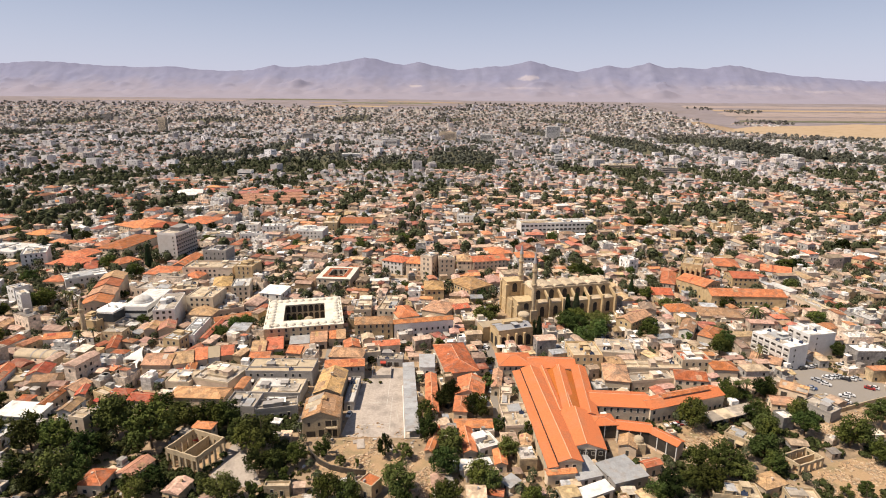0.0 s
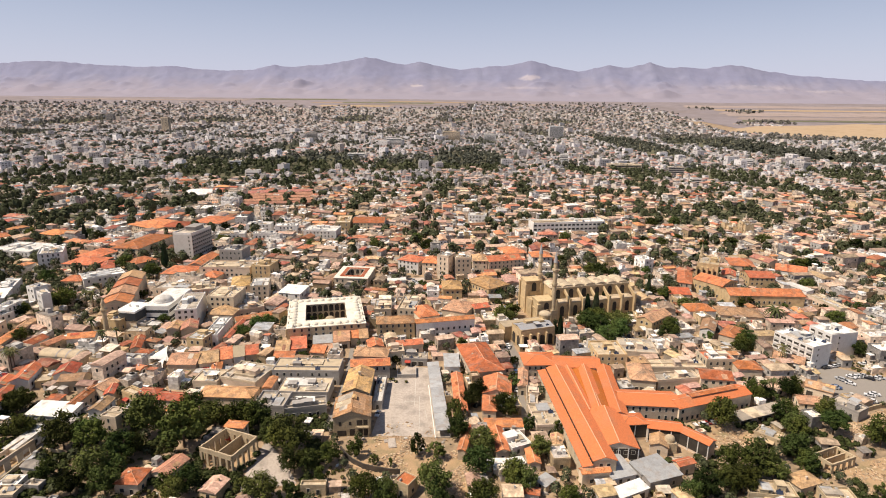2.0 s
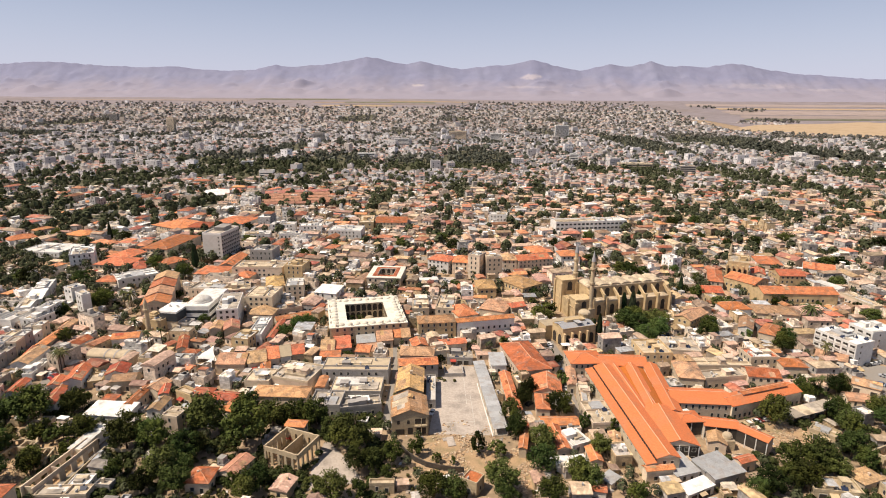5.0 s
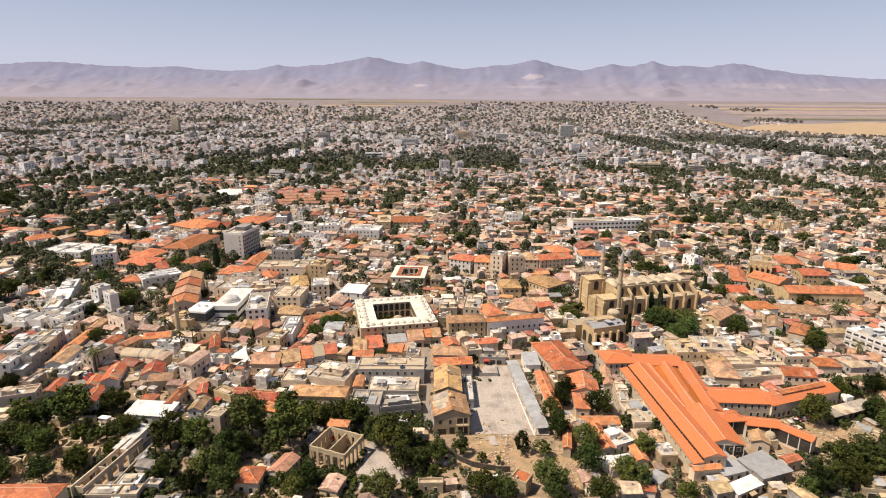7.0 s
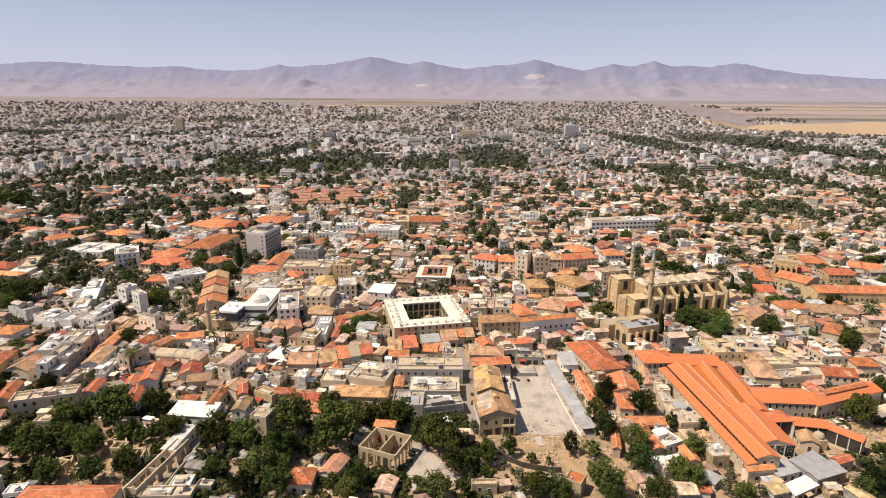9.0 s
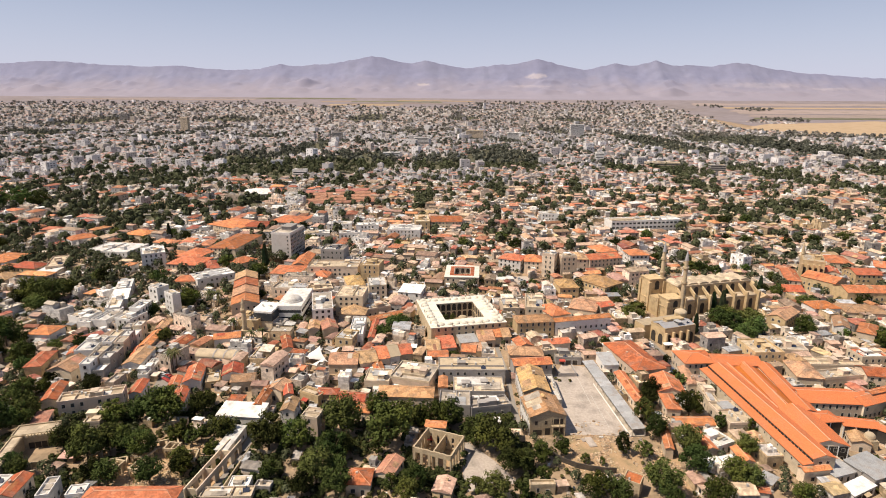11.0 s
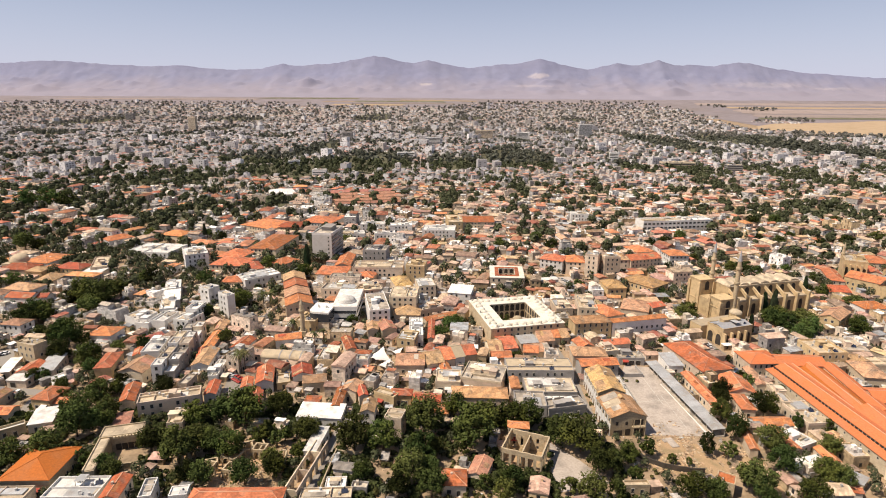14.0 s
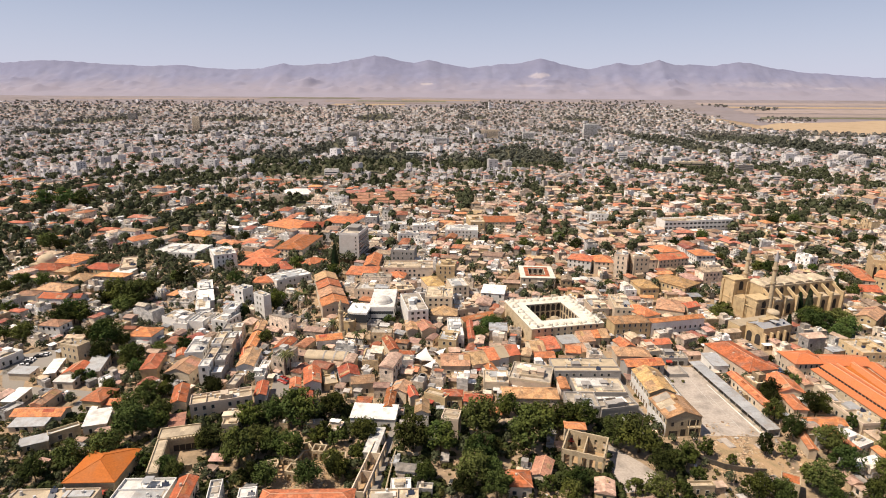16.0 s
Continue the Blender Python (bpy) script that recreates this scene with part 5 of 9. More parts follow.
def tower_block(x, y, w, d, rot, h, *_):
    ob = thing("office_tower", x, y, rot, "grey concrete office tower with a blank end wall", "tower block")
    take(x, y, w, d, rot)
    wm = WALL["concrete"]
    part("podium", Build().box(-w / 2 - 2, w / 2 + 2, -d / 2 - 2, d / 2 + 2, -2, 3.6).mesh("podium", SHUTTER), ob, None, "dark recessed podium")
    part("wall", Build().box(-w / 2, w / 2, -d / 2, d / 2, 3.6, h).mesh("wall", material("tower_panel", (0.62, 0.58, 0.53), dirt_amount=0.25, spread=0)), ob)
    part("roof", Build().box(-w / 2 + 0.3, w / 2 - 0.3, -d / 2 + 0.3, d / 2 - 0.3, h, h + 0.15).mesh("roof", ROOF["concrete"]), ob)
    q = Build()
    for x0, x1, y0, y1 in ((-w / 2, w / 2, -d / 2, -d / 2 + 0.3), (-w / 2, w / 2, d / 2 - 0.3, d / 2), (-w / 2, -w / 2 + 0.3, -d / 2, d / 2), (w / 2 - 0.3, w / 2, -d / 2, d / 2)):
        q.box(x0 - 0.05, x1 + 0.05, y0 - 0.05, y1 + 0.05, h - 0.6, h + 1.1)
    part("parapet", q.mesh("parapet", WALL["white"]), ob)
    part("plant_room", Build().box(-w * 0.25, w * 0.25, -d * 0.1, d * 0.35, h, h + 3).box(-w * 0.28, w * 0.28, -d * 0.12, d * 0.37, h + 3, h + 3.2).mesh("plant_room", wm), ob)
    pane = window_mesh("plain", 0.9, 1.2)
    n = int(d / 2.6)
    for s in range(6):
        z = 4.4 + s * (h - 4.6) / 6
        part("window", pane, ob, pose(w / 2 - 2.4, -d / 2, z + 0.3))
        for k in range(n):
            part("window", window_mesh("plain", 1.9, 1.5), ob, pose(w / 2, (k - (n - 1) / 2) * d / n, z + 0.3, 0, 0, 90))
        part("sill_band", Build().box(w / 2, w / 2 + 0.45, -d / 2 + 0.4, d / 2 - 0.4, z - 0.35, z - 0.05).mesh("sill_band", wm), ob)
    return ob


def ruin(x, y, w, d, rot, h, roof, rc, wc):
    """A roofless shell: broken walls with openings."""
    ob = thing("ruined_house", x, y, rot, "roofless ruined stone house with broken walls", "ruin")
    take(x, y, w, d, rot)
    rng = random.Random(int(x + y * 3))
    t = 0.5
    for turn, length, half in faces_of(w, d):
        # one sheet of cells, three rows high, with cells left out for the openings
        n = max(2, int(length / 2.6)) * 3
        tops = [h * rng.uniform(0.96, 1.0) for _ in range(n + 1)]
        v = []
        for k in range(n + 1):
            px = -length / 2 + length * k / n
            for z in (-1.5, 0.9, max(2.4, h * 0.72), max(2.6, tops[k])):
                v += [(px, -half, z), (px, -half + t, z)]
        f = []
        solid = {(k, r) for k in range(n) for r in range(3) if not (k % 3 and r < 2 and turn in (0, 90)) and not (k % 3 == 1 and r == 1)}
        for k, r in solid:
            a, c = 8 * k + 2 * r, 8 * (k + 1) + 2 * r
            f += [(a, c, c + 2, a + 2), (c + 1, a + 1, a + 3, c + 3)]
            for other, q in (((k - 1, r), (a + 1, a, a + 2, a + 3)), ((k + 1, r), (c, c + 1, c + 3, c + 2)), ((k, r + 1), (a + 2, c + 2, c + 3, a + 3)), ((k, r - 1), (a + 1, c + 1, c, a))):
                if other not in solid:
                    f.append(q)
        part("wall", mesh("wall", v, f, [WALL[wc]]), ob, pose(0, 0, 0, 0, 0, turn))
    part("inner_wall", Build().box(-0.2, 0.2, -d / 2 + t, d / 2 - t, -1, h * 0.85).mesh("inner_wall", WALL[wc]), ob)
    part("rubble", Build().box(-w / 2 + t, w / 2 - t, -d / 2 + t, d / 2 - t, -0.5, 0.15).mesh("rubble", DUST), ob)
    return ob


def arcade_shell(x, y, w, d, rot, h, roof, rc, wc):
    """A long white roofless arcade: two pierced walls and cross walls."""
    ob = thing("arcade_shell", x, y, rot, "long white roofless arcade with square openings", "ruin")
    take(x, y, w, d, rot)
    n = max(4, int(d / 4.2))
    for s in (-1, 1):
        a, c = (s * w / 2 - 0.2, s * w / 2 + 0.2)
        for k in range(n + 1):
            yk = -d / 2 + d * k / n
            part("pier", Build().box(a, c, yk - 1.15, yk + 1.15, -2, h - 1.6).mesh("pier", WALL["cream"]), ob)
        part("lintel_wall", Build().box(a, c, -d / 2 - 1.2, d / 2 + 1.2, h - 1.6, h).mesh("lintel_wall", WALL["cream"]), ob)
    for k in range(0, n + 1, 2):
        yk = -d / 2 + d * k / n
        part("cross_wall", Build().box(-w / 2 + 0.2, w / 2 - 0.2, yk - 0.15, yk + 0.15, -2, h * 0.9).mesh("cross_wall", WALL["cream"]), ob)
    part("floor", Build().box(-w / 2 + 0.2, w / 2 - 0.2, -d / 2, d / 2, -0.5, 0.12).mesh("floor", DUST), ob)
    return ob


def gothic_hall(x, y, w, d, rot, h, *_):
    ob = thing("gothic_church", x, y, rot, "buttressed yellow stone gothic church with a minaret", "church")
    d = min(d, 22)
    take(x, y, w, d, rot)
    block(ob, random.Random(2), w, d, h, "flat", "stone", "yellow")
    a = arch_mesh(1.8, h * 0.55, 0.2, DARK, WALL["yellow"])
    for k in range(4):
        px = (k - 1.5) * w / 4
        part("window", a, ob, pose(px, -d / 2, h * 0.2))
        part("buttress", Build().box(-0.5, 0.5, -1.5, 0, -2, h * 0.9).mesh("buttress", WALL["yellow"]), ob, pose(px - w / 8, -d / 2, 0))
    minaret(ob, pose(-w / 2 + 1, d / 2 - 3, 0), h * 1.6, 1.1, ROOF["stone"], 1)
    return ob


def domed_block(x, y, w, d, rot, h, roof, rc, wc):
    ob = thing("domed_building", x, y, rot, "white modern building with a broad shallow dome" if roof == "dome" else "old bath house with a large grey stone dome", "building")
    take(x, y, w, d, rot)
    rng = random.Random(3)
    block(ob, rng, w, d, h, "open", rc, wc)
    r = min(w, d) * (0.36 if roof == "dome" else 0.42)
    drum = part("drum", Build().tube(0, 0, h, h + 1.0, r * 1.05, r * 1.05, 24).mesh("drum", WALL[wc]), ob, pose(0, -d * 0.22 if roof == "dome" else 0, 0))
    m = Build().dome(0, 0, h + 1.0, r, r * (0.5 if roof == "dome" else 0.75), 28, 6).mesh("dome", ROOF[rc])
    for p in m.polygons:
        p.use_smooth = True
    part("dome", m, drum)
    if roof == "dome":
        for s in range(2):
            part("window_band", Build().box(-w / 2 + 0.4, w / 2 - 0.4, -d / 2 - 0.05, -d / 2 + 0.2, 2 + s * 4, 3.6 + s * 4).mesh("window_band", GLASS), ob)
            part("window_band", Build().box(w / 2 - 0.2, w / 2 + 0.05, -d / 2 + 0.4, d / 2 - 0.4, 2 + s * 4, 3.6 + s * 4).mesh("window_band", GLASS), ob)
    return ob


def glass_corner(x, y, w, d, rot, h, *_):
    ob = thing("shop_building", x, y, rot, "cream rounded corner building with black glass upper floors", "building")
    take(x, y, w, d, rot)
    n = 10

    def slab(z0, z1, grow, mat, name):
        r = w * 0.35
        line = [(-w / 2 - grow, d / 2 + grow), (-w / 2 - grow, -d / 2 + r)]
        line += [(-w / 2 - grow + (r + grow) * (1 - math.cos(1.5708 * k / n)), -d / 2 + r - (r + grow) * math.sin(1.5708 * k / n)) for k in range(1, n + 1)]
        line += [(w / 2 + grow, -d / 2 - grow), (w / 2 + grow, d / 2 + grow)]
        m = len(line)
        v = [(*q, z0) for q in line] + [(*q, z1) for q in line]
        return part(name, mesh(name, v, [(k, (k + 1) % m, m + (k + 1) % m, m + k) for k in range(m)] + [tuple(range(m, 2 * m))], [mat]), ob)

    slab(-2, h * 0.45, 0, WALL["cream"], "wall")
    slab(h * 0.45, h * 0.9, 0.3, GLASS, "glass_band")
    slab(h * 0.9, h, 0.1, ROOF["white"], "roof")
    for k in range(4):
        part("water_tank", TANK_MESH, ob, pose(random.Random(k).uniform(-0.3, 0.3) * w, random.Random(k + 9).uniform(-0.3, 0.3) * d, h))
    return ob


def long_white(x, y, w, d, rot, h, *_):
    ob = thing("school_block", x, y, rot, "long white modern block with rows of windows", "building")
    d = min(d, 16)
    take(x, y, w, d, rot)
    block(ob, random.Random(8), w, d, h, "flat", "white", "white")
    n = int(w / 4)
    for s in range(3):
        for k in range(n):
            part("window", window_mesh("plain", 2.6, 1.6), ob, pose((k - (n - 1) / 2) * w / n, -d / 2, 1.2 + s * h / 3.1))
    return ob


def stepped_gables(x, y, w, d, rot, h, roof, rc, wc):
    """Three joined halls whose tiled roofs step down towards the street."""
    ob = thing("long_hall", x, y, rot, "long stone hall with stepped weathered orange roofs", "building")
    take(x, y, w, d, rot)
    rng = random.Random(6)
    n = 4
    for k in range(n):
        yk = -d / 2 + d * (k + 0.5) / n
        base = pose(0, yk, 0)
        block(ob, rng, w - 0.4 - 0.5 * k, d / n - 0.1, h + 0.7 * k, "gabley", "tan" if k % 2 else "orange", wc, base, rise=2.4)
    windows_on(ob, rng, x, y, w, d, rot, h, 10)
    return ob


def apartment(x, y, w, d, rot, h):
    """A slab of flats with rows of balconies along its long face."""
    ob = thing("apartment_block", x, y, rot, "white slab of flats with shaded balconies and a grey blank end", "apartment block")
    take(x, y, w, d, rot)
    rng = random.Random(int(x))
    block(ob, rng, w, d, h, "flat", "white", "white")
    n, storeys = max(3, int(w / 3.4)), 4
    # dark sheet on the wall behind each balcony, painted as its shade
    hole = Build().box(-1.25, 1.25, -0.06, 0.1, 0, 1.7).mesh("balcony_opening", DARK)
    rail = Build().box(-1.35, 1.35, -0.5, 0.1, -0.15, 0.0).box(-1.35, 1.35, -0.5, -0.4, 0.0, 0.75).mesh("balcony", WALL["white"])
    for s in range(storeys):
        for k in range(n):
            m = pose((k - (n - 1) / 2) * w / n, -d / 2, 0.5 + s * h / storeys)
            part("balcony_opening", hole, ob, m)
            part("balcony", rail, ob, m)
        if d > 6:
            part("window", window_mesh("plain", 0.8, 1.0), ob, pose(w / 2, -d * 0.2, 1 + s * h / storeys, 0, 0, 90))
    return ob


def flats(x, y, w, d, rot, h, wc="white"):
    """A taller block of flats further off: dark window bands between floor slabs."""
    ob = thing("apartment_tower", x, y, rot, f"{WALL_WORDS[wc]} apartment tower among lower houses", "apartment block")
    take(x, y, w, d, rot)
    block(ob, random.Random(int(x)), w, d, h, "flat", "white" if wc == "white" else "cream", wc)
    band = Build().box(-w / 2 + 0.8, w / 2 - 0.8, -d / 2 - 0.06, -d / 2 + 0.2, 0, 1.5).mesh("window_band", GLASS)
    end = Build().box(-0.2, 0.06, -d / 2 + 1, d / 2 - 1, 0, 1.5).mesh("window_band", GLASS)
    for s in range(int(h / 3.2)):
        part("window_band", band, ob, pose(0, 0, 1 + 3.2 * s))
        part("window_band", end, ob, pose(w / 2, 0, 1 + 3.2 * s))
        part("window_band", end, ob, pose(-w / 2, 0, 1 + 3.2 * s, 0, 0, 180))
    return ob


def small_minaret(x, y, h, r):
    ob = thing("minaret_tower", x, y, 0, "slender pale stone minaret with one balcony", "minaret")
    take(x, y, 4, 4)
    minaret(ob, Matrix(), h, r, ROOF["stone"], 1)
    return ob


def shade_sail(x, y, w, d, rot, h):
    """A white tensile canopy with drawn-in edges and raised corners, on four slim posts."""
    ob = thing("shade_sail", x, y, rot, "white tensile shade sail over a shopping street", "canopy")
    take(x, y, w, d, rot)
    n, v, f = 10, [], []
    for j in range(n + 1):
        for i in range(n + 1):
            a, b = i / n * 2 - 1, j / n * 2 - 1
            px, py = a * (1 - 0.22 * (1 - b * b)) * w / 2, b * (1 - 0.22 * (1 - a * a)) * d / 2
            v.append((px, py, h + 1.8 * a * b))
    for j in range(n):
        for i in range(n):
            k = j * (n + 1) + i
            f.append((k, k + 1, k + n + 2, k + n + 1))
    part("canopy", mesh("canopy", v, f, [CANVAS]), ob)
    for a in (-1, 1):
        for b in (-1, 1):
            part("post", Build().tube(a * w / 2, b * d / 2, -0.3, h + 1.8 * a * b, 0.09, 0.07, 8).mesh("post", FRAME), ob)
    return ob


PARASOL = None


def parasol(x, y):
    global PARASOL
    if PARASOL is None:
        PARASOL = thing("parasol", x, y, 0, "white square market parasol on a thin pole", "parasol", "market parasols")
        part("canopy", Build().add([(-1.5, -1.5, 2.3), (1.5, -1.5, 2.3), (1.5, 1.5, 2.3), (-1.5, 1.5, 2.3), (0, 0, 3.0), (-1.5, -1.5, 2.1), (1.5, -1.5, 2.1), (1.5, 1.5, 2.1), (-1.5, 1.5, 2.1)],
                                   [(0, 1, 4), (1, 2, 4), (2, 3, 4), (3, 0, 4), (5, 6, 1, 0), (6, 7, 2, 1), (7, 8, 3, 2), (8, 5, 0, 3)]).mesh("canopy", CANVAS), PARASOL)
        part("pole", Build().tube(0, 0, 0, 2.9, 0.04, 0.04, 6).mesh("pole", FRAME), PARASOL)
        return PARASOL
    return copy_thing(PARASOL, pose(x, y, gz(x, y), 0, 0, (x * 37) % 60))


CARS = {}
PAINT = {"white": (0.7, 0.7, 0.7), "silver": (0.4, 0.41, 0.42), "red": (0.32, 0.03, 0.025), "black": (0.02, 0.02, 0.022), "blue": (0.05, 0.09, 0.2)}


def car(x, y, rot, colour="white"):
    if colour in CARS:
        return copy_thing(CARS[colour], pose(x, y, gz(x, y) + 0.06, 0, 0, rot))
    ob = thing("car", x, y, rot, f"parked {colour} saloon car", "car", "parked cars", "", gz(x, y) + 0.06)
    CARS[colour] = ob
    paint = material("car_paint_" + colour, PAINT[colour], rough=0.3, grain=0.05, dirt_amount=0.1, spread=0, bump=0)
    side = [(-2.15, 0.35), (2.15, 0.35), (2.15, 0.72), (1.95, 0.86), (1.05, 0.95), (-1.6, 0.97), (-2.1, 0.9)]
    v = [(px, s * 0.86, pz) for s in (-1, 1) for px, pz in side]
    n = len(side)
    part("body", mesh("body", v, [tuple(range(n)), tuple(range(2 * n - 1, n - 1, -1))] + [(k, n + k, n + (k + 1) % n, (k + 1) % n) for k in range(n)], [paint]), ob)
    b = Build()
    b.add([(1.0, -0.8, 0.94), (1.0, 0.8, 0.94), (-1.65, 0.8, 0.94), (-1.65, -0.8, 0.94), (0.35, -0.64, 1.42), (0.35, 0.64, 1.42), (-1.1, 0.64, 1.42), (-1.1, -0.64, 1.42)], [(0, 1, 5, 4), (1, 2, 6, 5), (2, 3, 7, 6), (3, 0, 4, 7)])
    part("glazing", b.mesh("glazing", GLASS), ob)
    part("top", Build().box(-1.12, 0.37, -0.65, 0.65, 1.41, 1.46).mesh("top", paint), ob)
    wheel = Build().tube(0, 0, -0.1, 0.1, 0.31, 0.31, 12).mesh("wheel", PANEL)
    for a in (-1.35, 1.35):
        for s in (-0.8, 0.8):
            part("wheel", wheel, ob, pose(a, s, 0.31, 90, 0, 0))
    return ob


def compound_wall(points, h, label, mat=None):
    """A thin wall along a line, of rough stone unless told otherwise."""
    ob = thing("compound_wall", points[0][0], points[0][1], 0, label, "wall")
    x0, y0 = points[0]
    v, f = [], []
    for k, (x, y) in enumerate(points):
        a, c = points[max(0, k - 1)], points[min(len(points) - 1, k + 1)]
        dx, dy = c[0] - a[0], c[1] - a[1]
        s = math.hypot(dx, dy)
        for side in (-0.2, 0.2):
            px, py = x - dy / s * side - x0, y + dx / s * side - y0
            v += [(px, py, -0.6), (px, py, h)]
        if k:
            o = 4 * (k - 1)
            f += [(o, o + 4, o + 5, o + 1), (o + 2, o + 3, o + 7, o + 6), (o + 1, o + 5, o + 7, o + 3)]
    part("wall", mesh("wall", v, f, [mat or WALL["stone"]]), ob)
    return ob




market(34.4, 203, 8.4, 69, 4.3, 7.5, "market", "market", "cream")
market(25.5, 247, 16, 14, 3.4, 6.5, "market", "market", "cream")
market(42.4, 245, 22, 12, -1.6, 6.5, "market", "market", "cream")
market(44.5, 221.3, 14, 40, 0, 5.2, "market", "deep", "cream")
market(38.4, 221, 3.6, 39, 2.5, 6.6, "market", "market", "cream")
market(44.2, 221, 5.4, 40, -3, 6.8, "market", "market", "cream")
market(52.5, 220.5, 6.5, 42, -5, 6.8, "market", "market", "cream")
market(44.5, 190, 14.5, 25, -2, 6.8, "market", "market", "cream")
market(54.3, 197, 10, 8, 6, 6.6, "market", "market", "cream", (0, 90))
market(65, 213, 24, 13, -3, 6.8, "market", "market", "cream")
market(91.9, 216, 37.8, 9.2, 20.5, 6.8, "market", "market", "cream")
market(93.4, 217, 24, 3.4, 20, 8.8, "market", "red", "cream")
market(66, 194.5, 13, 7, -10, 6, "market", "market", "cream", (0, 90))
market(75.8, 188, 12, 5.5, -50, 6, "market", "market", "cream", (0, 270))
market_lean(28.45, 202.6, 3.3, 70, 4.3, 5.7, 6.3, 7.5)
market_front(44.5, 190, 14.5, 25, -2, 6.8, (0, 90))
take(64, 187, 18, 12)  # the market court stays open
house(-198.3, 243.4, 20.5, 8.0, -6.0, 4, "barrel", "stone", "cream", 17)
house(-201.6, 262.6, 13.0, 8.0, 16.0, 4.9, "gable", "orange", "white", 14)
house(-221.2, 253.8, 7.4, 12.7, -10.0, 4.9, "gable", "red", "white", 11)
house(-224.6, 230.3, 4.5, 16.1, 5.5, 3.3, "flat", "white", "white", 10)
house(-200.6, 222.6, 7.4, 15.5, 14.0, 5.0, "gabley", "red", "white", 12)
house(-206.6, 217.0, 4.8, 9.0, 14.0, 4.0, "gabley", "red", "white", 8)
house(-185.6, 227.0, 8.9, 10.0, 17.0, 4.8, "gable", "red", "white", 11)
house(-193.3, 223.8, 6.2, 10.5, 18.0, 2.8, "flat", "cream", "yellow", 4)
house(-178.4, 220.2, 10.1, 7.9, 10.4, 4.9, "gable", "tan", "cream", 10)
house(-170.1, 195.6, 17.7, 9.3, -4.3, 4.1, "metal", "white", "white", 17)
house(-175.4, 203.3, 6.4, 6.0, -5.4, 4.1, "shed", "red", "cream", 7)
house(-165.1, 205.5, 4.3, 14.8, -0.7, 4.9, "gable", "red", "cream", 9)
house(-161.4, 214.3, 7.4, 9.0, -13.6, 4.9, "gable", "tan", "cream", 9)
house(-156.6, 210.7, 4.0, 8.7, 18.2, 4.9, "gable", "red", "cream", 6)
house(-151.7, 196.6, 5.6, 9.8, 0.5, 6.6, "gable", "tan", "white", 8)
house(-140.4, 186.7, 6.9, 7.0, -11.5, 9, "flat", "concrete", "cream", 8)
house(-140.1, 210.2, 9.1, 5.5, -3.2, 4.9, "hip", "red", "yellow", 8)
house(-146.1, 209.4, 10.3, 5.2, -27.7, 4.9, "flat", "cream", "yellow", 8)
house(-170.1, 256.4, 5.1, 16.1, 20.0, 4.9, "gable", "red", "cream", 10)
house(-161.4, 246.7, 7.6, 4.4, -7.0, 4.9, "hip", "red", "white", 6)
house(-141.3, 262.6, 9.4, 11.5, -9.6, 6.6, "flat", "white", "yellow", 13)
house(-138.1, 275.8, 7.6, 24.4, 4.0, 5.7, "flat", "white", "white", 19)
house(-138.5, 240.5, 13.4, 12.8, 1.5, 4.9, "gablex", "tan", "cream", 18)
house(-129.1, 243.4, 8.7, 14.8, 20.0, 4.9, "gablex", "tan", "cream", 14)
house(-122.8, 247.7, 5.7, 15.1, 20.2, 4.9, "gablex", "orange", "cream", 11)
house(-117.7, 249.8, 5.4, 13.8, 20.4, 4.9, "gablex", "stone", "white", 10)
house(-111.9, 252.0, 6.1, 12.3, 16.5, 4.9, "gablex", "orange", "cream", 10)
house(-122.2, 234.5, 4.7, 10.7, 16.6, 4.1, "gable", "orange", "cream", 8)
house(-120.8, 224.6, 11.2, 11.8, -2.4, 4.9, "flat", "cream", "cream", 15)
house(-105.0, 227.3, 18.3, 16.5, -15.1, 5.7, "flat", "concrete", "cream", 24)
house(-107.8, 211.5, 23.3, 9.4, -1.7, 4.9, "hip", "ochre", "cream", 22)
house(-129.3, 208.2, 11.6, 6.9, -6.8, 4.1, "gable", "red", "cream", 10)
house(-123.8, 199.7, 8.3, 6.6, -17.0, 4.1, "hip", "orange", "cream", 8)
ruin(-93.3, 174.6, 14.4, 13.0, -21.6, 7, "ruin", "stone", "stone")
house(-109.7, 165.3, 6.5, 10.7, -19.1, 3.3, "gable", "pink", "cream", 9)
house(-118.6, 158.3, 8.3, 8.4, -1.3, 4.1, "hip", "red", "cream", 9)
house(-158.6, 150.1, 16.4, 5.3, 3.4, 3.3, "flat", "cream", "cream", 11)
arcade_shell(-167.6, 162.3, 4.2, 25.0, -8.5, 5, "open", "white", "white")
house(-156.6, 155.6, 7.0, 6.0, 4, 3.0, "flat", "white", "white", 4)
compound_wall([(-161.5, 148.0), (-161.0, 158.0), (-160.4, 168.0), (-160.0, 174.0)], 3.2, "pale plastered garden wall along the lane")
compound_wall([(-160.0, 174.0), (-152.0, 173.0)], 2.4, "pale plastered garden wall along the lane")
house(-167.8, 177.5, 4.8, 15.1, -6.6, 4.1, "metal", "white", "white", 10)
house(-201.2, 209.2, 4.3, 10.0, 11.1, 3.3, "gable", "red", "cream", 7)
house(-237.7, 242.9, 3.5, 14.2, 18.5, 4.1, "gable", "red", "cream", 8)
house(-98.5, 258.8, 6.9, 14.0, 8.3, 4.1, "gablex", "tan", "cream", 12)
house(-92.4, 263.1, 8.1, 16.2, 14.6, 4.1, "gablex", "orange", "cream", 14)
house(-81.8, 270.3, 9.8, 16.6, 12.2, 4.1, "metal", "grey", "cream", 17)
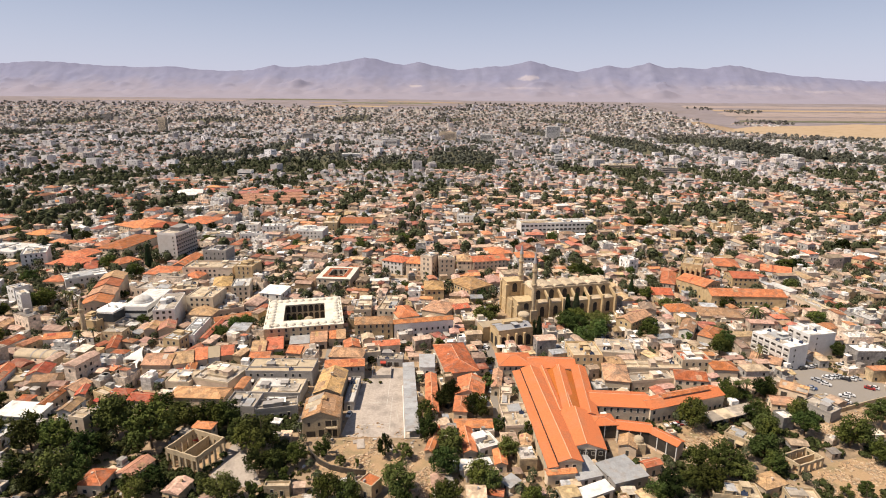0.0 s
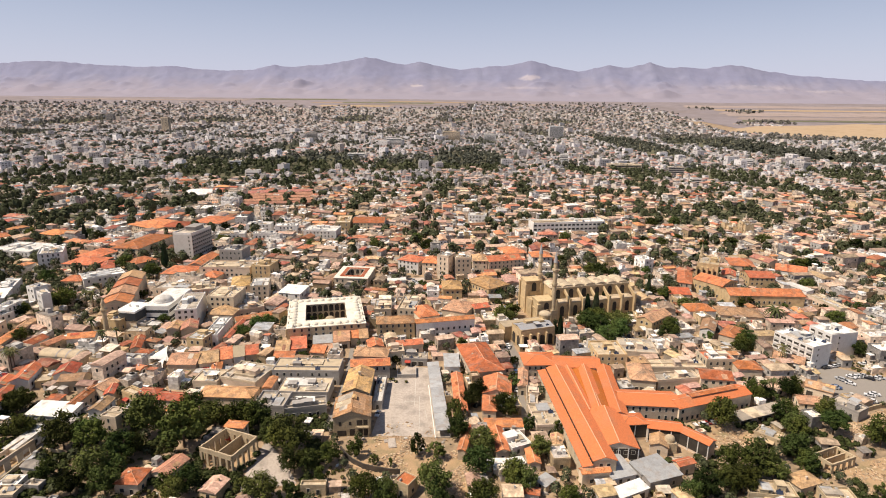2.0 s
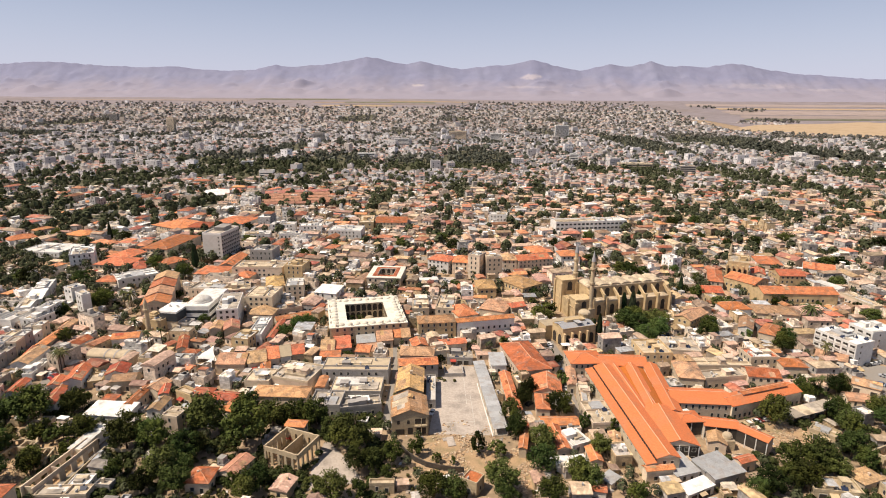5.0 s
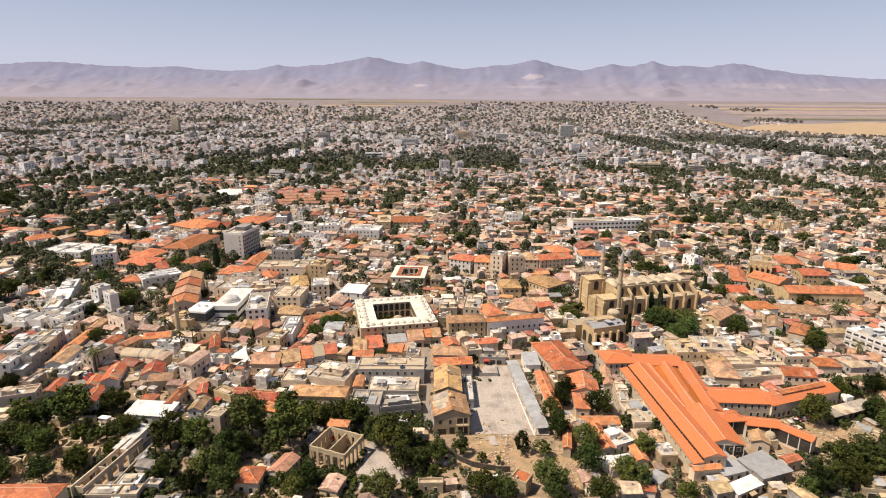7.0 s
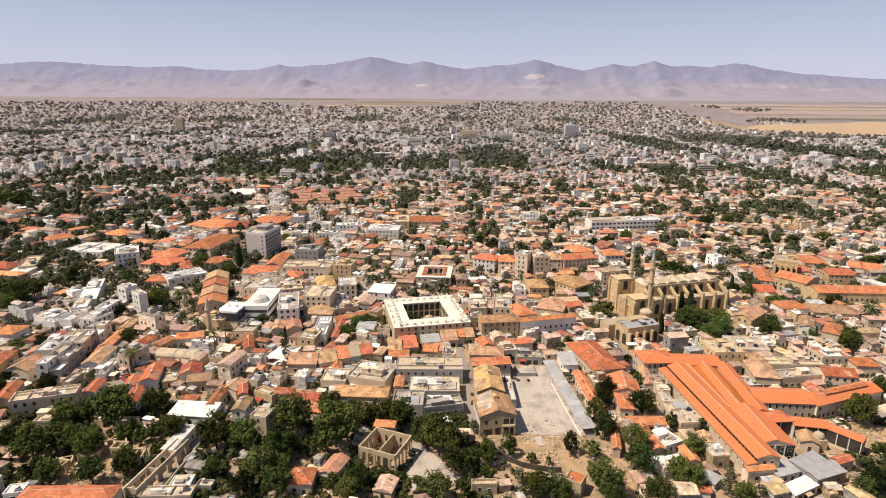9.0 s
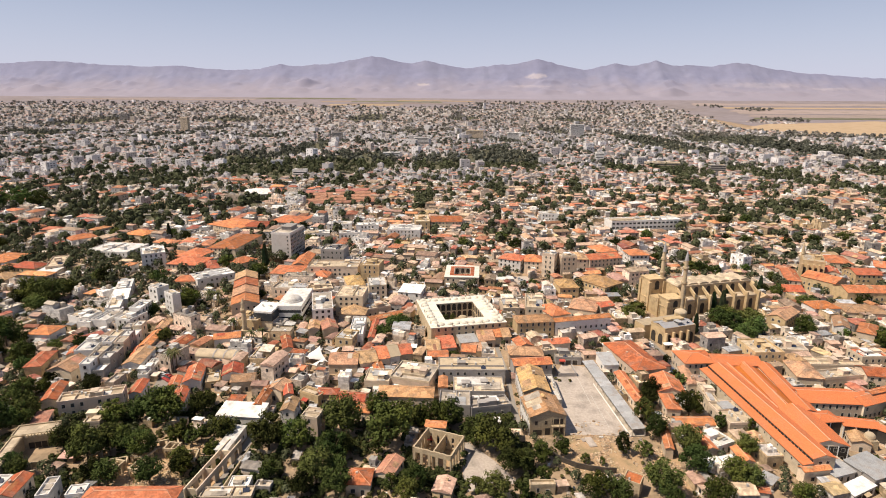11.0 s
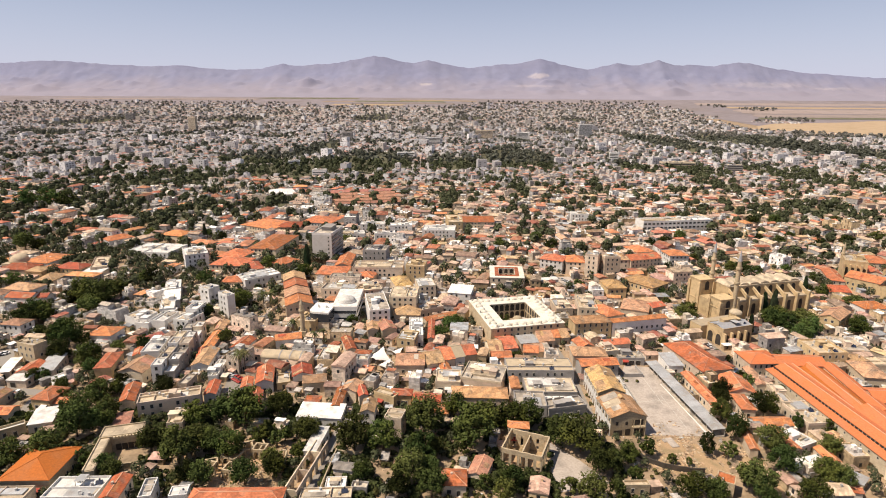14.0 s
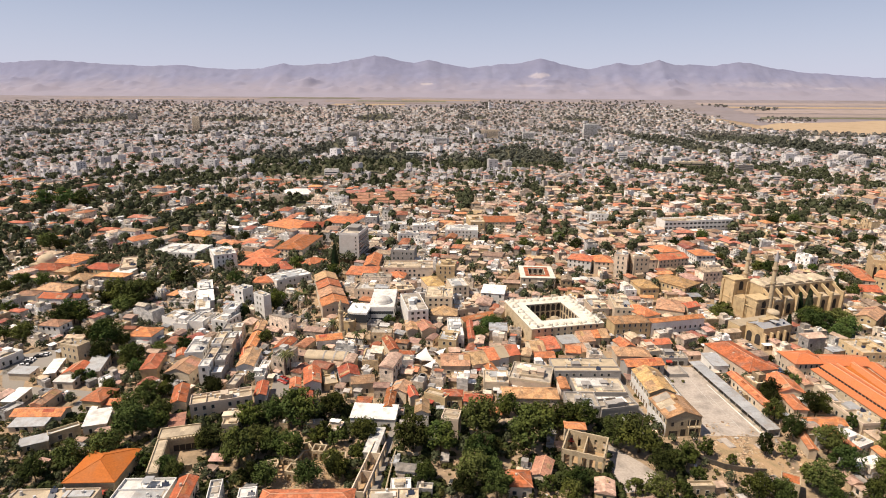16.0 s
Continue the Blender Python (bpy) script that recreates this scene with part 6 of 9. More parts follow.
house(-72.4, 272.4, 8.4, 14.9, 10.8, 4.1, "gablex", "tan", "cream", 14)
house(-66.2, 276.4, 4.1, 13.8, 7.4, 4.1, "gablex", "orange", "cream", 8)
house(-61.8, 276.3, 4.7, 13.2, 10.8, 4.1, "gablex", "tan", "cream", 9)
house(-95.7, 251.1, 10.1, 7.8, 3.6, 3.3, "gablex", "orange", "cream", 10)
house(-80.3, 257.9, 7.4, 9.5, -7.8, 3.3, "gablex", "orange", "cream", 9)
house(-75.6, 259.9, 7.7, 10.3, 20.3, 3.3, "gablex", "tan", "cream", 10)
house(-80.1, 234.2, 30.0, 13.0, 1.1, 6.6, "flat", "stone", "concrete", 24)
house(-77.5, 219.7, 21.8, 13.4, 0.5, 4.5, "flat", "cream", "concrete", 24)
house(-74.0, 205.4, 16.7, 8.1, 13.5, 4.1, "flat", "concrete", "concrete", 15)
house(-87.6, 206.4, 12.8, 12.2, -1.1, 4.9, "flat", "concrete", "concrete", 17)
hall_side(house(-54.6, 218.4, 11.5, 20.9, 1.9, 8, "gabley", "ochre", "stone", 0), 11.0, 20.4, 8, False)
hall_side(ruined_front(house(-53.5, 197.5, 14.4, 15.2, 6.7, 8, "gabley", "ochre", "stone", 0), 13.9, 14.7, 8), 13.9, 14.7, 8, True)
house(-52.6, 238.5, 18.0, 8.0, 7.6, 6.6, "gable", "orange", "concrete", 16)
house(-53.7, 250.9, 16.4, 10.5, -1.4, 5.7, "hip", "tan", "cream", 18)
house(-53.7, 262.3, 7.9, 9.7, 14.6, 4.9, "gable", "orange", "cream", 10)
house(-43.1, 256.8, 8.5, 9.2, 13.4, 4.9, "flat", "cream", "cream", 10)
house(-36.9, 264.9, 13.7, 7.2, 12.7, 4.9, "gable", "orange", "cream", 12)
house(-33.2, 252.5, 12.7, 7.7, -0.4, 3.3, "flat", "concrete", "concrete", 12)
house(-45.9, 220.2, 4.5, 22.5, 1.5, 3.3, "flat", "white", "concrete", 12)
yard_canopy(-21.1, 219.5, 5.2, 58.0, 6.2, 3.2)
yard_things()
house(-12.1, 219.0, 5.2, 32.3, 3.7, 4.1, "gable", "orange", "cream", 17)
house(-2.2, 250.5, 15.4, 31.5, 13.0, 5.0, "hip", "red", "cream", 24)
house(-15.4, 247.1, 7.4, 12.5, 3.3, 4.1, "metal", "grey", "white", 11)
house(4.4, 224.4, 12.8, 15.7, -6.8, 4.1, "gable", "orange", "cream", 20)
house(0.4, 210.2, 5.9, 12.6, -3.9, 4.1, "hip", "orange", "cream", 10)
house(5.0, 197.4, 14.9, 6.5, 2.8, 3.3, "gable", "orange", "white", 12)
house(2.5, 185.2, 5.1, 15.6, 6.8, 4.1, "gable", "orange", "cream", 10)
house(8.8, 185.9, 8.6, 9.4, 24.6, 3.3, "flat", "white", "white", 10)
house(-9.9, 185.6, 3.2, 16.8, -11.0, 4.1, "gable", "orange", "cream", 8)
house(1.9, 172.3, 5.0, 5.9, 2.5, 2.5, "metal", "white", "white", 6)
house(7.9, 174.4, 5.6, 3.8, 17.7, 2.5, "metal", "white", "cream", 5)
house(13.8, 176.6, 4.7, 8.8, 1.2, 3.3, "gable", "orange", "cream", 7)
house(16.7, 232.7, 4.5, 17.4, -7.3, 4.1, "gable", "tan", "cream", 10)
house(18.7, 216.6, 5.0, 15.6, -6.2, 4.1, "flat", "cream", "cream", 10)
house(21.9, 202.5, 11.1, 16.7, 5.9, 4.1, "flat", "cream", "cream", 19)
house(23.7, 186.3, 4.7, 8.7, -12.8, 3.3, "gable", "tan", "cream", 7)
house(11.2, 159.5, 5.5, 3.9, -11.0, 2.5, "gable", "red", "white", 5)
house(16.5, 164.7, 5.0, 5.5, -50.5, 2.5, "metal", "grey", "cream", 6)
house(-29.7, 160.1, 5.9, 5.9, -30.6, 4.9, "flat", "red", "stone", 6)
house(-59.5, 158.1, 8.6, 3, 2.8, 3.3, "flat", "cream", "stone", 6)
house(41.6, 171.8, 9.7, 11.3, 18.9, 3.3, "metal", "grey", "white", 13)
house(53.4, 172.6, 12.9, 6.4, 25.1, 4.1, "metal", "grey", "concrete", 10)
house(55.9, 167.9, 13.4, 5.7, 20.1, 4.1, "metal", "grey", "concrete", 10)
house(43.4, 160.7, 12.3, 4.9, 26.7, 3.3, "metal", "white", "white", 9)
house(66.2, 174.9, 7.1, 3.9, 20.4, 4.1, "gable", "orange", "cream", 6)
house(33.5, 167.8, 10.5, 3.5, 9.9, 4.9, "gable", "orange", "cream", 7)
house(59.6, 254.4, 14.6, 16.3, 3.2, 9, "flat", "cream", "yellow", 23)
house(77.7, 266.5, 17.7, 16.4, -6.4, 5.7, "flat", "concrete", "cream", 24)
house(70.8, 238.2, 11.2, 17.1, -8.8, 5.7, "hip", "tan", "cream", 19)
house(72.5, 250.5, 10.2, 7.6, 3.1, 5.7, "hip", "tan", "cream", 10)
house(85.6, 235.9, 20.8, 7.6, 9.6, 4.9, "flat", "concrete", "cream", 17)
house(90.4, 248.7, 26.8, 8.4, 0.1, 4.9, "flat", "cream", "cream", 22)
house(103.0, 236.1, 14.1, 10.4, -7.2, 6.6, "gable", "red", "cream", 16)
house(112.1, 255.1, 14.3, 10.8, 3.0, 6.6, "flat", "orange", "cream", 16)
house(123.6, 248.2, 11.4, 9.8, -3.8, 5.7, "hip", "red", "cream", 13)
house(134.9, 287.8, 8.3, 16.9, -40.1, 5.7, "hip", "orange", "cream", 15)
apartment(160.1, 267.6, 21.2, 12.6, -68.2, 12)
apartment(182.8, 279.2, 13.4, 16.3, -74.9, 12)
house(150.8, 260.6, 13.6, 9.6, -36.6, 4.1, "gable", "tan", "white", 14)
bay_shed(110.3, 211.2, 24.7, 5.6, 21.4, 3.3)
house(136.6, 221.8, 9.3, 8.2, -11.0, 3.3, "gable", "tan", "cream", 10)
house(148.6, 232.7, 11.0, 8.8, -37.6, 4.1, "gable", "tan", "cream", 12)
house(150.8, 217.1, 12.1, 8.6, -58.3, 4.1, "flat", "concrete", "concrete", 12)
compound_wall([(158.5, 218.2), (166.0, 221.4), (174.0, 224.8), (182.0, 228.0), (190.0, 231.2)], 1.9, "low rendered retaining wall along the car park")
house(106.4, 194.7, 9.3, 7.2, -46.7, 3.3, "flat", "cream", "stone", 9)
ruin(122.6, 181.8, 7.2, 12.6, -66.6, 4, "ruin", "red", "stone")
house(103.5, 168.3, 7.1, 10.2, -68.9, 3.3, "hip", "tan", "cream", 10)
house(89.4, 162.8, 15.4, 8.0, -7.7, 3.3, "flat", "cream", "stone", 14)
house(111.1, 162.1, 10.3, 7.1, -5.4, 2.5, "flat", "cream", "stone", 10)
tower_block(-213.7, 417.0, 15.0, 26.8, -7.3, 22)
house(-343.5, 413.6, 34.3, 25.8, -7.5, 6.6, "flat", "white", "white", 24)
house(-302.9, 387.7, 15.7, 23.1, 29.4, 12, "flat", "white", "white", 24)
house(-274.2, 382.5, 24.1, 21.3, -7.6, 6.6, "hip", "orange", "cream", 24)
house(-278.2, 402.6, 19.3, 24.3, -12.2, 6.6, "hip", "orange", "cream", 24)
house(-256.8, 376.6, 8.8, 20.1, 29.1, 5.7, "hip", "orange", "cream", 18)
house(-258.8, 429.2, 22.4, 46.1, -6.9, 9, "hip", "red", "cream", 24)
house(-246.8, 354.4, 24.7, 16.0, 41.2, 6.6, "flat", "white", "white", 24)
house(-261.1, 348.0, 13.2, 11.4, 4.7, 4.9, "hip", "orange", "cream", 16)
stepped_gables(-213.2, 322.4, 15.1, 53.7, 18.4, 8, "gable3", "orange", "cream")
glass_corner(-190.2, 289.9, 11.2, 14.5, -6.0, 10)
take(-188, 277, 18, 10)
domed_block(-178.9, 306.3, 13.8, 30.4, 1.4, 10, "dome", "white", "white")
house(-199.7, 366.9, 20.4, 19.7, -1.9, 6.6, "hip", "orange", "cream", 24)
house(-239.6, 388.7, 16.9, 13.1, 58.8, 5.7, "hip", "orange", "cream", 22)
house(-196.7, 394.4, 11.1, 30.7, 1.4, 5.7, "gable", "orange", "cream", 24)
house(-169.6, 373.2, 34.5, 17.8, 0.7, 9, "flat", "cream", "cream", 24)
house(-143.3, 369.2, 13.1, 15.1, -6.1, 12, "flat", "cream", "yellow", 20)
house(-174.4, 397.3, 17.3, 14.5, -4.6, 14, "flat", "concrete", "concrete", 24)
house(-188.4, 333.1, 21.8, 13.8, -6.1, 6.6, "flat", "concrete", "cream", 24)
house(-172.4, 335.2, 16.6, 15.8, 18.6, 6.6, "flat", "cream", "cream", 24)
house(-176.2, 360.9, 11.7, 12.6, -6.8, 5.7, "hip", "orange", "cream", 16)
house(-151.8, 346.3, 11.3, 20.4, 17.8, 6.6, "hip", "ochre", "cream", 23)
house(-136.2, 338.2, 11.3, 17.3, 11.6, 9, "flat", "white", "cream", 20)
house(-147.0, 311.4, 16.0, 18.7, -2.1, 12, "flat", "cream", "cream", 24)
house(-160.9, 295.3, 11.4, 27.8, 13.6, 12, "flat", "concrete", "white", 24)
house(-144.1, 302.4, 15.1, 18.1, -2.0, 4.9, "hip", "tan", "cream", 24)
house(-133.2, 307.2, 16.7, 8.5, 28.5, 4.9, "flat", "concrete", "cream", 15)
house(-125.7, 295.6, 21.2, 6.6, 30.9, 4.1, "gable", "orange", "cream", 15)
house(-130.2, 279.0, 3.5, 27.8, 1.0, 4.1, "gable", "orange", "cream", 12)
house(-154.1, 278.4, 8.2, 15.4, 20.0, 5.7, "gable", "pink", "cream", 14)
house(-161.2, 277.1, 6.0, 13.3, 9.3, 5.7, "gable", "tan", "cream", 10)
house(-196.5, 284.7, 11.6, 12.0, -10.9, 5.7, "flat", "cream", "yellow", 15)
house(-246.6, 299.7, 10.5, 5.0, -39.4, 13, "flat", "white", "white", 8)
house(-264.0, 318.2, 7.9, 8.5, -25.6, 10, "flat", "white", "white", 9)
house(-288.5, 318.6, 8.1, 53.0, 22.2, 4.9, "flat", "white", "white", 24)
house(-392.9, 447.1, 19.8, 14.9, 50.3, 5.7, "hip", "orange", "white", 24)
house(-351.2, 463.6, 23.5, 17.8, -16.2, 5.7, "hip", "orange", "cream", 24)
house(-285.2, 500.5, 37.9, 32.6, -28.5, 6.6, "hip", "orange", "cream", 24)
house(-266.2, 497.9, 22.9, 22.6, 5.8, 6.6, "hip", "red", "cream", 24)
house(-241.3, 522.2, 30.0, 31.5, -12.3, 6.6, "hip", "orange", "white", 24)
caravanserai(-84.9, 292.5, 40.0, 42.5, 13.6, 9, "white", "stone", 22, "large stone caravanserai with white roofs round a courtyard")
caravanserai(-82.0, 369.7, 22.5, 27, -3.1, 7, "white", "cream", 11, "small caravanserai with white and red roofs round a courtyard", True)
house(-45.6, 283.2, 20.3, 10.7, 8.0, 9, "hip", "ochre", "yellow", 22)
house(-19.5, 286.4, 32.7, 6.0, 14.5, 9, "gable", "orange", "white", 20)
house(-31.5, 305.4, 12.1, 18.2, 24.8, 5.7, "hip", "orange", "cream", 22)
house(-40.3, 315.7, 11.0, 23.8, -6.0, 6.6, "flat", "cream", "cream", 24)
house(-55.6, 310.8, 10.1, 15.8, 4.4, 6.6, "flat", "cream", "cream", 17)
house(-15.9, 346.8, 12.6, 16.6, 4.1, 7.5, "hip", "ochre", "yellow", 24)
house(7.2, 354.9, 24.0, 18.6, -51.9, 7.5, "hip", "ochre", "yellow", 24)
house(-11.2, 314.6, 15.5, 17.9, -22.1, 5.7, "hip", "tan", "cream", 24)
house(0.5, 316.4, 10.2, 8.1, 24.1, 5.7, "gable", "orange", "cream", 10)
house(-20.1, 384.1, 9.3, 12.1, -24.7, 17, "flat", "cream", "cream", 20)
house(-8.5, 382.3, 11.5, 9.4, 5.0, 16, "flat", "cream", "cream", 20)
house(-44.8, 399.7, 17.0, 14.8, -24.3, 9, "hip", "orange", "white", 24)
house(-30.1, 397.1, 13.5, 16.5, -6.7, 9, "hip", "orange", "cream", 22)
house(21.2, 407.1, 26.2, 13.9, 17.3, 9, "gable", "orange", "cream", 24)
house(4.3, 406.1, 11.0, 17.4, 0.9, 9, "hip", "tan", "cream", 19)
house(30.6, 441.4, 15.9, 19.2, 16.5, 5.7, "hip", "orange", "cream", 24)
house(51.0, 419.2, 15.1, 15.3, 5.0, 9, "hip", "orange", "white", 23)
house(-55.2, 367.0, 16.5, 4.7, 12.6, 3.3, "metal", "white", "white", 10)
house(-113.7, 332.6, 14.5, 13.6, -11.3, 6.6, "metal", "white", "white", 20)
house(-117.3, 517.7, 13.5, 34.1, 5.6, 11, "flat", "cream", "yellow", 24)
house(-94.9, 527.2, 29.5, 28.2, 2.6, 9, "gable", "red", "cream", 24)
house(-130.5, 485.8, 28.9, 20.3, -2.3, 9, "flat", "white", "white", 24)
bedesten(27.4, 280.0, 19.5, 10.8, 20.0, 9.5)
house(180.1, 344.7, 46.3, 15.2, -1.0, 9, "gable", "orange", "yellow", 24)
house(160.7, 367.1, 19.0, 21.0, 35.2, 9, "gabley", "orange", "yellow", 24)
house(196.5, 382.3, 17.6, 15.9, -3.4, 9, "gable", "orange", "yellow", 24)
house(203.0, 420.4, 17.3, 22.4, -14.1, 6.6, "hip", "orange", "cream", 24)
house(235.4, 409.5, 20.2, 19.7, -29.4, 5.7, "gable", "orange", "white", 24)
house(228.6, 433.7, 19.0, 11.1, -71.8, 5.7, "gable", "pink", "cream", 21)
house(181.5, 392.0, 9.1, 15.7, -23.9, 6.6, "gable", "orange", "cream", 15)
gothic_hall(164.9, 388.6, 13.3, 44.4, -27.0, 16)
house(99.4, 305.3, 10.1, 21.0, -48.6, 6.6, "gable", "tan", "yellow", 21)
house(131.6, 322.8, 16.1, 12.7, 3.7, 5.7, "hip", "red", "white", 21)
house(153.7, 319.6, 24.1, 15.3, -8.5, 4.9, "hip", "tan", "cream", 24)
house(220.8, 341.5, 26.7, 7.2, -81.8, 4.9, "flat", "cream", "cream", 20)
house(217.9, 369.3, 18.6, 6.4, -71.5, 4.9, "metal", "white", "white", 13)
house(145.3, 379.4, 9.6, 29.7, -21.6, 6.6, "hip", "orange", "cream", 24)
house(131.2, 354.7, 13.7, 13.5, -4.6, 4.9, "gable", "red", "cream", 19)
house(127.4, 298.3, 7.6, 18.0, -28.7, 4.9, "gable", "tan", "white", 15)
long_white(92.0, 530.8, 69.9, 29.0, 9.5, 12)
house(62.2, 188.6, 6.7, 9.6, -17.9, 3.7, "gable", "tan", "cream", 9)
domed_block(65.8, 187.6, 4.2, 4.5, -1.2, 4, "dome2", "stone", "stone")
house(-94.7, 185.5, 7.8, 4.7, -5.2, 6.6, "hip", "orange", "cream", 7)
house(-409.8, 387.5, 21.7, 23.9, -9.5, 5.7, "hip", "orange", "white", 24)
domed_block(-423.7, 378.8, 14.2, 16.1, -8.7, 6, "dome2", "stone", "stone")
house(-416.1, 369.0, 22.8, 14.1, -4.4, 4.9, "hip", "red", "cream", 24)
house(-376.7, 365.9, 19.7, 12.8, -9.7, 6.6, "hip", "red", "yellow", 24)
house(-397.6, 360.9, 12.0, 10.5, -5.0, 5.7, "hip", "tan", "yellow", 14)
house(-390.9, 314.8, 12.4, 8.7, 7.1, 5.7, "hip", "tan", "white", 12)
house(-382.0, 326.2, 19.7, 13.2, -9.8, 5.7, "hip", "tan", "white", 24)
house(-371.7, 311.6, 16.4, 9.7, -5.9, 5.7, "gable", "red", "white", 17)
house(-362.4, 313.5, 9.1, 7.6, 8.8, 4.9, "gable", "red", "white", 9)
house(-344.4, 269.8, 12.2, 9.0, -7.6, 6.6, "hip", "tan", "white", 13)
house(-378.4, 344.4, 13.3, 15.8, 1.8, 5.7, "hip", "tan", "cream", 21)
house(-294.8, 264.0, 12.6, 11.8, -2.8, 4.9, "hip", "orange", "white", 16)
house(-360.2, 361.1, 14.7, 9.3, -7.5, 4.9, "metal", "white", "cream", 15)
house(-364.2, 375.8, 10.4, 29.5, 25.5, 6.6, "flat", "cream", "cream", 24)
house(-247.0, 223.1, 4.8, 7.3, 8.1, 9.3, "flat", "white", "white", 6)
house(-242.0, 223.8, 4.8, 7.3, 8.1, 5.8, "flat", "white", "concrete", 6)
house(-248.0, 230.3, 4.8, 7.3, 8.1, 8.7, "flat", "concrete", "cream", 6)
house(-243.1, 231.0, 4.8, 7.3, 8.1, 7.9, "flat", "white", "concrete", 6)
house(-249.0, 237.5, 4.8, 7.3, 8.1, 8.2, "flat", "cream", "concrete", 6)
house(-244.1, 238.2, 4.8, 7.3, 8.1, 7.1, "flat", "concrete", "concrete", 6)
house(-250.1, 244.8, 4.8, 7.3, 8.1, 9.2, "flat", "concrete", "white", 6)
house(-245.1, 245.5, 4.8, 7.3, 8.1, 9.0, "flat", "concrete", "cream", 6)
house(-251.1, 252.0, 4.8, 7.3, 8.1, 9.2, "flat", "cream", "cream", 6)
house(-246.2, 252.7, 4.8, 7.3, 8.1, 9.1, "flat", "white", "concrete", 6)
house(-252.1, 259.2, 4.8, 7.3, 8.1, 6.2, "flat", "white", "white", 6)
house(-247.2, 259.9, 4.8, 7.3, 8.1, 6.2, "flat", "white", "white", 6)
house(-253.2, 266.4, 4.8, 7.3, 8.1, 7.5, "flat", "concrete", "concrete", 6)
house(-248.2, 267.1, 4.8, 7.3, 8.1, 8.2, "flat", "white", "cream", 6)
house(-260.0, 245.7, 8.6, 17.0, 9.2, 6.6, "flat", "white", "white", 16)
house(-287.3, 283.9, 11.7, 12.2, -27.9, 5.7, "flat", "concrete", "white", 15)
house(-281.8, 277.6, 8.1, 7.0, -7.0, 4.9, "flat", "white", "white", 8)
house(-273.9, 281.8, 9.4, 13.9, -6.0, 5.7, "flat", "white", "white", 14)
house(-278.1, 295.9, 8.0, 5.1, -8.4, 4.1, "metal", "white", "white", 7)
house(-260.4, 281.3, 10.0, 12.9, -13.9, 6.6, "flat", "white", "white", 14)
house(-285.6, 315.6, 9.0, 18.0, 23.6, 5.2, "metal", "white", "white", 14)
house(-293.2, 334.2, 8.4, 18.0, 23.6, 5.7, "flat", "white", "white", 14)
house(-259.7, 289.6, 7.0, 11.5, -0.6, 9, "flat", "white", "white", 10)
house(-313.5, 238.4, 11.6, 6.8, -20.5, 10, "flat", "concrete", "stone", 10)
house(-347.2, 237.7, 12.7, 8.3, 71.3, 4.1, "flat", "white", "white", 12)
house(-299.6, 230.4, 7.4, 16.4, 13.5, 4.1, "metal", "grey", "cream", 14)
house(-305.3, 225.7, 8.5, 10.5, 3.1, 4.1, "gable", "red", "cream", 11)
house(-317.5, 228.7, 5.0, 14.2, 16.3, 3.3, "metal", "white", "cream", 9)
house(-328.3, 224.4, 10.4, 6.1, -3.7, 3.3, "metal", "grey", "cream", 9)
house(-274.1, 231.2, 7.3, 16.3, 11.9, 5.7, "hip", "orange", "yellow", 13)
house(-258.0, 226.5, 11.7, 13.0, -5.8, 5.7, "gable", "tan", "cream", 16)
house(-267.0, 243.3, 4.9, 8.6, 20.9, 4.1, "gable", "red", "cream", 7)
house(-233.6, 238.7, 8.0, 17.9, 6.0, 4.6, "gabley", "tan", "white", 12)
house(-238.2, 258.6, 5.7, 19.0, 5.4, 4.2, "gabley", "orange", "cream", 10)
house(-240.5, 275.6, 5.2, 13.0, 8.0, 4.4, "gabley", "tan", "cream", 8)
house(-316.2, 203.8, 5.6, 10.5, -0.8, 3.3, "metal", "white", "cream", 8)
house(-298.2, 192.3, 19.4, 6.9, 2.1, 3.3, "gable", "orange", "cream", 15)
house(-302.3, 201.0, 5.5, 11.2, -2.9, 4.1, "gable", "tan", "cream", 9)
house(-298.2, 186.1, 13.1, 5.6, 4.9, 2.5, "metal", "grey", "cream", 10)
house(-281.4, 203.0, 8.8, 10.8, -7.9, 4.9, "hip", "orange", "yellow", 11)
house(-274.7, 200.8, 6.7, 5.7, -7.0, 3.3, "gable", "orange", "cream", 7)
house(-281.7, 180.7, 10.4, 3.7, 40.4, 3.3, "flat", "white", "stone", 7)
house(-273.3, 187.8, 8.4, 10.6, 17.9, 4.1, "metal", "white", "cream", 11)
house(-287.9, 174.0, 8.8, 5.1, 29.5, 3.3, "metal", "grey", "stone", 7)
house(-253.6, 158.2, 16.1, 17.5, 2.7, 5.7, "hip", "deep", "stone", 24)
house(-250.1, 205.0, 6.0, 15.3, 17.8, 4.9, "gable", "red", "cream", 11)
house(-231.4, 200.4, 23.1, 8.2, 19.2, 6.6, "flat", "cream", "cream", 19)
house(-223.2, 190.0, 6.2, 11.4, 7.4, 4.1, "flat", "cream", "cream", 9)
courtyard_ruin(-235.0, 168.6, 13.5, 25.0, 16.0, 6)
house(-243.6, 188.1, 5.7, 9.5, 19.5, 3.3, "metal", "pink", "cream", 8)
house(-260.6, 144.5, 25.6, 6.0, 2.7, 4.9, "flat", "cream", "cream", 16)
house(-234.4, 146.8, 16.4, 10.1, 2.5, 5.7, "flat", "white", "white", 17)
house(-221.2, 145.0, 5.8, 11.0, 7.1, 8, "gabley", "red", "cream", 9)
house(-213.3, 148.2, 4.2, 9.3, 13.1, 4.9, "flat", "white", "white", 7)
house(-219.4, 211.9, 5.0, 12.0, 10.9, 4.1, "gable", "red", "white", 9)
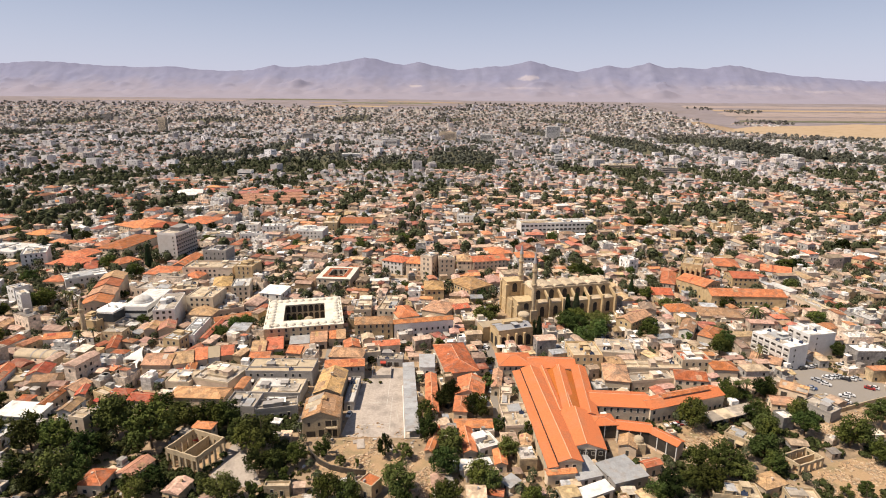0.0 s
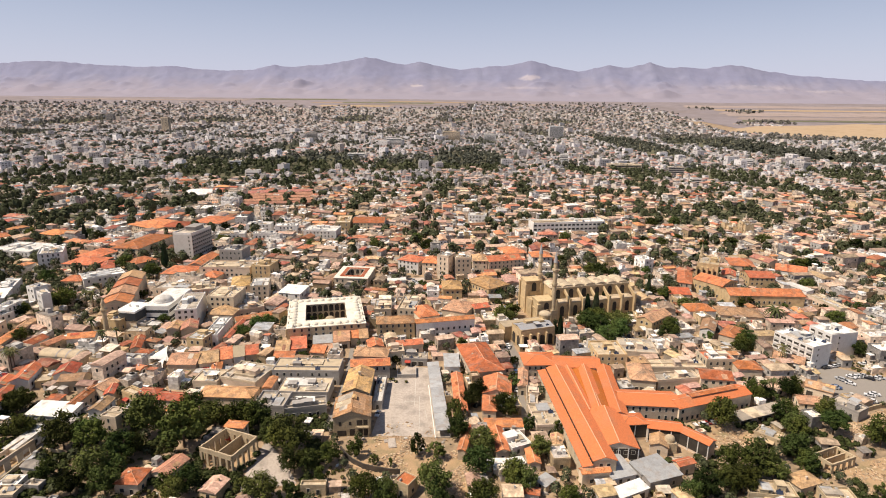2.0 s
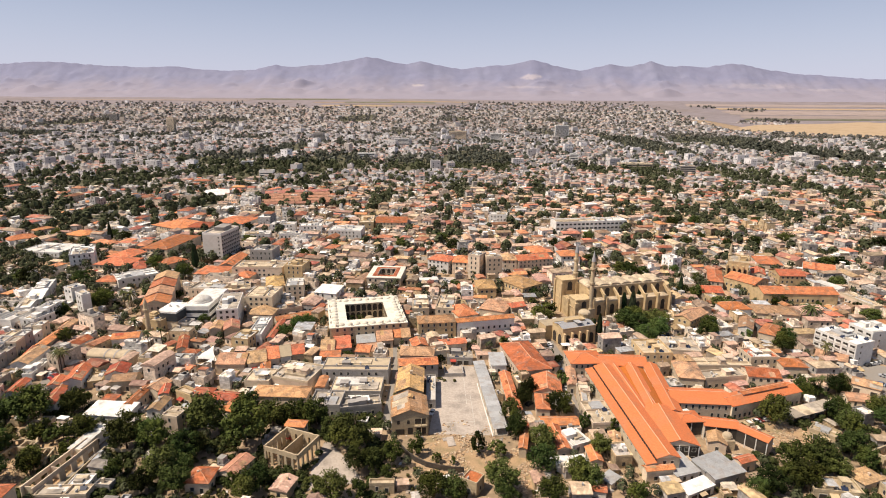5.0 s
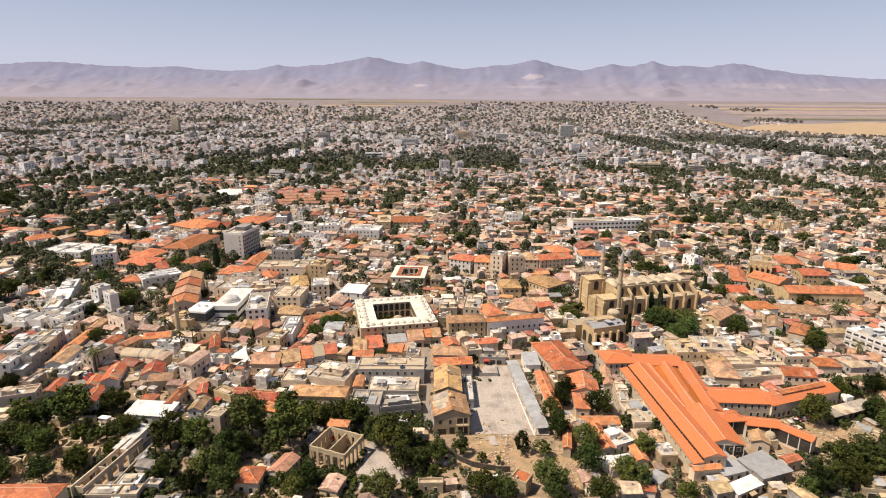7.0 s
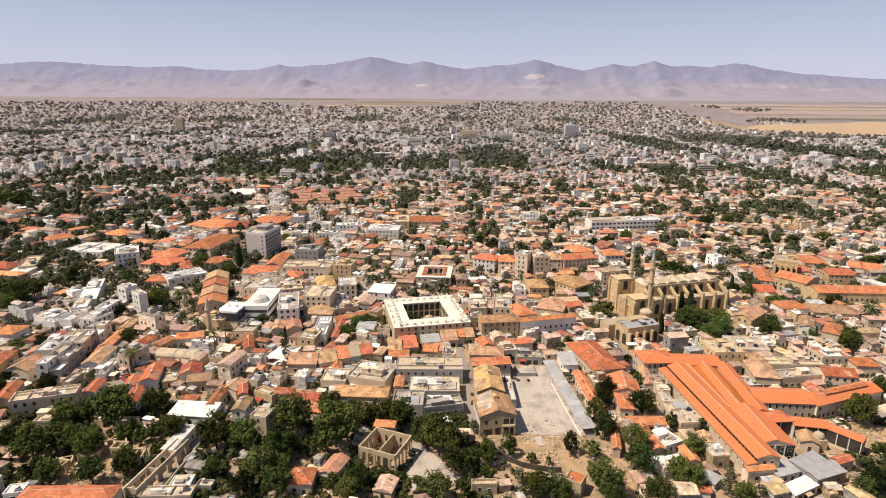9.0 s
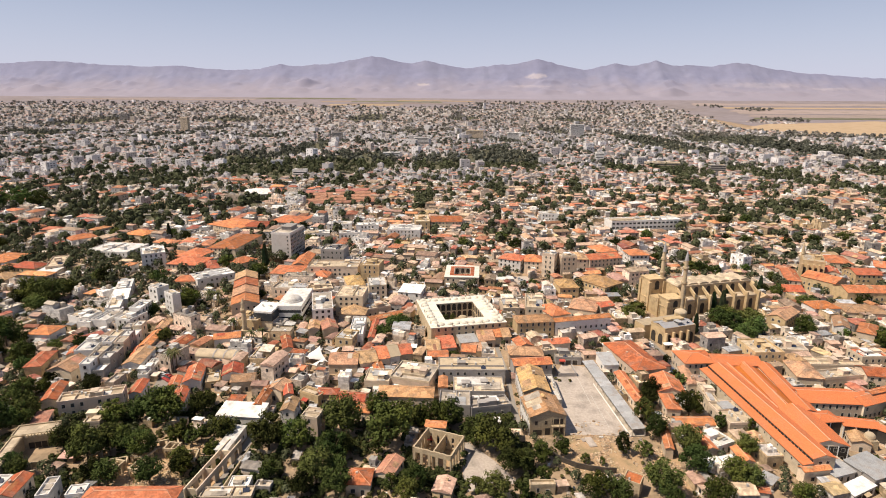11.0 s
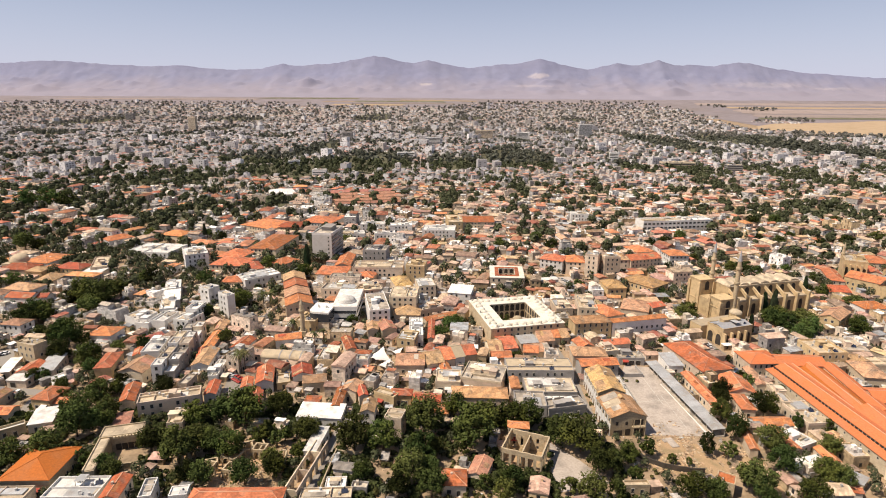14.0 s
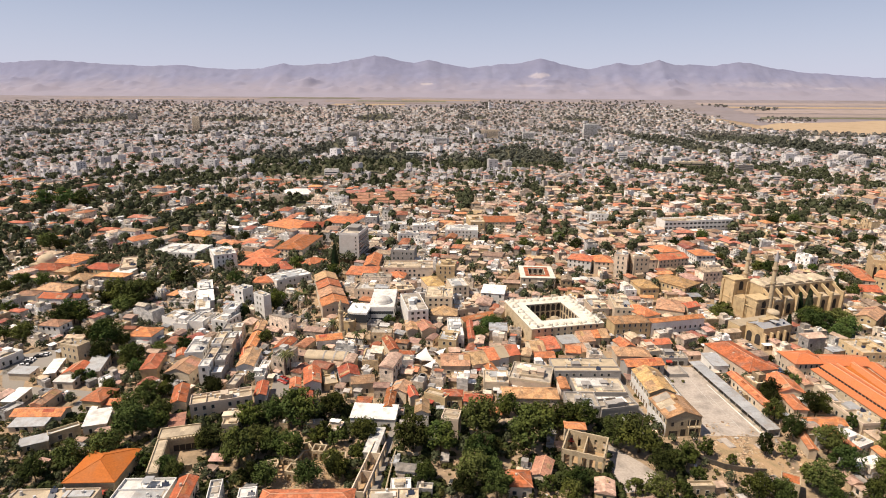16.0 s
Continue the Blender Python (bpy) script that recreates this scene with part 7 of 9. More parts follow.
house(-304.8, 218.8, 9.0, 7.7, -3.0, 3.3, "metal", "white", "cream", 9)
house(-182.9, 141.1, 27.6, 7.1, 2.2, 9, "hip", "orange", "cream", 20)
house(-202.2, 145.5, 5.7, 4.9, 11.0, 6.6, "flat", "white", "white", 6)
house(-198.7, 204.1, 5.1, 13.0, 13.1, 4.1, "gable", "red", "white", 9)
house(-192.2, 188.4, 7.4, 3.7, 2.5, 3.3, "flat", "cream", "cream", 6)
ruin(-192.5, 161.6, 4.7, 4.8, -11.5, 4, "ruin", "stone", "stone")
ruin(-186.6, 172.7, 4.7, 4.3, -5.3, 4, "ruin", "stone", "stone")
ruin(-201.2, 162.2, 5.5, 4.4, -9.6, 4, "ruin", "stone", "stone")
mosque(64.6, 327.7, 50.7, 14.4, 15.9, 18)
house(-232.7, 703.6, 77.9, 11.3, 16.4, 4.9, "gablex", "pink", "cream", 24)
house(-227.2, 682.7, 77.0, 10.6, 15.8, 4.9, "gablex", "pink", "cream", 24)
house(-222.1, 662.9, 76.2, 10.1, 15.2, 4.9, "gablex", "pink", "cream", 24)
house(-217.3, 644.2, 75.4, 9.5, 14.7, 4.9, "gablex", "pink", "cream", 24)
house(-212.7, 626.5, 74.7, 9.0, 14.2, 4.9, "gablex", "pink", "cream", 24)
house(-325.8, 681.0, 29.5, 44.0, 22.2, 5.7, "hip", "white", "white", 24)
if is_free(-191.0, 500.6, 22, 12, 4, 0.25):
    house(-191.0, 500.6, 22, 12, 4, 9, "flat", "white", "white", 24)
if is_free(-164.9, 496.1, 20, 12, 6, 0.25):
    house(-164.9, 496.1, 20, 12, 6, 9, "flat", "white", "white", 24)
if is_free(-140.6, 489.2, 24, 10, 8, 0.25):
    house(-140.6, 489.2, 24, 10, 8, 8, "flat", "white", "white", 24)
if is_free(8.6, 559.9, 18, 12, -8, 0.25):
    house(8.6, 559.9, 18, 12, -8, 10, "flat", "white", "white", 24)
if is_free(-176.6, 469.5, 18, 10, 10, 0.25):
    house(-176.6, 469.5, 18, 10, 10, 8, "flat", "white", "white", 24)
if is_free(-205.9, 471.1, 24, 14, 12, 0.25):
    house(-205.9, 471.1, 24, 14, 12, 7, "flat", "white", "white", 24)
small_minaret(-197.8, 275.9, 20, 1.25)
shade_sail(-153.2, 243.4, 9, 12, 30, 4.5)
shade_sail(-150.9, 235.9, 8, 5, 10, 4)
shade_sail(-146.6, 250.2, 7, 4, -20, 4)
parasol(-10.8, 268.1)
parasol(-7.8, 268.3)
parasol(-9.8, 263.2)
parasol(-6.8, 263.3)
parasol(-8.8, 258.4)
parasol(-5.9, 258.6)
parasol(-7.9, 253.8)
parasol(-5.0, 254.0)
parasol(-7.0, 249.3)
parasol(-4.2, 249.5)
parasol(-6.1, 245.0)
parasol(-3.4, 245.2)
car(167.5, 247.2, 145, "silver")
car(168.4, 246.0, -35, "silver")
car(169.0, 244.5, 140, "silver")
car(169.5, 242.8, -38, "white")
car(174.0, 249.3, -44, "white")
car(176.2, 250.2, 140, "white")
car(178.1, 250.2, 143, "silver")
car(180.6, 251.3, 135, "silver")
car(182.0, 248.3, 143, "black")
car(184.8, 248.7, 140, "white")
car(187.8, 249.3, -36, "silver")
car(187.5, 240.1, -32, "red")
car(189.8, 240.8, 142, "white")
car(195.6, 250.9, 140, "white")
car(197.6, 250.6, 144, "white")
car(199.5, 250.1, -36, "blue")
car(170.9, 232.2, 150, "white")
car(174.0, 233.4, -25, "white")
car(166.3, 226.7, -24, "blue")
car(168.1, 227.3, 149, "white")
car(167.8, 258.3, 16, "black")
car(170.1, 259.1, 20, "white")
car(172.6, 260.1, 189, "white")
car(175.1, 261.1, 196, "silver")
car(177.1, 261.7, 193, "blue")
car(189.3, 263.5, 134, "white")
car(159.3, 238.7, 137, "silver")
car(160.6, 239.0, -42, "blue")
car(85.5, 204.9, 188, "white")
car(87.3, 205.5, 8, "red")
car(89.4, 206.2, 186, "white")
car(91.3, 206.9, 195, "red")
car(82.4, 280.4, 75, "red")
car(86.1, 281.7, 83, "white")
car(89.6, 282.9, 84, "blue")
car(93.2, 283.7, 261, "white")
car(-218.5, 229.3, 250, "white")
car(-217.0, 228.2, 75, "silver")
car(-215.6, 227.1, 251, "red")
car(-214.1, 226.0, 251, "red")
car(-212.4, 224.7, 245, "red")
car(-336.7, 235.0, 35, "white")
car(-337.0, 237.1, 26, "black")
car(-337.2, 238.8, 205, "white")
car(-337.3, 240.4, 214, "white")
car(-335.9, 244.1, 16, "black")
car(-334.7, 244.8, 20, "white")
car(-334.1, 246.1, 201, "white")
car(-88.9, 424.6, 89, "silver")
car(-85.8, 425.5, 271, "white")
car(-82.4, 425.6, 83, "blue")
car(-79.2, 426.3, 263, "red")
car(-75.8, 426.9, 86, "white")
car(-72.7, 427.4, 83, "white")
car(-69.6, 428.6, 260, "silver")
car(-66.3, 428.9, 265, "red")
car(-63.3, 429.6, 89, "red")
car(14.9, 250.2, 258, "black")
car(14.6, 244.4, 262, "blue")
car(14.4, 239.0, 80, "red")
car(14.2, 233.5, 81, "white")
car(13.8, 228.3, 74, "white")
car(13.6, 273.5, 261, "white")
car(14.3, 272.0, 75, "white")
car(-42.5, 375.9, 264, "silver")
car(-40.9, 373.5, 82, "silver")
car(-39.3, 370.8, 257, "white")
car(-37.6, 368.8, 79, "red")
car(66.7, 291.1, 79, "silver")
car(69.1, 291.0, 76, "silver")
car(72.1, 290.1, 261, "silver")
car(74.7, 290.2, 81, "blue")
car(78.0, 290.0, 262, "white")
car(80.9, 290.3, 265, "black")
car(71.2, 282.1, 186, "blue")
car(74.6, 281.5, 9, "silver")
car(78.2, 281.4, 10, "white")
car(81.3, 280.5, 10, "red")
car(-4.3, 214.1, 46, "black")
car(-44.9, 205.5, 261, "white")
flats(-996.3, 1951.4, 25.1, 15.0, -6, 50.1, "cream")
flats(309.5, 1867.3, 43.8, 16.0, 5, 43.8, "white")
flats(344.3, 850.8, 13.5, 10.0, -2, 13.5, "white")
flats(201.3, 1136.5, 16.8, 10.1, -7, 20.2, "white")
flats(296.1, 1054.8, 60.4, 16.0, -1, 11.5, "cream")
flats(359.9, 973.8, 25.0, 15.0, -8, 16.4, "concrete")
flats(-399.2, 1546.7, 26.0, 15.6, -1, 27.5, "concrete")
flats(-1508.3, 2492.6, 34.4, 16.0, -2, 32.0, "concrete")
flats(-24.8, 1681.6, 49.5, 16.0, -11, 29.7, "cream")
flats(85.0, 1669.4, 32.7, 16.0, -2, 26.2, "white")
flats(-167.3, 1445.6, 37.1, 16.0, 2, 22.8, "white")
flats(-318.3, 851.1, 20.5, 12.3, 3, 12.0, "white")
flats(558.6, 1136.1, 22.3, 13.4, -5, 15.6, "white")
flats(-210.7, 1135.4, 33.8, 16.0, 7, 13.5, "white")
flats(-386.0, 960.5, 19.2, 11.5, 9, 13.5, "white")
compound_wall([(-55.4, 181.5), (-52.9, 177.7), (-49.6, 174.0), (-45.6, 171.3), (-40.8, 169.8), (-36.1, 168.8), (-32.5, 168.7)], 1.8, "curved dark screen fence round bare ground", SCREEN)
ruin(-202.2, 164.7, 7, 5, 20, 2.6, "ruin", "tan", "stone")
ruin(-195.4, 170.0, 6, 6, -15, 3, "ruin", "tan", "stone")
ruin(-190.4, 175.8, 8, 5, 30, 2.8, "ruin", "tan", "stone")
ruin(-179.6, 168.9, 6, 8, 10, 2.6, "ruin", "tan", "stone")
ruin(-212.0, 171.1, 6, 4, 40, 2.4, "ruin", "tan", "stone")



# ---- trees ----
def leaf_mesh(name, seed, lumps, per, size, flat, mat):
    """A crown of radius 1 and height 1: tufts of small leaf cards round many centres."""
    rng = np.random.default_rng(seed)
    cen = []
    while len(cen) < lumps:
        p = rng.uniform(-1, 1, 3)
        if 0.15 < np.linalg.norm(p) < 0.84 and (p[2] > -0.55 or rng.random() < 0.3):
            cen.append(p)
    cen = np.array(cen)
    rad = rng.uniform(0.16, 0.36, lumps)
    v, f = [], []
    for c, r in zip(cen, rad):
        way = rng.normal(size=(per, 3))
        way /= np.linalg.norm(way, axis=1, keepdims=True)
        pos = c + way * (r * rng.uniform(0.55, 1.15, (per, 1)))
        nrm = way + rng.normal(size=(per, 3)) * 0.28
        nrm /= np.linalg.norm(nrm, axis=1, keepdims=True)
        side = np.cross(nrm, rng.normal(size=(per, 3)))
        side /= np.linalg.norm(side, axis=1, keepdims=True)
        up = np.cross(nrm, side)
        s = size * rng.uniform(0.6, 1.3, (per, 1))
        for q in range(per):
            k = len(v)
            for a, b in ((-1, -0.7), (0.9, -0.9), (1.1, 0.6), (-0.3, 1.1)):
                p = pos[q] + side[q] * s[q] * a + up[q] * s[q] * b
                v.append((p[0], p[1], (p[2] * 0.5 + 0.5) * flat))
            f.append((k, k + 1, k + 2, k + 3))
    return mesh(name, v, f, [mat])


def trunk_mesh(seed, h):
    rng = random.Random(seed)
    b = Build().tube(0, 0, -0.05, h, 0.07, 0.045, 7)
    for k in range(5):
        a, up = rng.uniform(0, 6.28), rng.uniform(0.5, 0.9)
        x, y, z0, z1 = math.cos(a) * 0.5, math.sin(a) * 0.5, h * up, h * up + 0.45
        n = 5
        v = [(0.03 * math.cos(6.283 * i / n), 0.03 * math.sin(6.283 * i / n), z0) for i in range(n)]
        v += [(x + 0.012 * math.cos(6.283 * i / n), y + 0.012 * math.sin(6.283 * i / n), z1) for i in range(n)]
        b.add(v, [(i, (i + 1) % n, n + (i + 1) % n, n + i) for i in range(n)])
    return b.mesh("trunk", BARK)


CROWNS = [leaf_mesh("crown", 10 + k, 56, 62, 0.042, 1.0, LEAF["broad"]) for k in range(7)]
BUSHY = [leaf_mesh("crown", 30 + k, 26, 44, 0.068, 1.0, LEAF["broad"]) for k in range(4)]
TRUNKS = [trunk_mesh(k, 0.5) for k in range(3)]
CONES = []
for k in range(3):
    rng_c = np.random.default_rng(40 + k)
    vc, fc = [], []
    for _ in range(900):
        t = rng_c.uniform(0.02, 1)
        r = (0.16 + 0.84 * (1 - t) ** 0.7 * min(1, t * 6)) * 0.95
        a = rng_c.uniform(0, 6.283)
        p = Vector((r * math.cos(a), r * math.sin(a), t))
        n = Vector((math.cos(a), math.sin(a), 0.25)) + Vector(rng_c.normal(size=3) * 0.4)
        n.normalize()
        s1 = n.cross(Vector((0, 0, 1))).normalized() * 0.2
        s2 = Vector((0, 0, 1)) * 0.045
        o = len(vc)
        vc += [tuple(p - s1 - s2), tuple(p + s1 - s2), tuple(p + s1 * 0.5 + s2), tuple(p - s1 * 0.5 + s2)]
        fc.append((o, o + 1, o + 2, o + 3))
    CONES.append(mesh("crown", vc, fc, [LEAF["cypress"]]))


def palm_crown(seed):
    rng = random.Random(seed)
    v, f = [], []
    for k in range(26):
        a, tilt, ln = 6.283 * k / 26 + rng.uniform(-0.1, 0.1), rng.uniform(-0.5, 1.0), rng.uniform(0.85, 1.1)
        o = len(v)
        for i in range(6):
            t = i / 5
            r = ln * t * math.cos(tilt * (1 - 0.4 * t))
            z = ln * t * math.sin(tilt) - 0.75 * t * t
            wd = 0.11 * (1 - t) + 0.015 if i else 0.02
            for s in (-1, 0, 1):
                v.append((r * math.cos(a) - s * wd * math.sin(a), r * math.sin(a) + s * wd * math.cos(a), z - abs(s) * wd * 0.5))
        for i in range(5):
            p = o + 3 * i
            f += [(p, p + 1, p + 4, p + 3), (p + 1, p + 2, p + 5, p + 4)]
    return mesh("crown", v, f, [LEAF["palm"]])


PALMS = [palm_crown(k) for k in range(2)]
PALM_TRUNK = Build().tube(0, 0, -0.05, 1, 0.26, 0.2, 9).mesh("trunk", BARK)


def tree(kind, x, y, height, r):
    rng = random.Random(int(x * 13 + y * 7))
    take(x, y, r * 1.1, r * 1.1)
    turn = rng.uniform(0, 360)
    if kind == "broad":
        ob = thing("tree", x, y, turn, "leafy dark green broadleaf tree with a dense crown", "tree")
        part("trunk", rng.choice(TRUNKS), ob, Matrix.Diagonal((r * 0.8, r * 0.8, height, 1)))
        wide = rng.uniform(0.92, 1.12)
        part("crown", rng.choice(CROWNS if r > 3.4 else BUSHY), ob, pose(0, 0, height * 0.1) @ Matrix.Diagonal((r * wide, r * 1.04 / wide, height * rng.uniform(0.86, 1.0), 1)))
    elif kind == "cypress":
        ob = thing("cypress", x, y, turn, "tall narrow dark green cypress", "tree")
        part("trunk", TRUNKS[0], ob, Matrix.Diagonal((2, 2, height * 0.4, 1)))
        part("crown", rng.choice(CONES), ob, pose(0, 0, height * 0.05) @ Matrix.Diagonal((height * 0.17, height * 0.17, height * 0.95, 1)))
    else:
        ob = thing("palm", x, y, turn, "tall date palm with a slim trunk", "tree")
        part("trunk", PALM_TRUNK, ob, Matrix.Diagonal((1, 1, height, 1)))
        part("crown", rng.choice(PALMS), ob, pose(0, 0, height) @ Matrix.Diagonal((r * 1.5, r * 1.5, r * 1.5, 1)))
    return ob


tree("broad", -454.2, 425.1, 16.8, 8.7)
tree("broad", -442.7, 423.4, 11.5, 5.8)
tree("broad", -344.8, 284.5, 14.3, 7.3)
tree("broad", -345.7, 277.4, 12.9, 6.5)
tree("broad", -309.0, 255.3, 14.8, 7.6)
tree("broad", -301.8, 255.1, 8.7, 4.2)
tree("broad", -336.0, 312.0, 16.2, 8.3)
tree("broad", -324.0, 310.6, 17.4, 9.0)
tree("broad", -326.0, 324.3, 12.6, 6.4)
tree("broad", -341.5, 309.5, 10.8, 5.4)
tree("broad", -312.9, 347.0, 12.6, 6.4)
tree("broad", -242.0, 308.6, 13.4, 6.8)
tree("broad", -256.5, 296.2, 8.6, 4.2)
tree("broad", -548.8, 590.9, 24.9, 13.1)
tree("broad", -529.4, 591.5, 21.3, 11.2)
tree("broad", -567.9, 583.7, 23.4, 12.3)
tree("broad", -233.6, 262.5, 8.4, 4.0)
tree("broad", -197.8, 190.6, 16.5, 8.1)
tree("broad", -187.0, 198.1, 11.1, 5.3)
tree("broad", -186.8, 204.0, 7.6, 3.4)
tree("broad", -188.6, 180.2, 7.3, 3.3)
tree("broad", -182.6, 179.0, 6.9, 3.1)
tree("broad", -172.6, 181.7, 11.3, 5.3)
tree("broad", -172.9, 172.7, 6.6, 3.1)
tree("broad", -177.9, 161.2, 9.5, 4.4)
tree("broad", -154.2, 177.0, 13.9, 6.7)
tree("broad", -144.1, 176.7, 12.6, 6.0)
tree("broad", -129.7, 187.8, 15.9, 7.7)
tree("broad", -129.8, 170.9, 12.3, 5.9)
tree("broad", -127.5, 174.8, 9.3, 4.3)
tree("broad", -133.2, 159.8, 12.5, 5.9)
tree("broad", -126.4, 162.5, 8.7, 4.1)
tree("broad", -136.3, 153.3, 9.2, 4.2)
tree("broad", -125.7, 154.2, 10.6, 5.0)
tree("broad", -149.1, 160.6, 8.0, 3.6)
tree("broad", -114.9, 175.7, 6.4, 2.8)
tree("broad", -108.2, 157.5, 6.6, 2.9)
tree("broad", -102.7, 152.3, 8.4, 3.9)
tree("broad", -4.0, 219.4, 9.1, 4.2)
tree("broad", -7.5, 212.4, 8.7, 4.1)
tree("broad", 6.6, 205.3, 11.5, 5.4)
tree("broad", 14.8, 196.9, 7.0, 3.1)
tree("broad", -3.7, 180.7, 11.7, 5.5)
tree("broad", -5.5, 169.6, 11.1, 5.3)
tree("broad", 16.6, 180.1, 9.1, 4.2)
tree("broad", 5.8, 164.5, 10.4, 5.0)
tree("broad", 9.7, 162.3, 9.6, 4.4)
tree("broad", 25.6, 194.3, 6.5, 2.8)
tree("broad", -4.9, 154.1, 10.6, 5.0)
tree("broad", 22.7, 155.3, 8.5, 3.9)
tree("broad", 12.0, 229.2, 7.3, 3.2)
tree("broad", 92.4, 203.5, 12.8, 6.1)
tree("broad", 132.6, 227.6, 10.8, 5.2)
tree("broad", 116.1, 224.4, 10.7, 5.0)
tree("broad", 118.5, 206.7, 11.5, 5.5)
tree("broad", 117.7, 197.7, 11.6, 5.5)
tree("broad", 136.6, 209.9, 10.3, 4.8)
tree("broad", 134.9, 201.1, 10.8, 5.0)
tree("broad", 109.0, 182.9, 11.4, 5.4)
tree("broad", 109.1, 176.1, 9.4, 4.3)
tree("broad", 83.2, 174.9, 12.6, 6.0)
tree("broad", 91.2, 173.5, 13.4, 6.4)
tree("broad", 81.5, 164.5, 11.3, 5.3)
tree("broad", 95.2, 171.0, 10.0, 4.7)
tree("broad", 67.8, 161.2, 11.1, 5.3)
tree("broad", 62.0, 158.3, 8.6, 4.0)
tree("broad", 76.7, 165.8, 9.0, 4.1)
tree("broad", -112.1, 180.2, 17.9, 8.7)
tree("broad", -105.6, 191.9, 12.6, 6.0)
tree("broad", -118.4, 200.6, 11.2, 5.3)
tree("broad", -97.0, 192.6, 12.3, 5.9)
tree("broad", -89.1, 193.0, 12.3, 5.9)
tree("broad", -79.4, 182.7, 12.9, 6.3)
tree("broad", -72.6, 179.6, 16.2, 7.9)
tree("broad", -68.8, 168.3, 11.4, 5.4)
tree("broad", -63.9, 168.6, 9.0, 4.2)
tree("broad", -57.3, 173.4, 9.2, 4.3)
tree("broad", -58.2, 162.8, 6.8, 3.1)
tree("broad", -49.5, 178.1, 7.7, 3.4)
tree("broad", -42.1, 173.3, 4.8, 2.0)
tree("broad", -36.3, 172.8, 3.4, 1.3)
tree("broad", -27.1, 179.4, 9.5, 3.3)
tree("broad", -20.4, 177.9, 7.3, 3.2)
tree("broad", -13.4, 199.9, 11.3, 4.1)
tree("broad", -12.6, 188.9, 11.9, 4.3)
tree("broad", -20.0, 159.1, 12.8, 6.1)
tree("broad", -19.0, 155.1, 8.5, 3.9)
tree("broad", -42.7, 155.4, 10.7, 5.0)
tree("broad", -35.8, 154.3, 9.5, 4.4)
tree("broad", -75.2, 152.5, 11.3, 5.4)
tree("broad", -81.1, 156.2, 7.0, 3.1)
tree("broad", -67.0, 153.9, 7.3, 3.2)
tree("broad", -100.1, 156.1, 10.4, 4.9)
tree("broad", -264.5, 206.2, 9.5, 4.4)
tree("broad", -251.2, 190.9, 10.7, 5.0)
tree("broad", -260.7, 217.7, 7.4, 3.3)
tree("broad", -264.1, 190.8, 11.6, 5.5)
tree("broad", -226.5, 174.4, 9.6, 4.5)
tree("broad", -212.8, 166.6, 14.4, 7.0)
tree("broad", -209.7, 173.4, 12.1, 5.8)
tree("broad", -217.1, 190.1, 11.2, 5.3)
tree("broad", -208.7, 192.7, 10.8, 5.0)
tree("broad", -201.4, 195.9, 12.3, 5.9)
tree("broad", -203.8, 173.4, 10.1, 4.7)
tree("broad", -196.7, 171.2, 11.1, 5.3)
tree("broad", -200.6, 157.1, 9.3, 4.3)
tree("broad", -205.8, 157.8, 7.8, 3.6)
tree("broad", -186.7, 156.9, 10.4, 4.9)
tree("broad", -180.5, 165.5, 8.9, 4.1)
tree("broad", -188.7, 199.3, 8.9, 4.1)
tree("broad", -187.2, 182.9, 7.4, 3.3)
tree("broad", -180.6, 182.0, 6.6, 2.9)
tree("broad", -190.1, 179.9, 6.5, 2.8)
tree("broad", -234.9, 160.9, 8.0, 3.6)
tree("broad", -267.6, 162.8, 11.5, 5.5)
tree("broad", -258.3, 167.1, 12.5, 6.0)
tree("broad", -243.7, 163.5, 7.2, 3.2)
tree("broad", -257.4, 181.6, 13.8, 6.7)
tree("broad", -250.5, 185.9, 11.0, 5.2)
tree("broad", -262.1, 202.3, 10.4, 4.9)
tree("broad", -277.0, 204.3, 7.1, 3.2)
tree("broad", -231.4, 158.9, 8.3, 3.8)
tree("broad", -300.5, 219.9, 7.0, 3.1)
tree("broad", -280.4, 190.6, 5.9, 2.6)
tree("broad", -275.5, 156.6, 9.3, 4.3)
tree("broad", 147.9, 193.8, 13.6, 6.6)
tree("broad", 168.5, 206.4, 13.8, 6.7)
tree("broad", 152.3, 184.2, 10.1, 4.8)
tree("broad", 133.9, 164.9, 6.5, 2.9)
tree("broad", 128.0, 165.6, 4.9, 2.1)
tree("broad", -87.9, 253.3, 4.5, 2.6)
tree("broad", -42.3, 251.0, 4.0, 2.3)
tree("broad", -10.6, 271.1, 5.2, 3.0)
tree("broad", -3.8, 220.5, 6.0, 3.4)
tree("broad", -7.0, 214.9, 4.8, 2.8)
tree("broad", 12.8, 237.2, 4.6, 2.6)
tree("broad", 15.1, 253.8, 4.5, 2.6)
tree("broad", 65.7, 294.2, 11, 6.7)
tree("broad", 74.5, 287.4, 11, 6.6)
tree("broad", 66.3, 281.2, 10.0, 5.7)
tree("broad", 102.2, 288.3, 10.2, 5.8)
tree("broad", 123.0, 287.2, 5.5, 3.1)
tree("broad", 133.4, 272.1, 10.9, 6.2)
tree("broad", 140.9, 294.2, 6.4, 3.7)
tree("broad", 110.1, 261.9, 4.6, 2.6)
tree("broad", 119.6, 226.5, 7.1, 4.1)
tree("broad", 134.2, 229.5, 7.2, 4.1)
tree("broad", 124.6, 226.7, 5.0, 2.9)
tree("broad", 141.0, 214.5, 5.8, 3.3)
tree("broad", 194.1, 273.8, 8.4, 4.8)
tree("palm", 145.9, 258.4, 11, 2.7)
tree("palm", 120.9, 226.2, 9, 2.2)
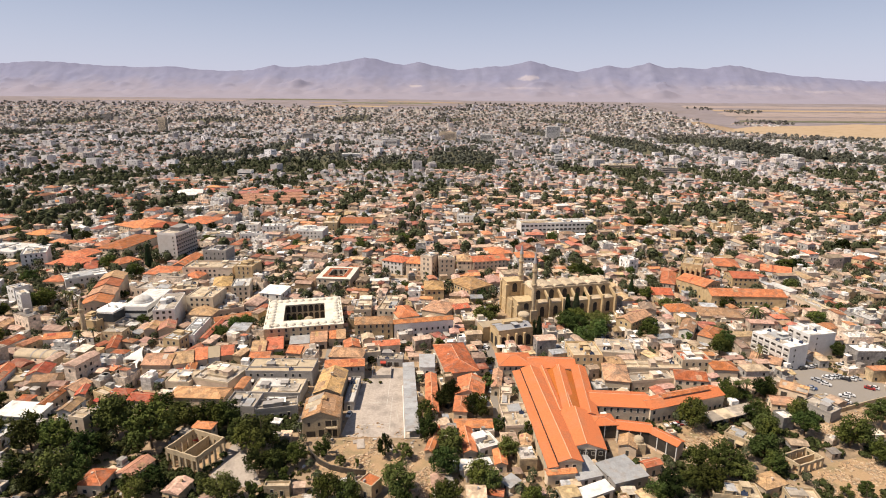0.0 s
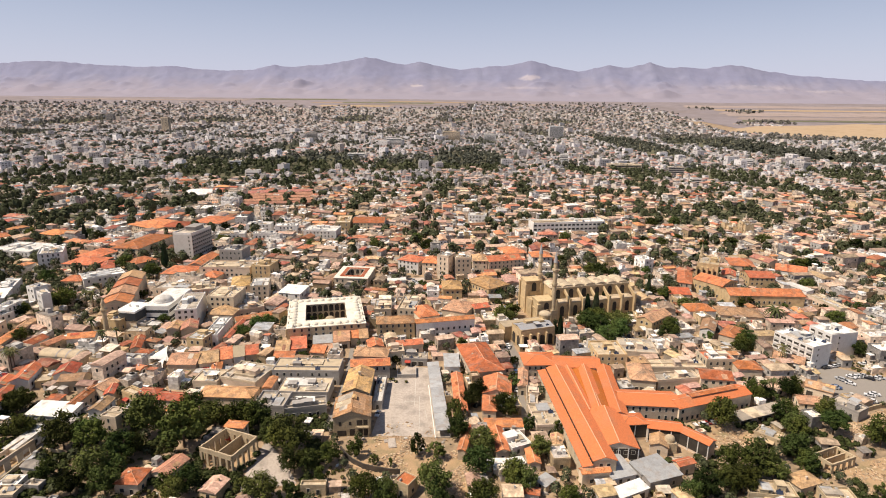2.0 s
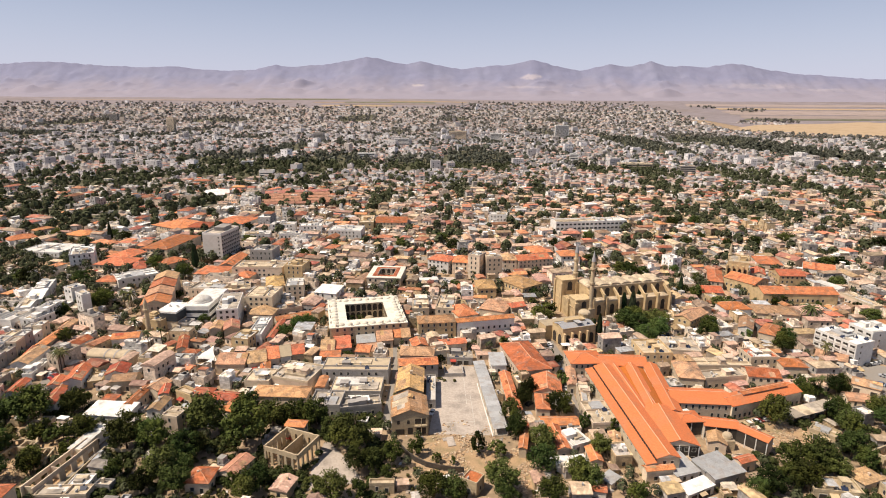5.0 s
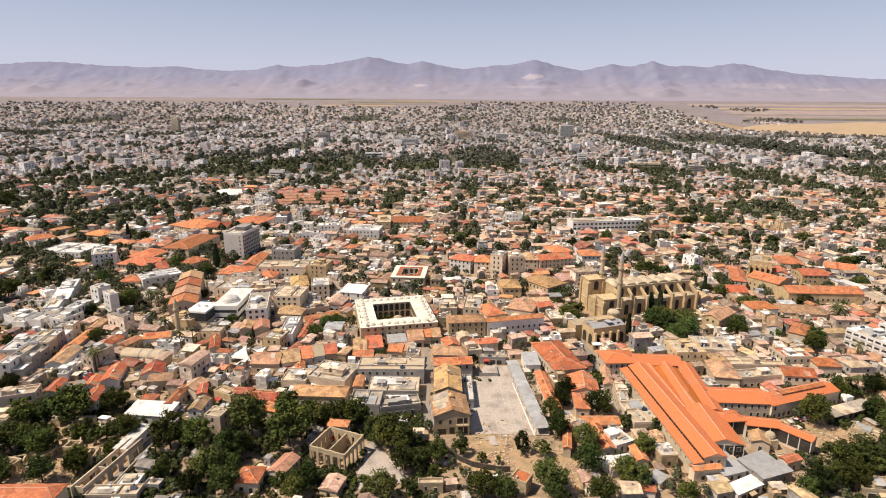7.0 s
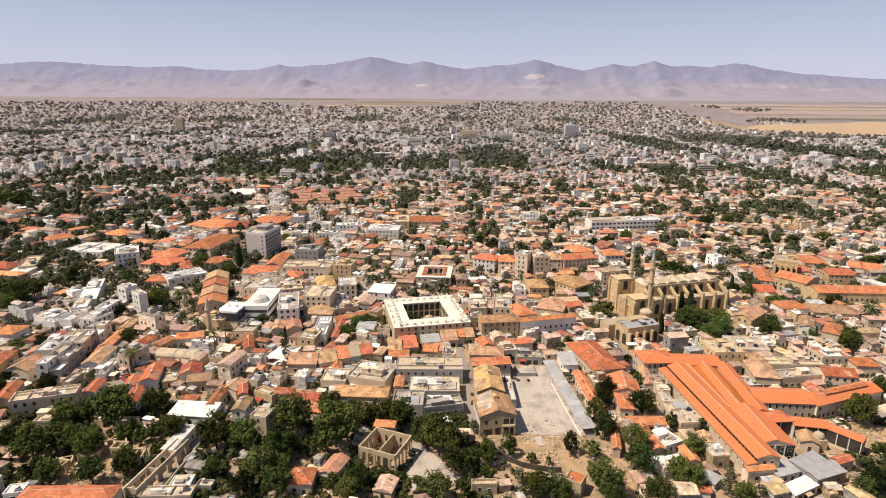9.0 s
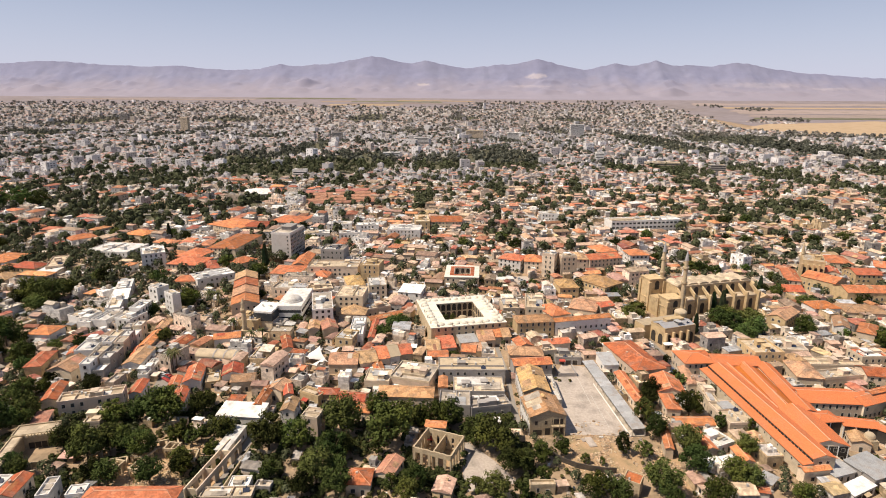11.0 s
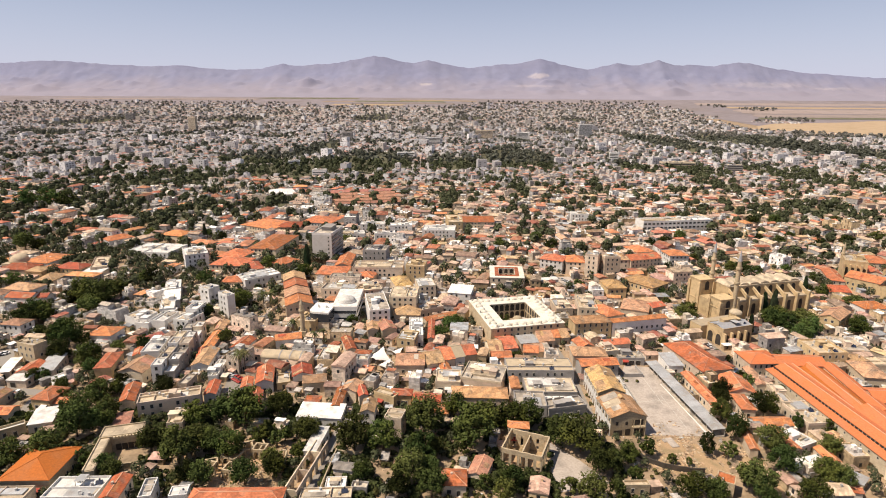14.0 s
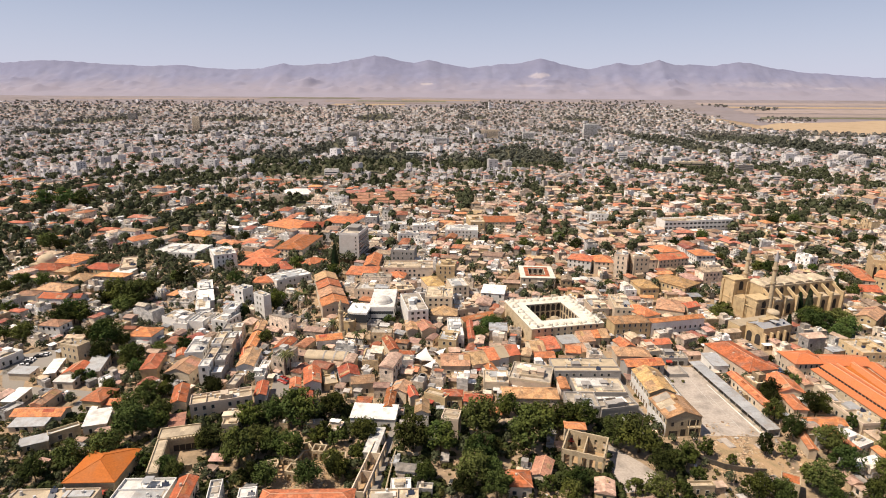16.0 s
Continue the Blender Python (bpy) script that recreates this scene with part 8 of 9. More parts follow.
tree("palm", 124.6, 227.5, 9, 2.2)
tree("broad", 118.0, 238.6, 3.8, 2.2)
tree("broad", -316.7, 348.5, 11, 6.6)
tree("broad", -280.2, 350.5, 10.3, 5.9)
tree("broad", -242.9, 307.7, 10.3, 5.9)
tree("broad", -235.1, 310.3, 4.5, 2.6)
tree("broad", -257.1, 293.2, 9.8, 5.6)
tree("broad", -249.8, 384.9, 11, 7.5)
tree("broad", -219.9, 366.4, 11, 6.9)
tree("broad", -285.2, 463.5, 4.9, 2.8)
tree("cypress", -223.8, 391.4, 17.4, 8.3)
tree("palm", -228.9, 308.6, 11, 3.0)
tree("broad", -174.3, 290.4, 5.9, 3.4)
tree("broad", -231.1, 336.2, 4.3, 2.5)
tree("broad", -205.9, 327.4, 5.9, 3.4)
tree("broad", -281.1, 410.4, 5.8, 3.3)
tree("broad", -329.6, 470.8, 8.4, 4.8)
tree("cypress", -328.1, 462.6, 14.1, 6.7)
tree("broad", -313.5, 460.2, 9.9, 5.7)
tree("broad", -206.8, 452.8, 11, 6.5)
tree("broad", -376.0, 464.4, 10.0, 5.7)
tree("broad", -336.2, 441.0, 9.5, 5.4)
tree("broad", -224.6, 505.1, 8.9, 5.1)
tree("broad", -152.9, 424.5, 7.5, 4.3)
tree("broad", -124.9, 275.5, 8.2, 4.7)
tree("broad", -120.6, 284.4, 8.4, 4.8)
tree("broad", -116.5, 290.7, 7.5, 4.3)
tree("palm", -186.3, 254.3, 11, 2.3)
tree("broad", -132.5, 452.2, 8.0, 4.6)
tree("broad", -79.8, 453.4, 9.7, 5.5)
tree("broad", -37.1, 454.4, 11, 6.5)
tree("broad", -46.3, 477.8, 10.2, 5.8)
tree("broad", -20.4, 380.8, 8.2, 4.7)
tree("broad", -8.7, 385.8, 6.0, 3.4)
tree("broad", 2.1, 408.6, 7.2, 4.1)
tree("broad", -35.3, 358.9, 6.4, 3.7)
tree("broad", 24.6, 443.3, 6.2, 3.5)
tree("broad", 14.5, 345.7, 7.4, 4.2)
tree("broad", 14.8, 306.1, 11, 7.1)
tree("broad", 18.8, 312.6, 10.3, 5.9)
tree("broad", 12.1, 328.2, 5.9, 3.4)
tree("broad", 48.9, 465.1, 9.9, 5.7)
tree("broad", 83.5, 493.9, 10.5, 6.0)
tree("broad", 63.3, 473.4, 10.1, 5.7)
tree("broad", 67.9, 425.5, 7.5, 4.3)
tree("broad", -92.1, 305.2, 4.4, 2.5)
tree("broad", 36.1, 516.5, 6.4, 3.7)
tree("broad", -94.1, 339.8, 4.8, 2.8)
tree("broad", 15.0, 365.0, 6.5, 3.7)
tree("broad", -82.4, 437.2, 4.6, 2.6)
tree("cypress", 43.4, 289.2, 11.5, 5.5)
tree("cypress", 40.5, 289.1, 8.8, 4.2)
tree("broad", 91.7, 395.2, 11, 7.5)
tree("broad", 84.9, 399.3, 10.0, 5.7)
tree("broad", 99.9, 393.0, 8.4, 4.8)
tree("broad", 153.7, 493.4, 8.6, 4.9)
tree("broad", 165.4, 483.1, 10.2, 5.8)
tree("broad", 160.7, 445.8, 7.8, 4.5)
tree("broad", 187.3, 504.5, 8.8, 5.0)
tree("broad", 207.8, 567.8, 11, 7.5)
tree("broad", 184.5, 565.1, 11, 7.5)
tree("broad", 201.9, 483.1, 8.4, 4.8)
tree("broad", 228.5, 486.9, 11, 7.5)
tree("broad", 260.6, 496.4, 11, 7.5)
tree("broad", 273.9, 575.3, 10.0, 5.7)
tree("broad", 258.2, 421.4, 11, 7.5)
tree("broad", 250.5, 424.0, 11, 6.9)
tree("broad", 333.2, 484.6, 11, 6.8)
tree("broad", 347.4, 479.9, 10.1, 5.8)
tree("broad", 157.3, 371.1, 9.3, 5.3)
tree("broad", 126.9, 330.6, 9.5, 5.5)
tree("broad", 138.4, 340.9, 6.0, 3.4)
tree("broad", 166.6, 336.9, 9.7, 5.5)
tree("broad", 121.3, 351.5, 8.8, 5.0)
tree("broad", 114.9, 357.3, 7.6, 4.4)
tree("palm", 169.0, 308.8, 11, 5.3)
tree("broad", 189.2, 334.8, 5.9, 3.4)
tree("broad", 207.2, 313.3, 10.2, 5.8)
tree("broad", 105.3, 294.7, 9.7, 5.5)
tree("broad", 238.3, 339.3, 6.0, 3.4)
tree("broad", 227.1, 375.9, 9.4, 5.3)
tree("broad", 132.6, 350.4, 4.9, 2.8)
tree("broad", 177.0, 404.1, 8.6, 4.9)
tree("broad", 134.1, 381.0, 8.1, 4.6)
tree("broad", 77.2, 300.6, 11, 7.5)
tree("broad", 66.4, 306.5, 11, 7.5)
tree("broad", 59.6, 299.4, 11, 6.3)
tree("broad", 213.7, 334.6, 5.9, 3.4)
tree("broad", 126.4, 402.8, 7.1, 4.0)
tree("broad", 140.9, 282.6, 9.3, 5.3)
tree("broad", 230.4, 317.7, 5.6, 3.2)
tree("cypress", 67.9, 312.4, 16.7, 7.9)
tree("cypress", 63.2, 313.9, 15.3, 7.3)
tree("cypress", 113.2, 357.0, 12.3, 5.9)
tree("cypress", 74.9, 323.4, 14.2, 6.8)
tree("broad", -387.6, 295.0, 8.7, 5.0)
tree("broad", -354.7, 260.7, 9.8, 5.6)
tree("broad", -365.9, 261.7, 8.8, 5.0)
tree("broad", -349.4, 289.6, 10.8, 6.2)
tree("broad", -326.9, 300.4, 11, 7.5)
tree("broad", -329.7, 315.0, 11, 7.5)
tree("broad", -324.0, 327.3, 10.9, 6.2)
tree("broad", -319.0, 261.8, 9.9, 5.6)
tree("broad", -305.5, 242.9, 9.2, 5.3)
tree("broad", -286.9, 233.9, 8.0, 4.5)
tree("broad", -280.8, 250.1, 6.5, 3.7)
tree("broad", -415.0, 341.4, 11, 6.5)
tree("broad", -402.0, 343.5, 10.1, 5.8)
tree("broad", -415.4, 326.6, 9.6, 5.5)
tree("broad", -330.7, 265.5, 6.9, 3.9)
tree("broad", -439.2, 380.5, 8.2, 4.7)
tree("broad", -462.1, 385.1, 8.3, 4.8)
tree("palm", -331.6, 349.0, 11, 3.0)
tree("broad", -302.0, 339.0, 4.9, 2.8)
tree("cypress", -469.6, 395.4, 13.9, 6.6)
tree("cypress", -459.7, 404.5, 12.3, 5.9)
tree("broad", -242.3, 216.6, 6.6, 3.8)
tree("broad", -301.4, 239.5, 10.5, 5)
tree("broad", -293.1, 242.4, 8.4, 4)
tree("broad", -285.5, 236.7, 11.6, 5.5)
tree("broad", -280.6, 228.8, 8.4, 4)
tree("broad", -265.0, 209.7, 8.8, 4.2)
tree("broad", -259.6, 211.3, 7.4, 3.5)
tree("broad", -297.4, 221.3, 6.3, 3)
tree("broad", -284.4, 213.3, 7.4, 3.5)
tree("broad", -239.2, 211.2, 8.4, 4)
tree("broad", -269.7, 252.3, 8.4, 4)
tree("palm", -214.6, 231.7, 11, 2.9)
tree("palm", -212.3, 230.7, 11, 2.7)
tree("palm", -224.2, 307.3, 11, 3.4)
tree("palm", -200.4, 268.0, 11, 2.6)
tree("palm", -183.9, 262.3, 9, 2.1)
tree("broad", -341.1, 283.3, 11, 7.5)
tree("broad", -92.5, 292.0, 6.5, 2.6)
tree("broad", -88.5, 296.5, 5.5, 2.0)


# ---- the rest of the old town ----
def district_turn(x, y):
    return 12 * noise.noise(Vector((x / 170, y / 170, 0.4))) + (8 if x > -60 else -12)


class Quarter:
    """Many small houses gathered into a few meshes by material, for what nobody could count."""

    def __init__(self):
        self.roofs, self.walls, self.panes = {}, {}, Build()

    def house(self, rng, x, y, w, d, rot, h, roof, rc, wc, glass=True):
        c, s = math.cos(radians(rot)), math.sin(radians(rot))
        z = gz(x, y)

        def at(points):
            return [(x + px * c - py * s, y + px * s + py * c, z + pz) for px, py, pz in points]

        a, b = w / 2, d / 2
        wall = self.walls.setdefault(wc, Build())
        top = self.roofs.setdefault(rc, Build())
        wall.add(at([(-a, -b, -2), (a, -b, -2), (a, b, -2), (-a, b, -2), (-a, -b, h), (a, -b, h), (a, b, h), (-a, b, h)]), [(0, 1, 5, 4), (1, 2, 6, 5), (2, 3, 7, 6), (3, 0, 4, 7)])
        if roof in ("gable", "hip", "metal"):
            e, t, up = 0.3, 0.16, min(2.2, min(w, d) * rng.uniform(0.14, 0.22))
            if w < d:
                c, s = -s, c
                a, b = b, a
            p, q = a + e, b + e
            if roof == "metal":
                v = [(-p, -q, h), (p, -q, h), (p, q, h + up * 0.5), (-p, q, h + up * 0.5)]
                top.add(at(v + [(i, j, k + t) for i, j, k in v]), [(3, 2, 1, 0), (4, 5, 6, 7), (0, 1, 5, 4), (1, 2, 6, 5), (2, 3, 7, 6), (3, 0, 4, 7)])
                wall.add(at([(-a, b, h - 0.02), (a, b, h - 0.02), (a, b, h + up * 0.5), (-a, b, h + up * 0.5), (-a, -b, h - 0.02), (a, -b, h - 0.02)]), [(1, 0, 3, 2), (4, 3, 0), (5, 1, 2)])
            else:
                r = p if roof == "gable" else max(0.2, p - q * 0.9)
                v = [(-p, -q, h - 0.1), (p, -q, h - 0.1), (p, q, h - 0.1), (-p, q, h - 0.1), (-p, -q, h + t), (p, -q, h + t), (p, q, h + t), (-p, q, h + t), (-r, 0, h + up + t), (r, 0, h + up + t)]
                top.add(at(v), [(3, 2, 1, 0), (0, 1, 5, 4), (1, 2, 6, 5), (2, 3, 7, 6), (3, 0, 4, 7), (4, 5, 9, 8), (6, 7, 8, 9), (5, 6, 9), (7, 4, 8)])
                if rng.random() < 0.3:
                    k, m = rng.uniform(-0.5, 0.5) * a, rng.uniform(-0.4, 0.4) * b
                    wall.add(at([(k - 0.3, m - 0.3, h), (k + 0.3, m - 0.3, h), (k + 0.3, m + 0.3, h), (k - 0.3, m + 0.3, h), (k - 0.3, m - 0.3, h + up + 0.9), (k + 0.3, m - 0.3, h + up + 0.9), (k + 0.3, m + 0.3, h + up + 0.9), (k - 0.3, m + 0.3, h + up + 0.9)]),
                             [(0, 1, 5, 4), (1, 2, 6, 5), (2, 3, 7, 6), (3, 0, 4, 7), (4, 5, 6, 7)])
            if w < d:
                c, s = s, -c
                a, b = b, a
        else:
            t, p = 0.22, rng.uniform(0.3, 1.0)
            o = [(-a, -b), (a, -b), (a, b), (-a, b)]
            i = [(-a + t, -b + t), (a - t, -b + t), (a - t, b - t), (-a + t, b - t)]
            wall.add(at([(*q, h + p) for q in o] + [(*q, h + p) for q in i] + [(*q, h) for q in i] + [(*q, h - 0.01) for q in o]),
                     [(0, 1, 5, 4), (1, 2, 6, 5), (2, 3, 7, 6), (3, 0, 4, 7), (4, 5, 9, 8), (5, 6, 10, 9), (6, 7, 11, 10), (7, 4, 8, 11), (12, 13, 1, 0), (13, 14, 2, 1), (14, 15, 3, 2), (15, 12, 0, 3)])
            top.add(at([(*q, h) for q in i]), [(0, 1, 2, 3)])
            for _ in range(min(6, int(w * d / 24 + rng.random() * 1.4))):
                k, m, q, u = rng.uniform(-0.38, 0.38) * w, rng.uniform(-0.38, 0.38) * d, rng.uniform(0.4, 0.7), rng.uniform(1.0, 1.7)
                if rng.random() < 0.3:
                    q, u = rng.uniform(1.0, 1.7), 2.3
                self.roofs.setdefault(rng.choice(("white", "white", "concrete", "cream")), Build()).add(
                    at([(k - q, m - q, h), (k + q, m - q, h), (k + q, m + q, h), (k - q, m + q, h), (k - q, m - q, h + u), (k + q, m - q, h + u), (k + q, m + q, h + u), (k - q, m + q, h + u)]),
                    [(0, 1, 5, 4), (1, 2, 6, 5), (2, 3, 7, 6), (3, 0, 4, 7), (4, 5, 6, 7)])
        if not glass:
            return
        wide, gap = (1.1, 2.9) if y < 800 else (1.9, 4.2)
        for turn, length, half in faces_of(w, d):
            aa = radians(rot + turn)
            if math.sin(aa) * (-60 - x) + math.cos(aa) * y <= 0.2 * math.hypot(x + 60, y):
                continue
            cc, ss = math.cos(radians(turn)), math.sin(radians(turn))
            n = int((length - 0.6) / gap)
            for st in range(max(1, int(h / 3.1))):
                z0 = st * 3.1 + 0.9
                for k in range(n):
                    if rng.random() < 0.45:
                        continue
                    xm = (k - (n - 1) / 2) * gap
                    q = [(xm - wide / 2, -half - 0.05, z0), (xm + wide / 2, -half - 0.05, z0), (xm + wide / 2, -half - 0.05, z0 + 1.5), (xm - wide / 2, -half - 0.05, z0 + 1.5)]
                    self.panes.add(at([(px * cc - py * ss, px * ss + py * cc, pz) for px, py, pz in q]), [(0, 1, 2, 3)])

    def finish(self, where, tops, sides):
        words = {"tan": "weathered tan tile", "orange": "orange tile", "red": "red tile", "ochre": "ochre tile", "grey": "grey sheet-metal", "white": "white flat", "cream": "pale flat", "concrete": "grey concrete", "pink": "faded pink tile"}
        for rc, b in self.roofs.items():
            tagged(new("town_roofs", b.mesh("town_roofs", tops[rc])), f"{words[rc]} roofs of the {where}", "roofs", kind="stuff")
        for wc, b in self.walls.items():
            tagged(new("town_walls", b.mesh("town_walls", sides[wc])), f"{WALL_WORDS[wc]} walls of the {where}", "walls", kind="stuff")
        tagged(new("town_windows", self.panes.mesh("town_windows", GLASS)), f"dark windows of the {where}", "windows", kind="stuff")


FAR = dict(island=True, spread=0.36, bump=0, fine=0.9, scale=0.25, grain=0.65, patch=0.24, patch_size=2.0)
FAR_ROOF = {
    "tan": material("old_tiles_tan", (0.53, 0.375, 0.27), dirt_amount=0.75, hue=0.02, **FAR),
    "ochre": material("old_tiles_ochre", (0.52, 0.345, 0.20), dirt_amount=0.75, hue=0.02, **FAR),
    "orange": material("old_tiles_orange", (0.54, 0.21, 0.105), dirt_amount=0.5, hue=0.015, **FAR),
    "red": material("old_tiles_red", (0.40, 0.155, 0.095), dirt_amount=0.5, hue=0.015, **FAR),
    "pink": material("old_tiles_pink", (0.53, 0.33, 0.25), dirt_amount=0.5, hue=0.015, **FAR),
    "white": material("flat_roof_white", (0.82, 0.79, 0.74), dirt_amount=0.4, **FAR),
    "cream": material("flat_roof_screed", (0.66, 0.57, 0.45), dirt_amount=0.5, **FAR),
    "grey": material("sheet_roof_grey", (0.38, 0.39, 0.40), dirt_amount=0.6, **FAR),
    "concrete": material("flat_roof_concrete", (0.42, 0.38, 0.34), dirt_amount=0.5, **FAR),
}
FAR_WALL = {"cream": material("town_wall_cream", (0.73, 0.60, 0.475), **FAR), "white": material("town_wall_white", (0.80, 0.77, 0.73), **FAR),
            "concrete": material("town_wall_concrete", (0.40, 0.38, 0.36), **FAR), "yellow": material("town_wall_sand", (0.54, 0.41, 0.25), **FAR)}


def old_town():
    rng = random.Random(5)
    q = Quarter()
    spots = []
    y = 126.0
    while y < 800:
        step = 4.6 if y < 480 else 6.0
        x = -0.86 * y - 175
        while x < 0.86 * y + 45:
            spots.append((x + rng.uniform(-2, 2), y + rng.uniform(-2, 2)))
            x += step
        y += step
    for big in (2, 1, 1, 0, 0, 0):
        for x, y in spots:
            rot = district_turn(x, y) + rng.choice((0, 90)) + rng.gauss(0, 7)
            w, d = ((rng.uniform(9, 17), rng.uniform(6, 9.5)), (rng.uniform(4.5, 10), rng.uniform(3.6, 6.5)), (rng.uniform(2.4, 5.5), rng.uniform(2, 3.6)))[2 - big]
            zone = far_zone(x, y)
            villas = x < -0.22 * y - 60 and y > 290
            if villas and big:
                w, d = w * 1.25, d * 1.2
            if zone == 3 or (big == 2 and rng.random() < (0.5 if villas else 0.8)) or rng.random() < (0.93 if (y < (232 if x > 95 else 214) and (x < -60 or x > 72) and not -300 > x) or (y < 192 and x < -8) else 0.12 if zone == 1 else 0.5):
                continue
            if not is_free(x, y, w + 0.2, d + 0.2, rot, 0.03):
                continue
            take(x, y, w, d, rot)
            k = rng.random()
            if villas:
                roof, rc = ("hip", rng.choice(("orange", "orange", "red", "pink", "tan"))) if k < 0.45 else ("flat", rng.choice(("white", "white", "cream", "concrete")))
            elif (x < -190 and y < 330) or zone == 2:
                roof, rc = ("flat", rng.choice(("white", "white", "concrete", "cream"))) if k < 0.6 else ("gable", rng.choice(("tan", "red", "tan")))
            elif k < 0.5:
                roof, rc = "gable", rng.choice(("tan", "tan", "tan", "tan", "pink", "pink", "red", "orange", "ochre"))
            elif k < 0.6:
                roof, rc = "hip", rng.choice(("tan", "tan", "orange", "red", "ochre"))
            elif k < 0.7:
                roof, rc = "metal", rng.choice(("white", "grey", "tan", "pink"))
            else:
                roof, rc = "flat", rng.choice(("cream", "white", "white", "white", "concrete"))
            wc = rng.choice(("cream", "white", "white", "concrete")) if villas else rng.choice(("cream", "cream", "cream", "white", "yellow", "concrete"))
            if y < 185:
                rc = rng.choice(("tan", "tan", "pink", "concrete", "ochre", "cream"))
                wc = rng.choice(("yellow", "cream", "concrete"))
            if big == 0:
                roof, rc = rng.choice(("metal", "metal", "flat")), rng.choice(("tan", "tan", "pink", "grey", "cream", "concrete", "white" if y > 185 else "tan"))
                wc = rng.choice(("cream", "yellow", "concrete"))
            h = (rng.uniform(4, 6.8) if rng.random() < 0.85 else rng.uniform(7, 11), rng.uniform(2.6, 4.3) if rng.random() < 0.75 else rng.uniform(4.5, 6.2), rng.uniform(1.9, 2.9))[2 - big]
            q.house(rng, x, y, w, d, rot, h, roof, rc, wc)
            if big and roof == "flat" and rng.random() < 0.35:
                q.house(rng, x + rng.uniform(-0.2, 0.2) * w, y + rng.uniform(-0.1, 0.1) * d, w * rng.uniform(0.35, 0.6), d * rng.uniform(0.5, 0.8), rot, h + rng.uniform(2.2, 2.9), rng.choice(("flat", "metal", "gable")), rng.choice(("white", "cream", "tan", "orange")), wc)
    q.finish("crowded old town", FAR_ROOF, FAR_WALL)


def far_trees():
    """Trees among the distant houses, each a small clump of ragged facets."""
    rng = np.random.default_rng(3)
    trees = []
    y = 130.0
    while y < 4200:
        step = (5.5 if y < 430 else 8) + max(0, y - 450) * 0.0082
        for x in np.arange(-0.86 * y - 190, 0.86 * y + 60, step):
            px, py = x + rng.uniform(-0.9, 0.9) * step, y + rng.uniform(-1.1, 1.1) * step
            zone = far_zone(px, py)
            group = noise.noise(Vector((px / 34, py / 48, 9)))
            if zone == 0:
                many = 0.0
            elif zone == 3:
                many = 0.8
            elif py < 430:
                many = (0.6 if py < 225 and px < -120 else 0.72 if px < -215 else 0.18) * (1 + 1.5 * group)
            else:
                many = ((0.17 if py < 560 else 0.3) if zone == 1 else 0.36 if px < -0.25 * py else 0.4) * max(0.05, 1 + 3.2 * group) * (0.95 if px < -0.25 * py and py < 1300 else 1)
            if rng.random() > many or (py < 780 and not is_free(px, py, 3, 3, 0, 0.0)):
                continue
            if py < 330:
                r = rng.uniform(1.3, 2.7)
                h = r * 2.2
            else:
                r = rng.uniform(2.6, 5.8) * (1 + max(0, step - 9) * 0.03)
                h = min(13, r * rng.uniform(1.7, 2.5))
                if px < -0.22 * py - 60 and py < 1300:
                    r, h = r * 1.05, h * 1.1
                if py < 430:
                    r, h = r * 0.8, h * 0.8
            if zone == 3:
                r, h = r * 1.12, h * 1.1
            if py > 430 and rng.random() < 0.1:
                r, h = r * 0.5, rng.uniform(11, 16)
            if py < 800:
                take(px, py, r * 1.5, r * 1.5)
            z = gz(px, py)
            n = 120 if py < 430 else 80 if py < 700 else 50 if py < 1000 else 22 if py < 1800 else 12
            trees.append((px, py, z, r, h, n))
        y += step
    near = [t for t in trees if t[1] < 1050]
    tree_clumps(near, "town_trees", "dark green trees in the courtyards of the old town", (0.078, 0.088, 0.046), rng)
    # leaf colours paler in two steps with distance, haze painted into them
    tree_clumps([t for t in trees if 1050 <= t[1] < 1900], "far_trees", "trees scattered among the distant houses, greyed as by haze", (0.11, 0.115, 0.088), rng)
    tree_clumps([t for t in trees if t[1] >= 1900], "outlying_trees", "trees on the edge of the plain, green paled as by haze", (0.19, 0.18, 0.155), rng)


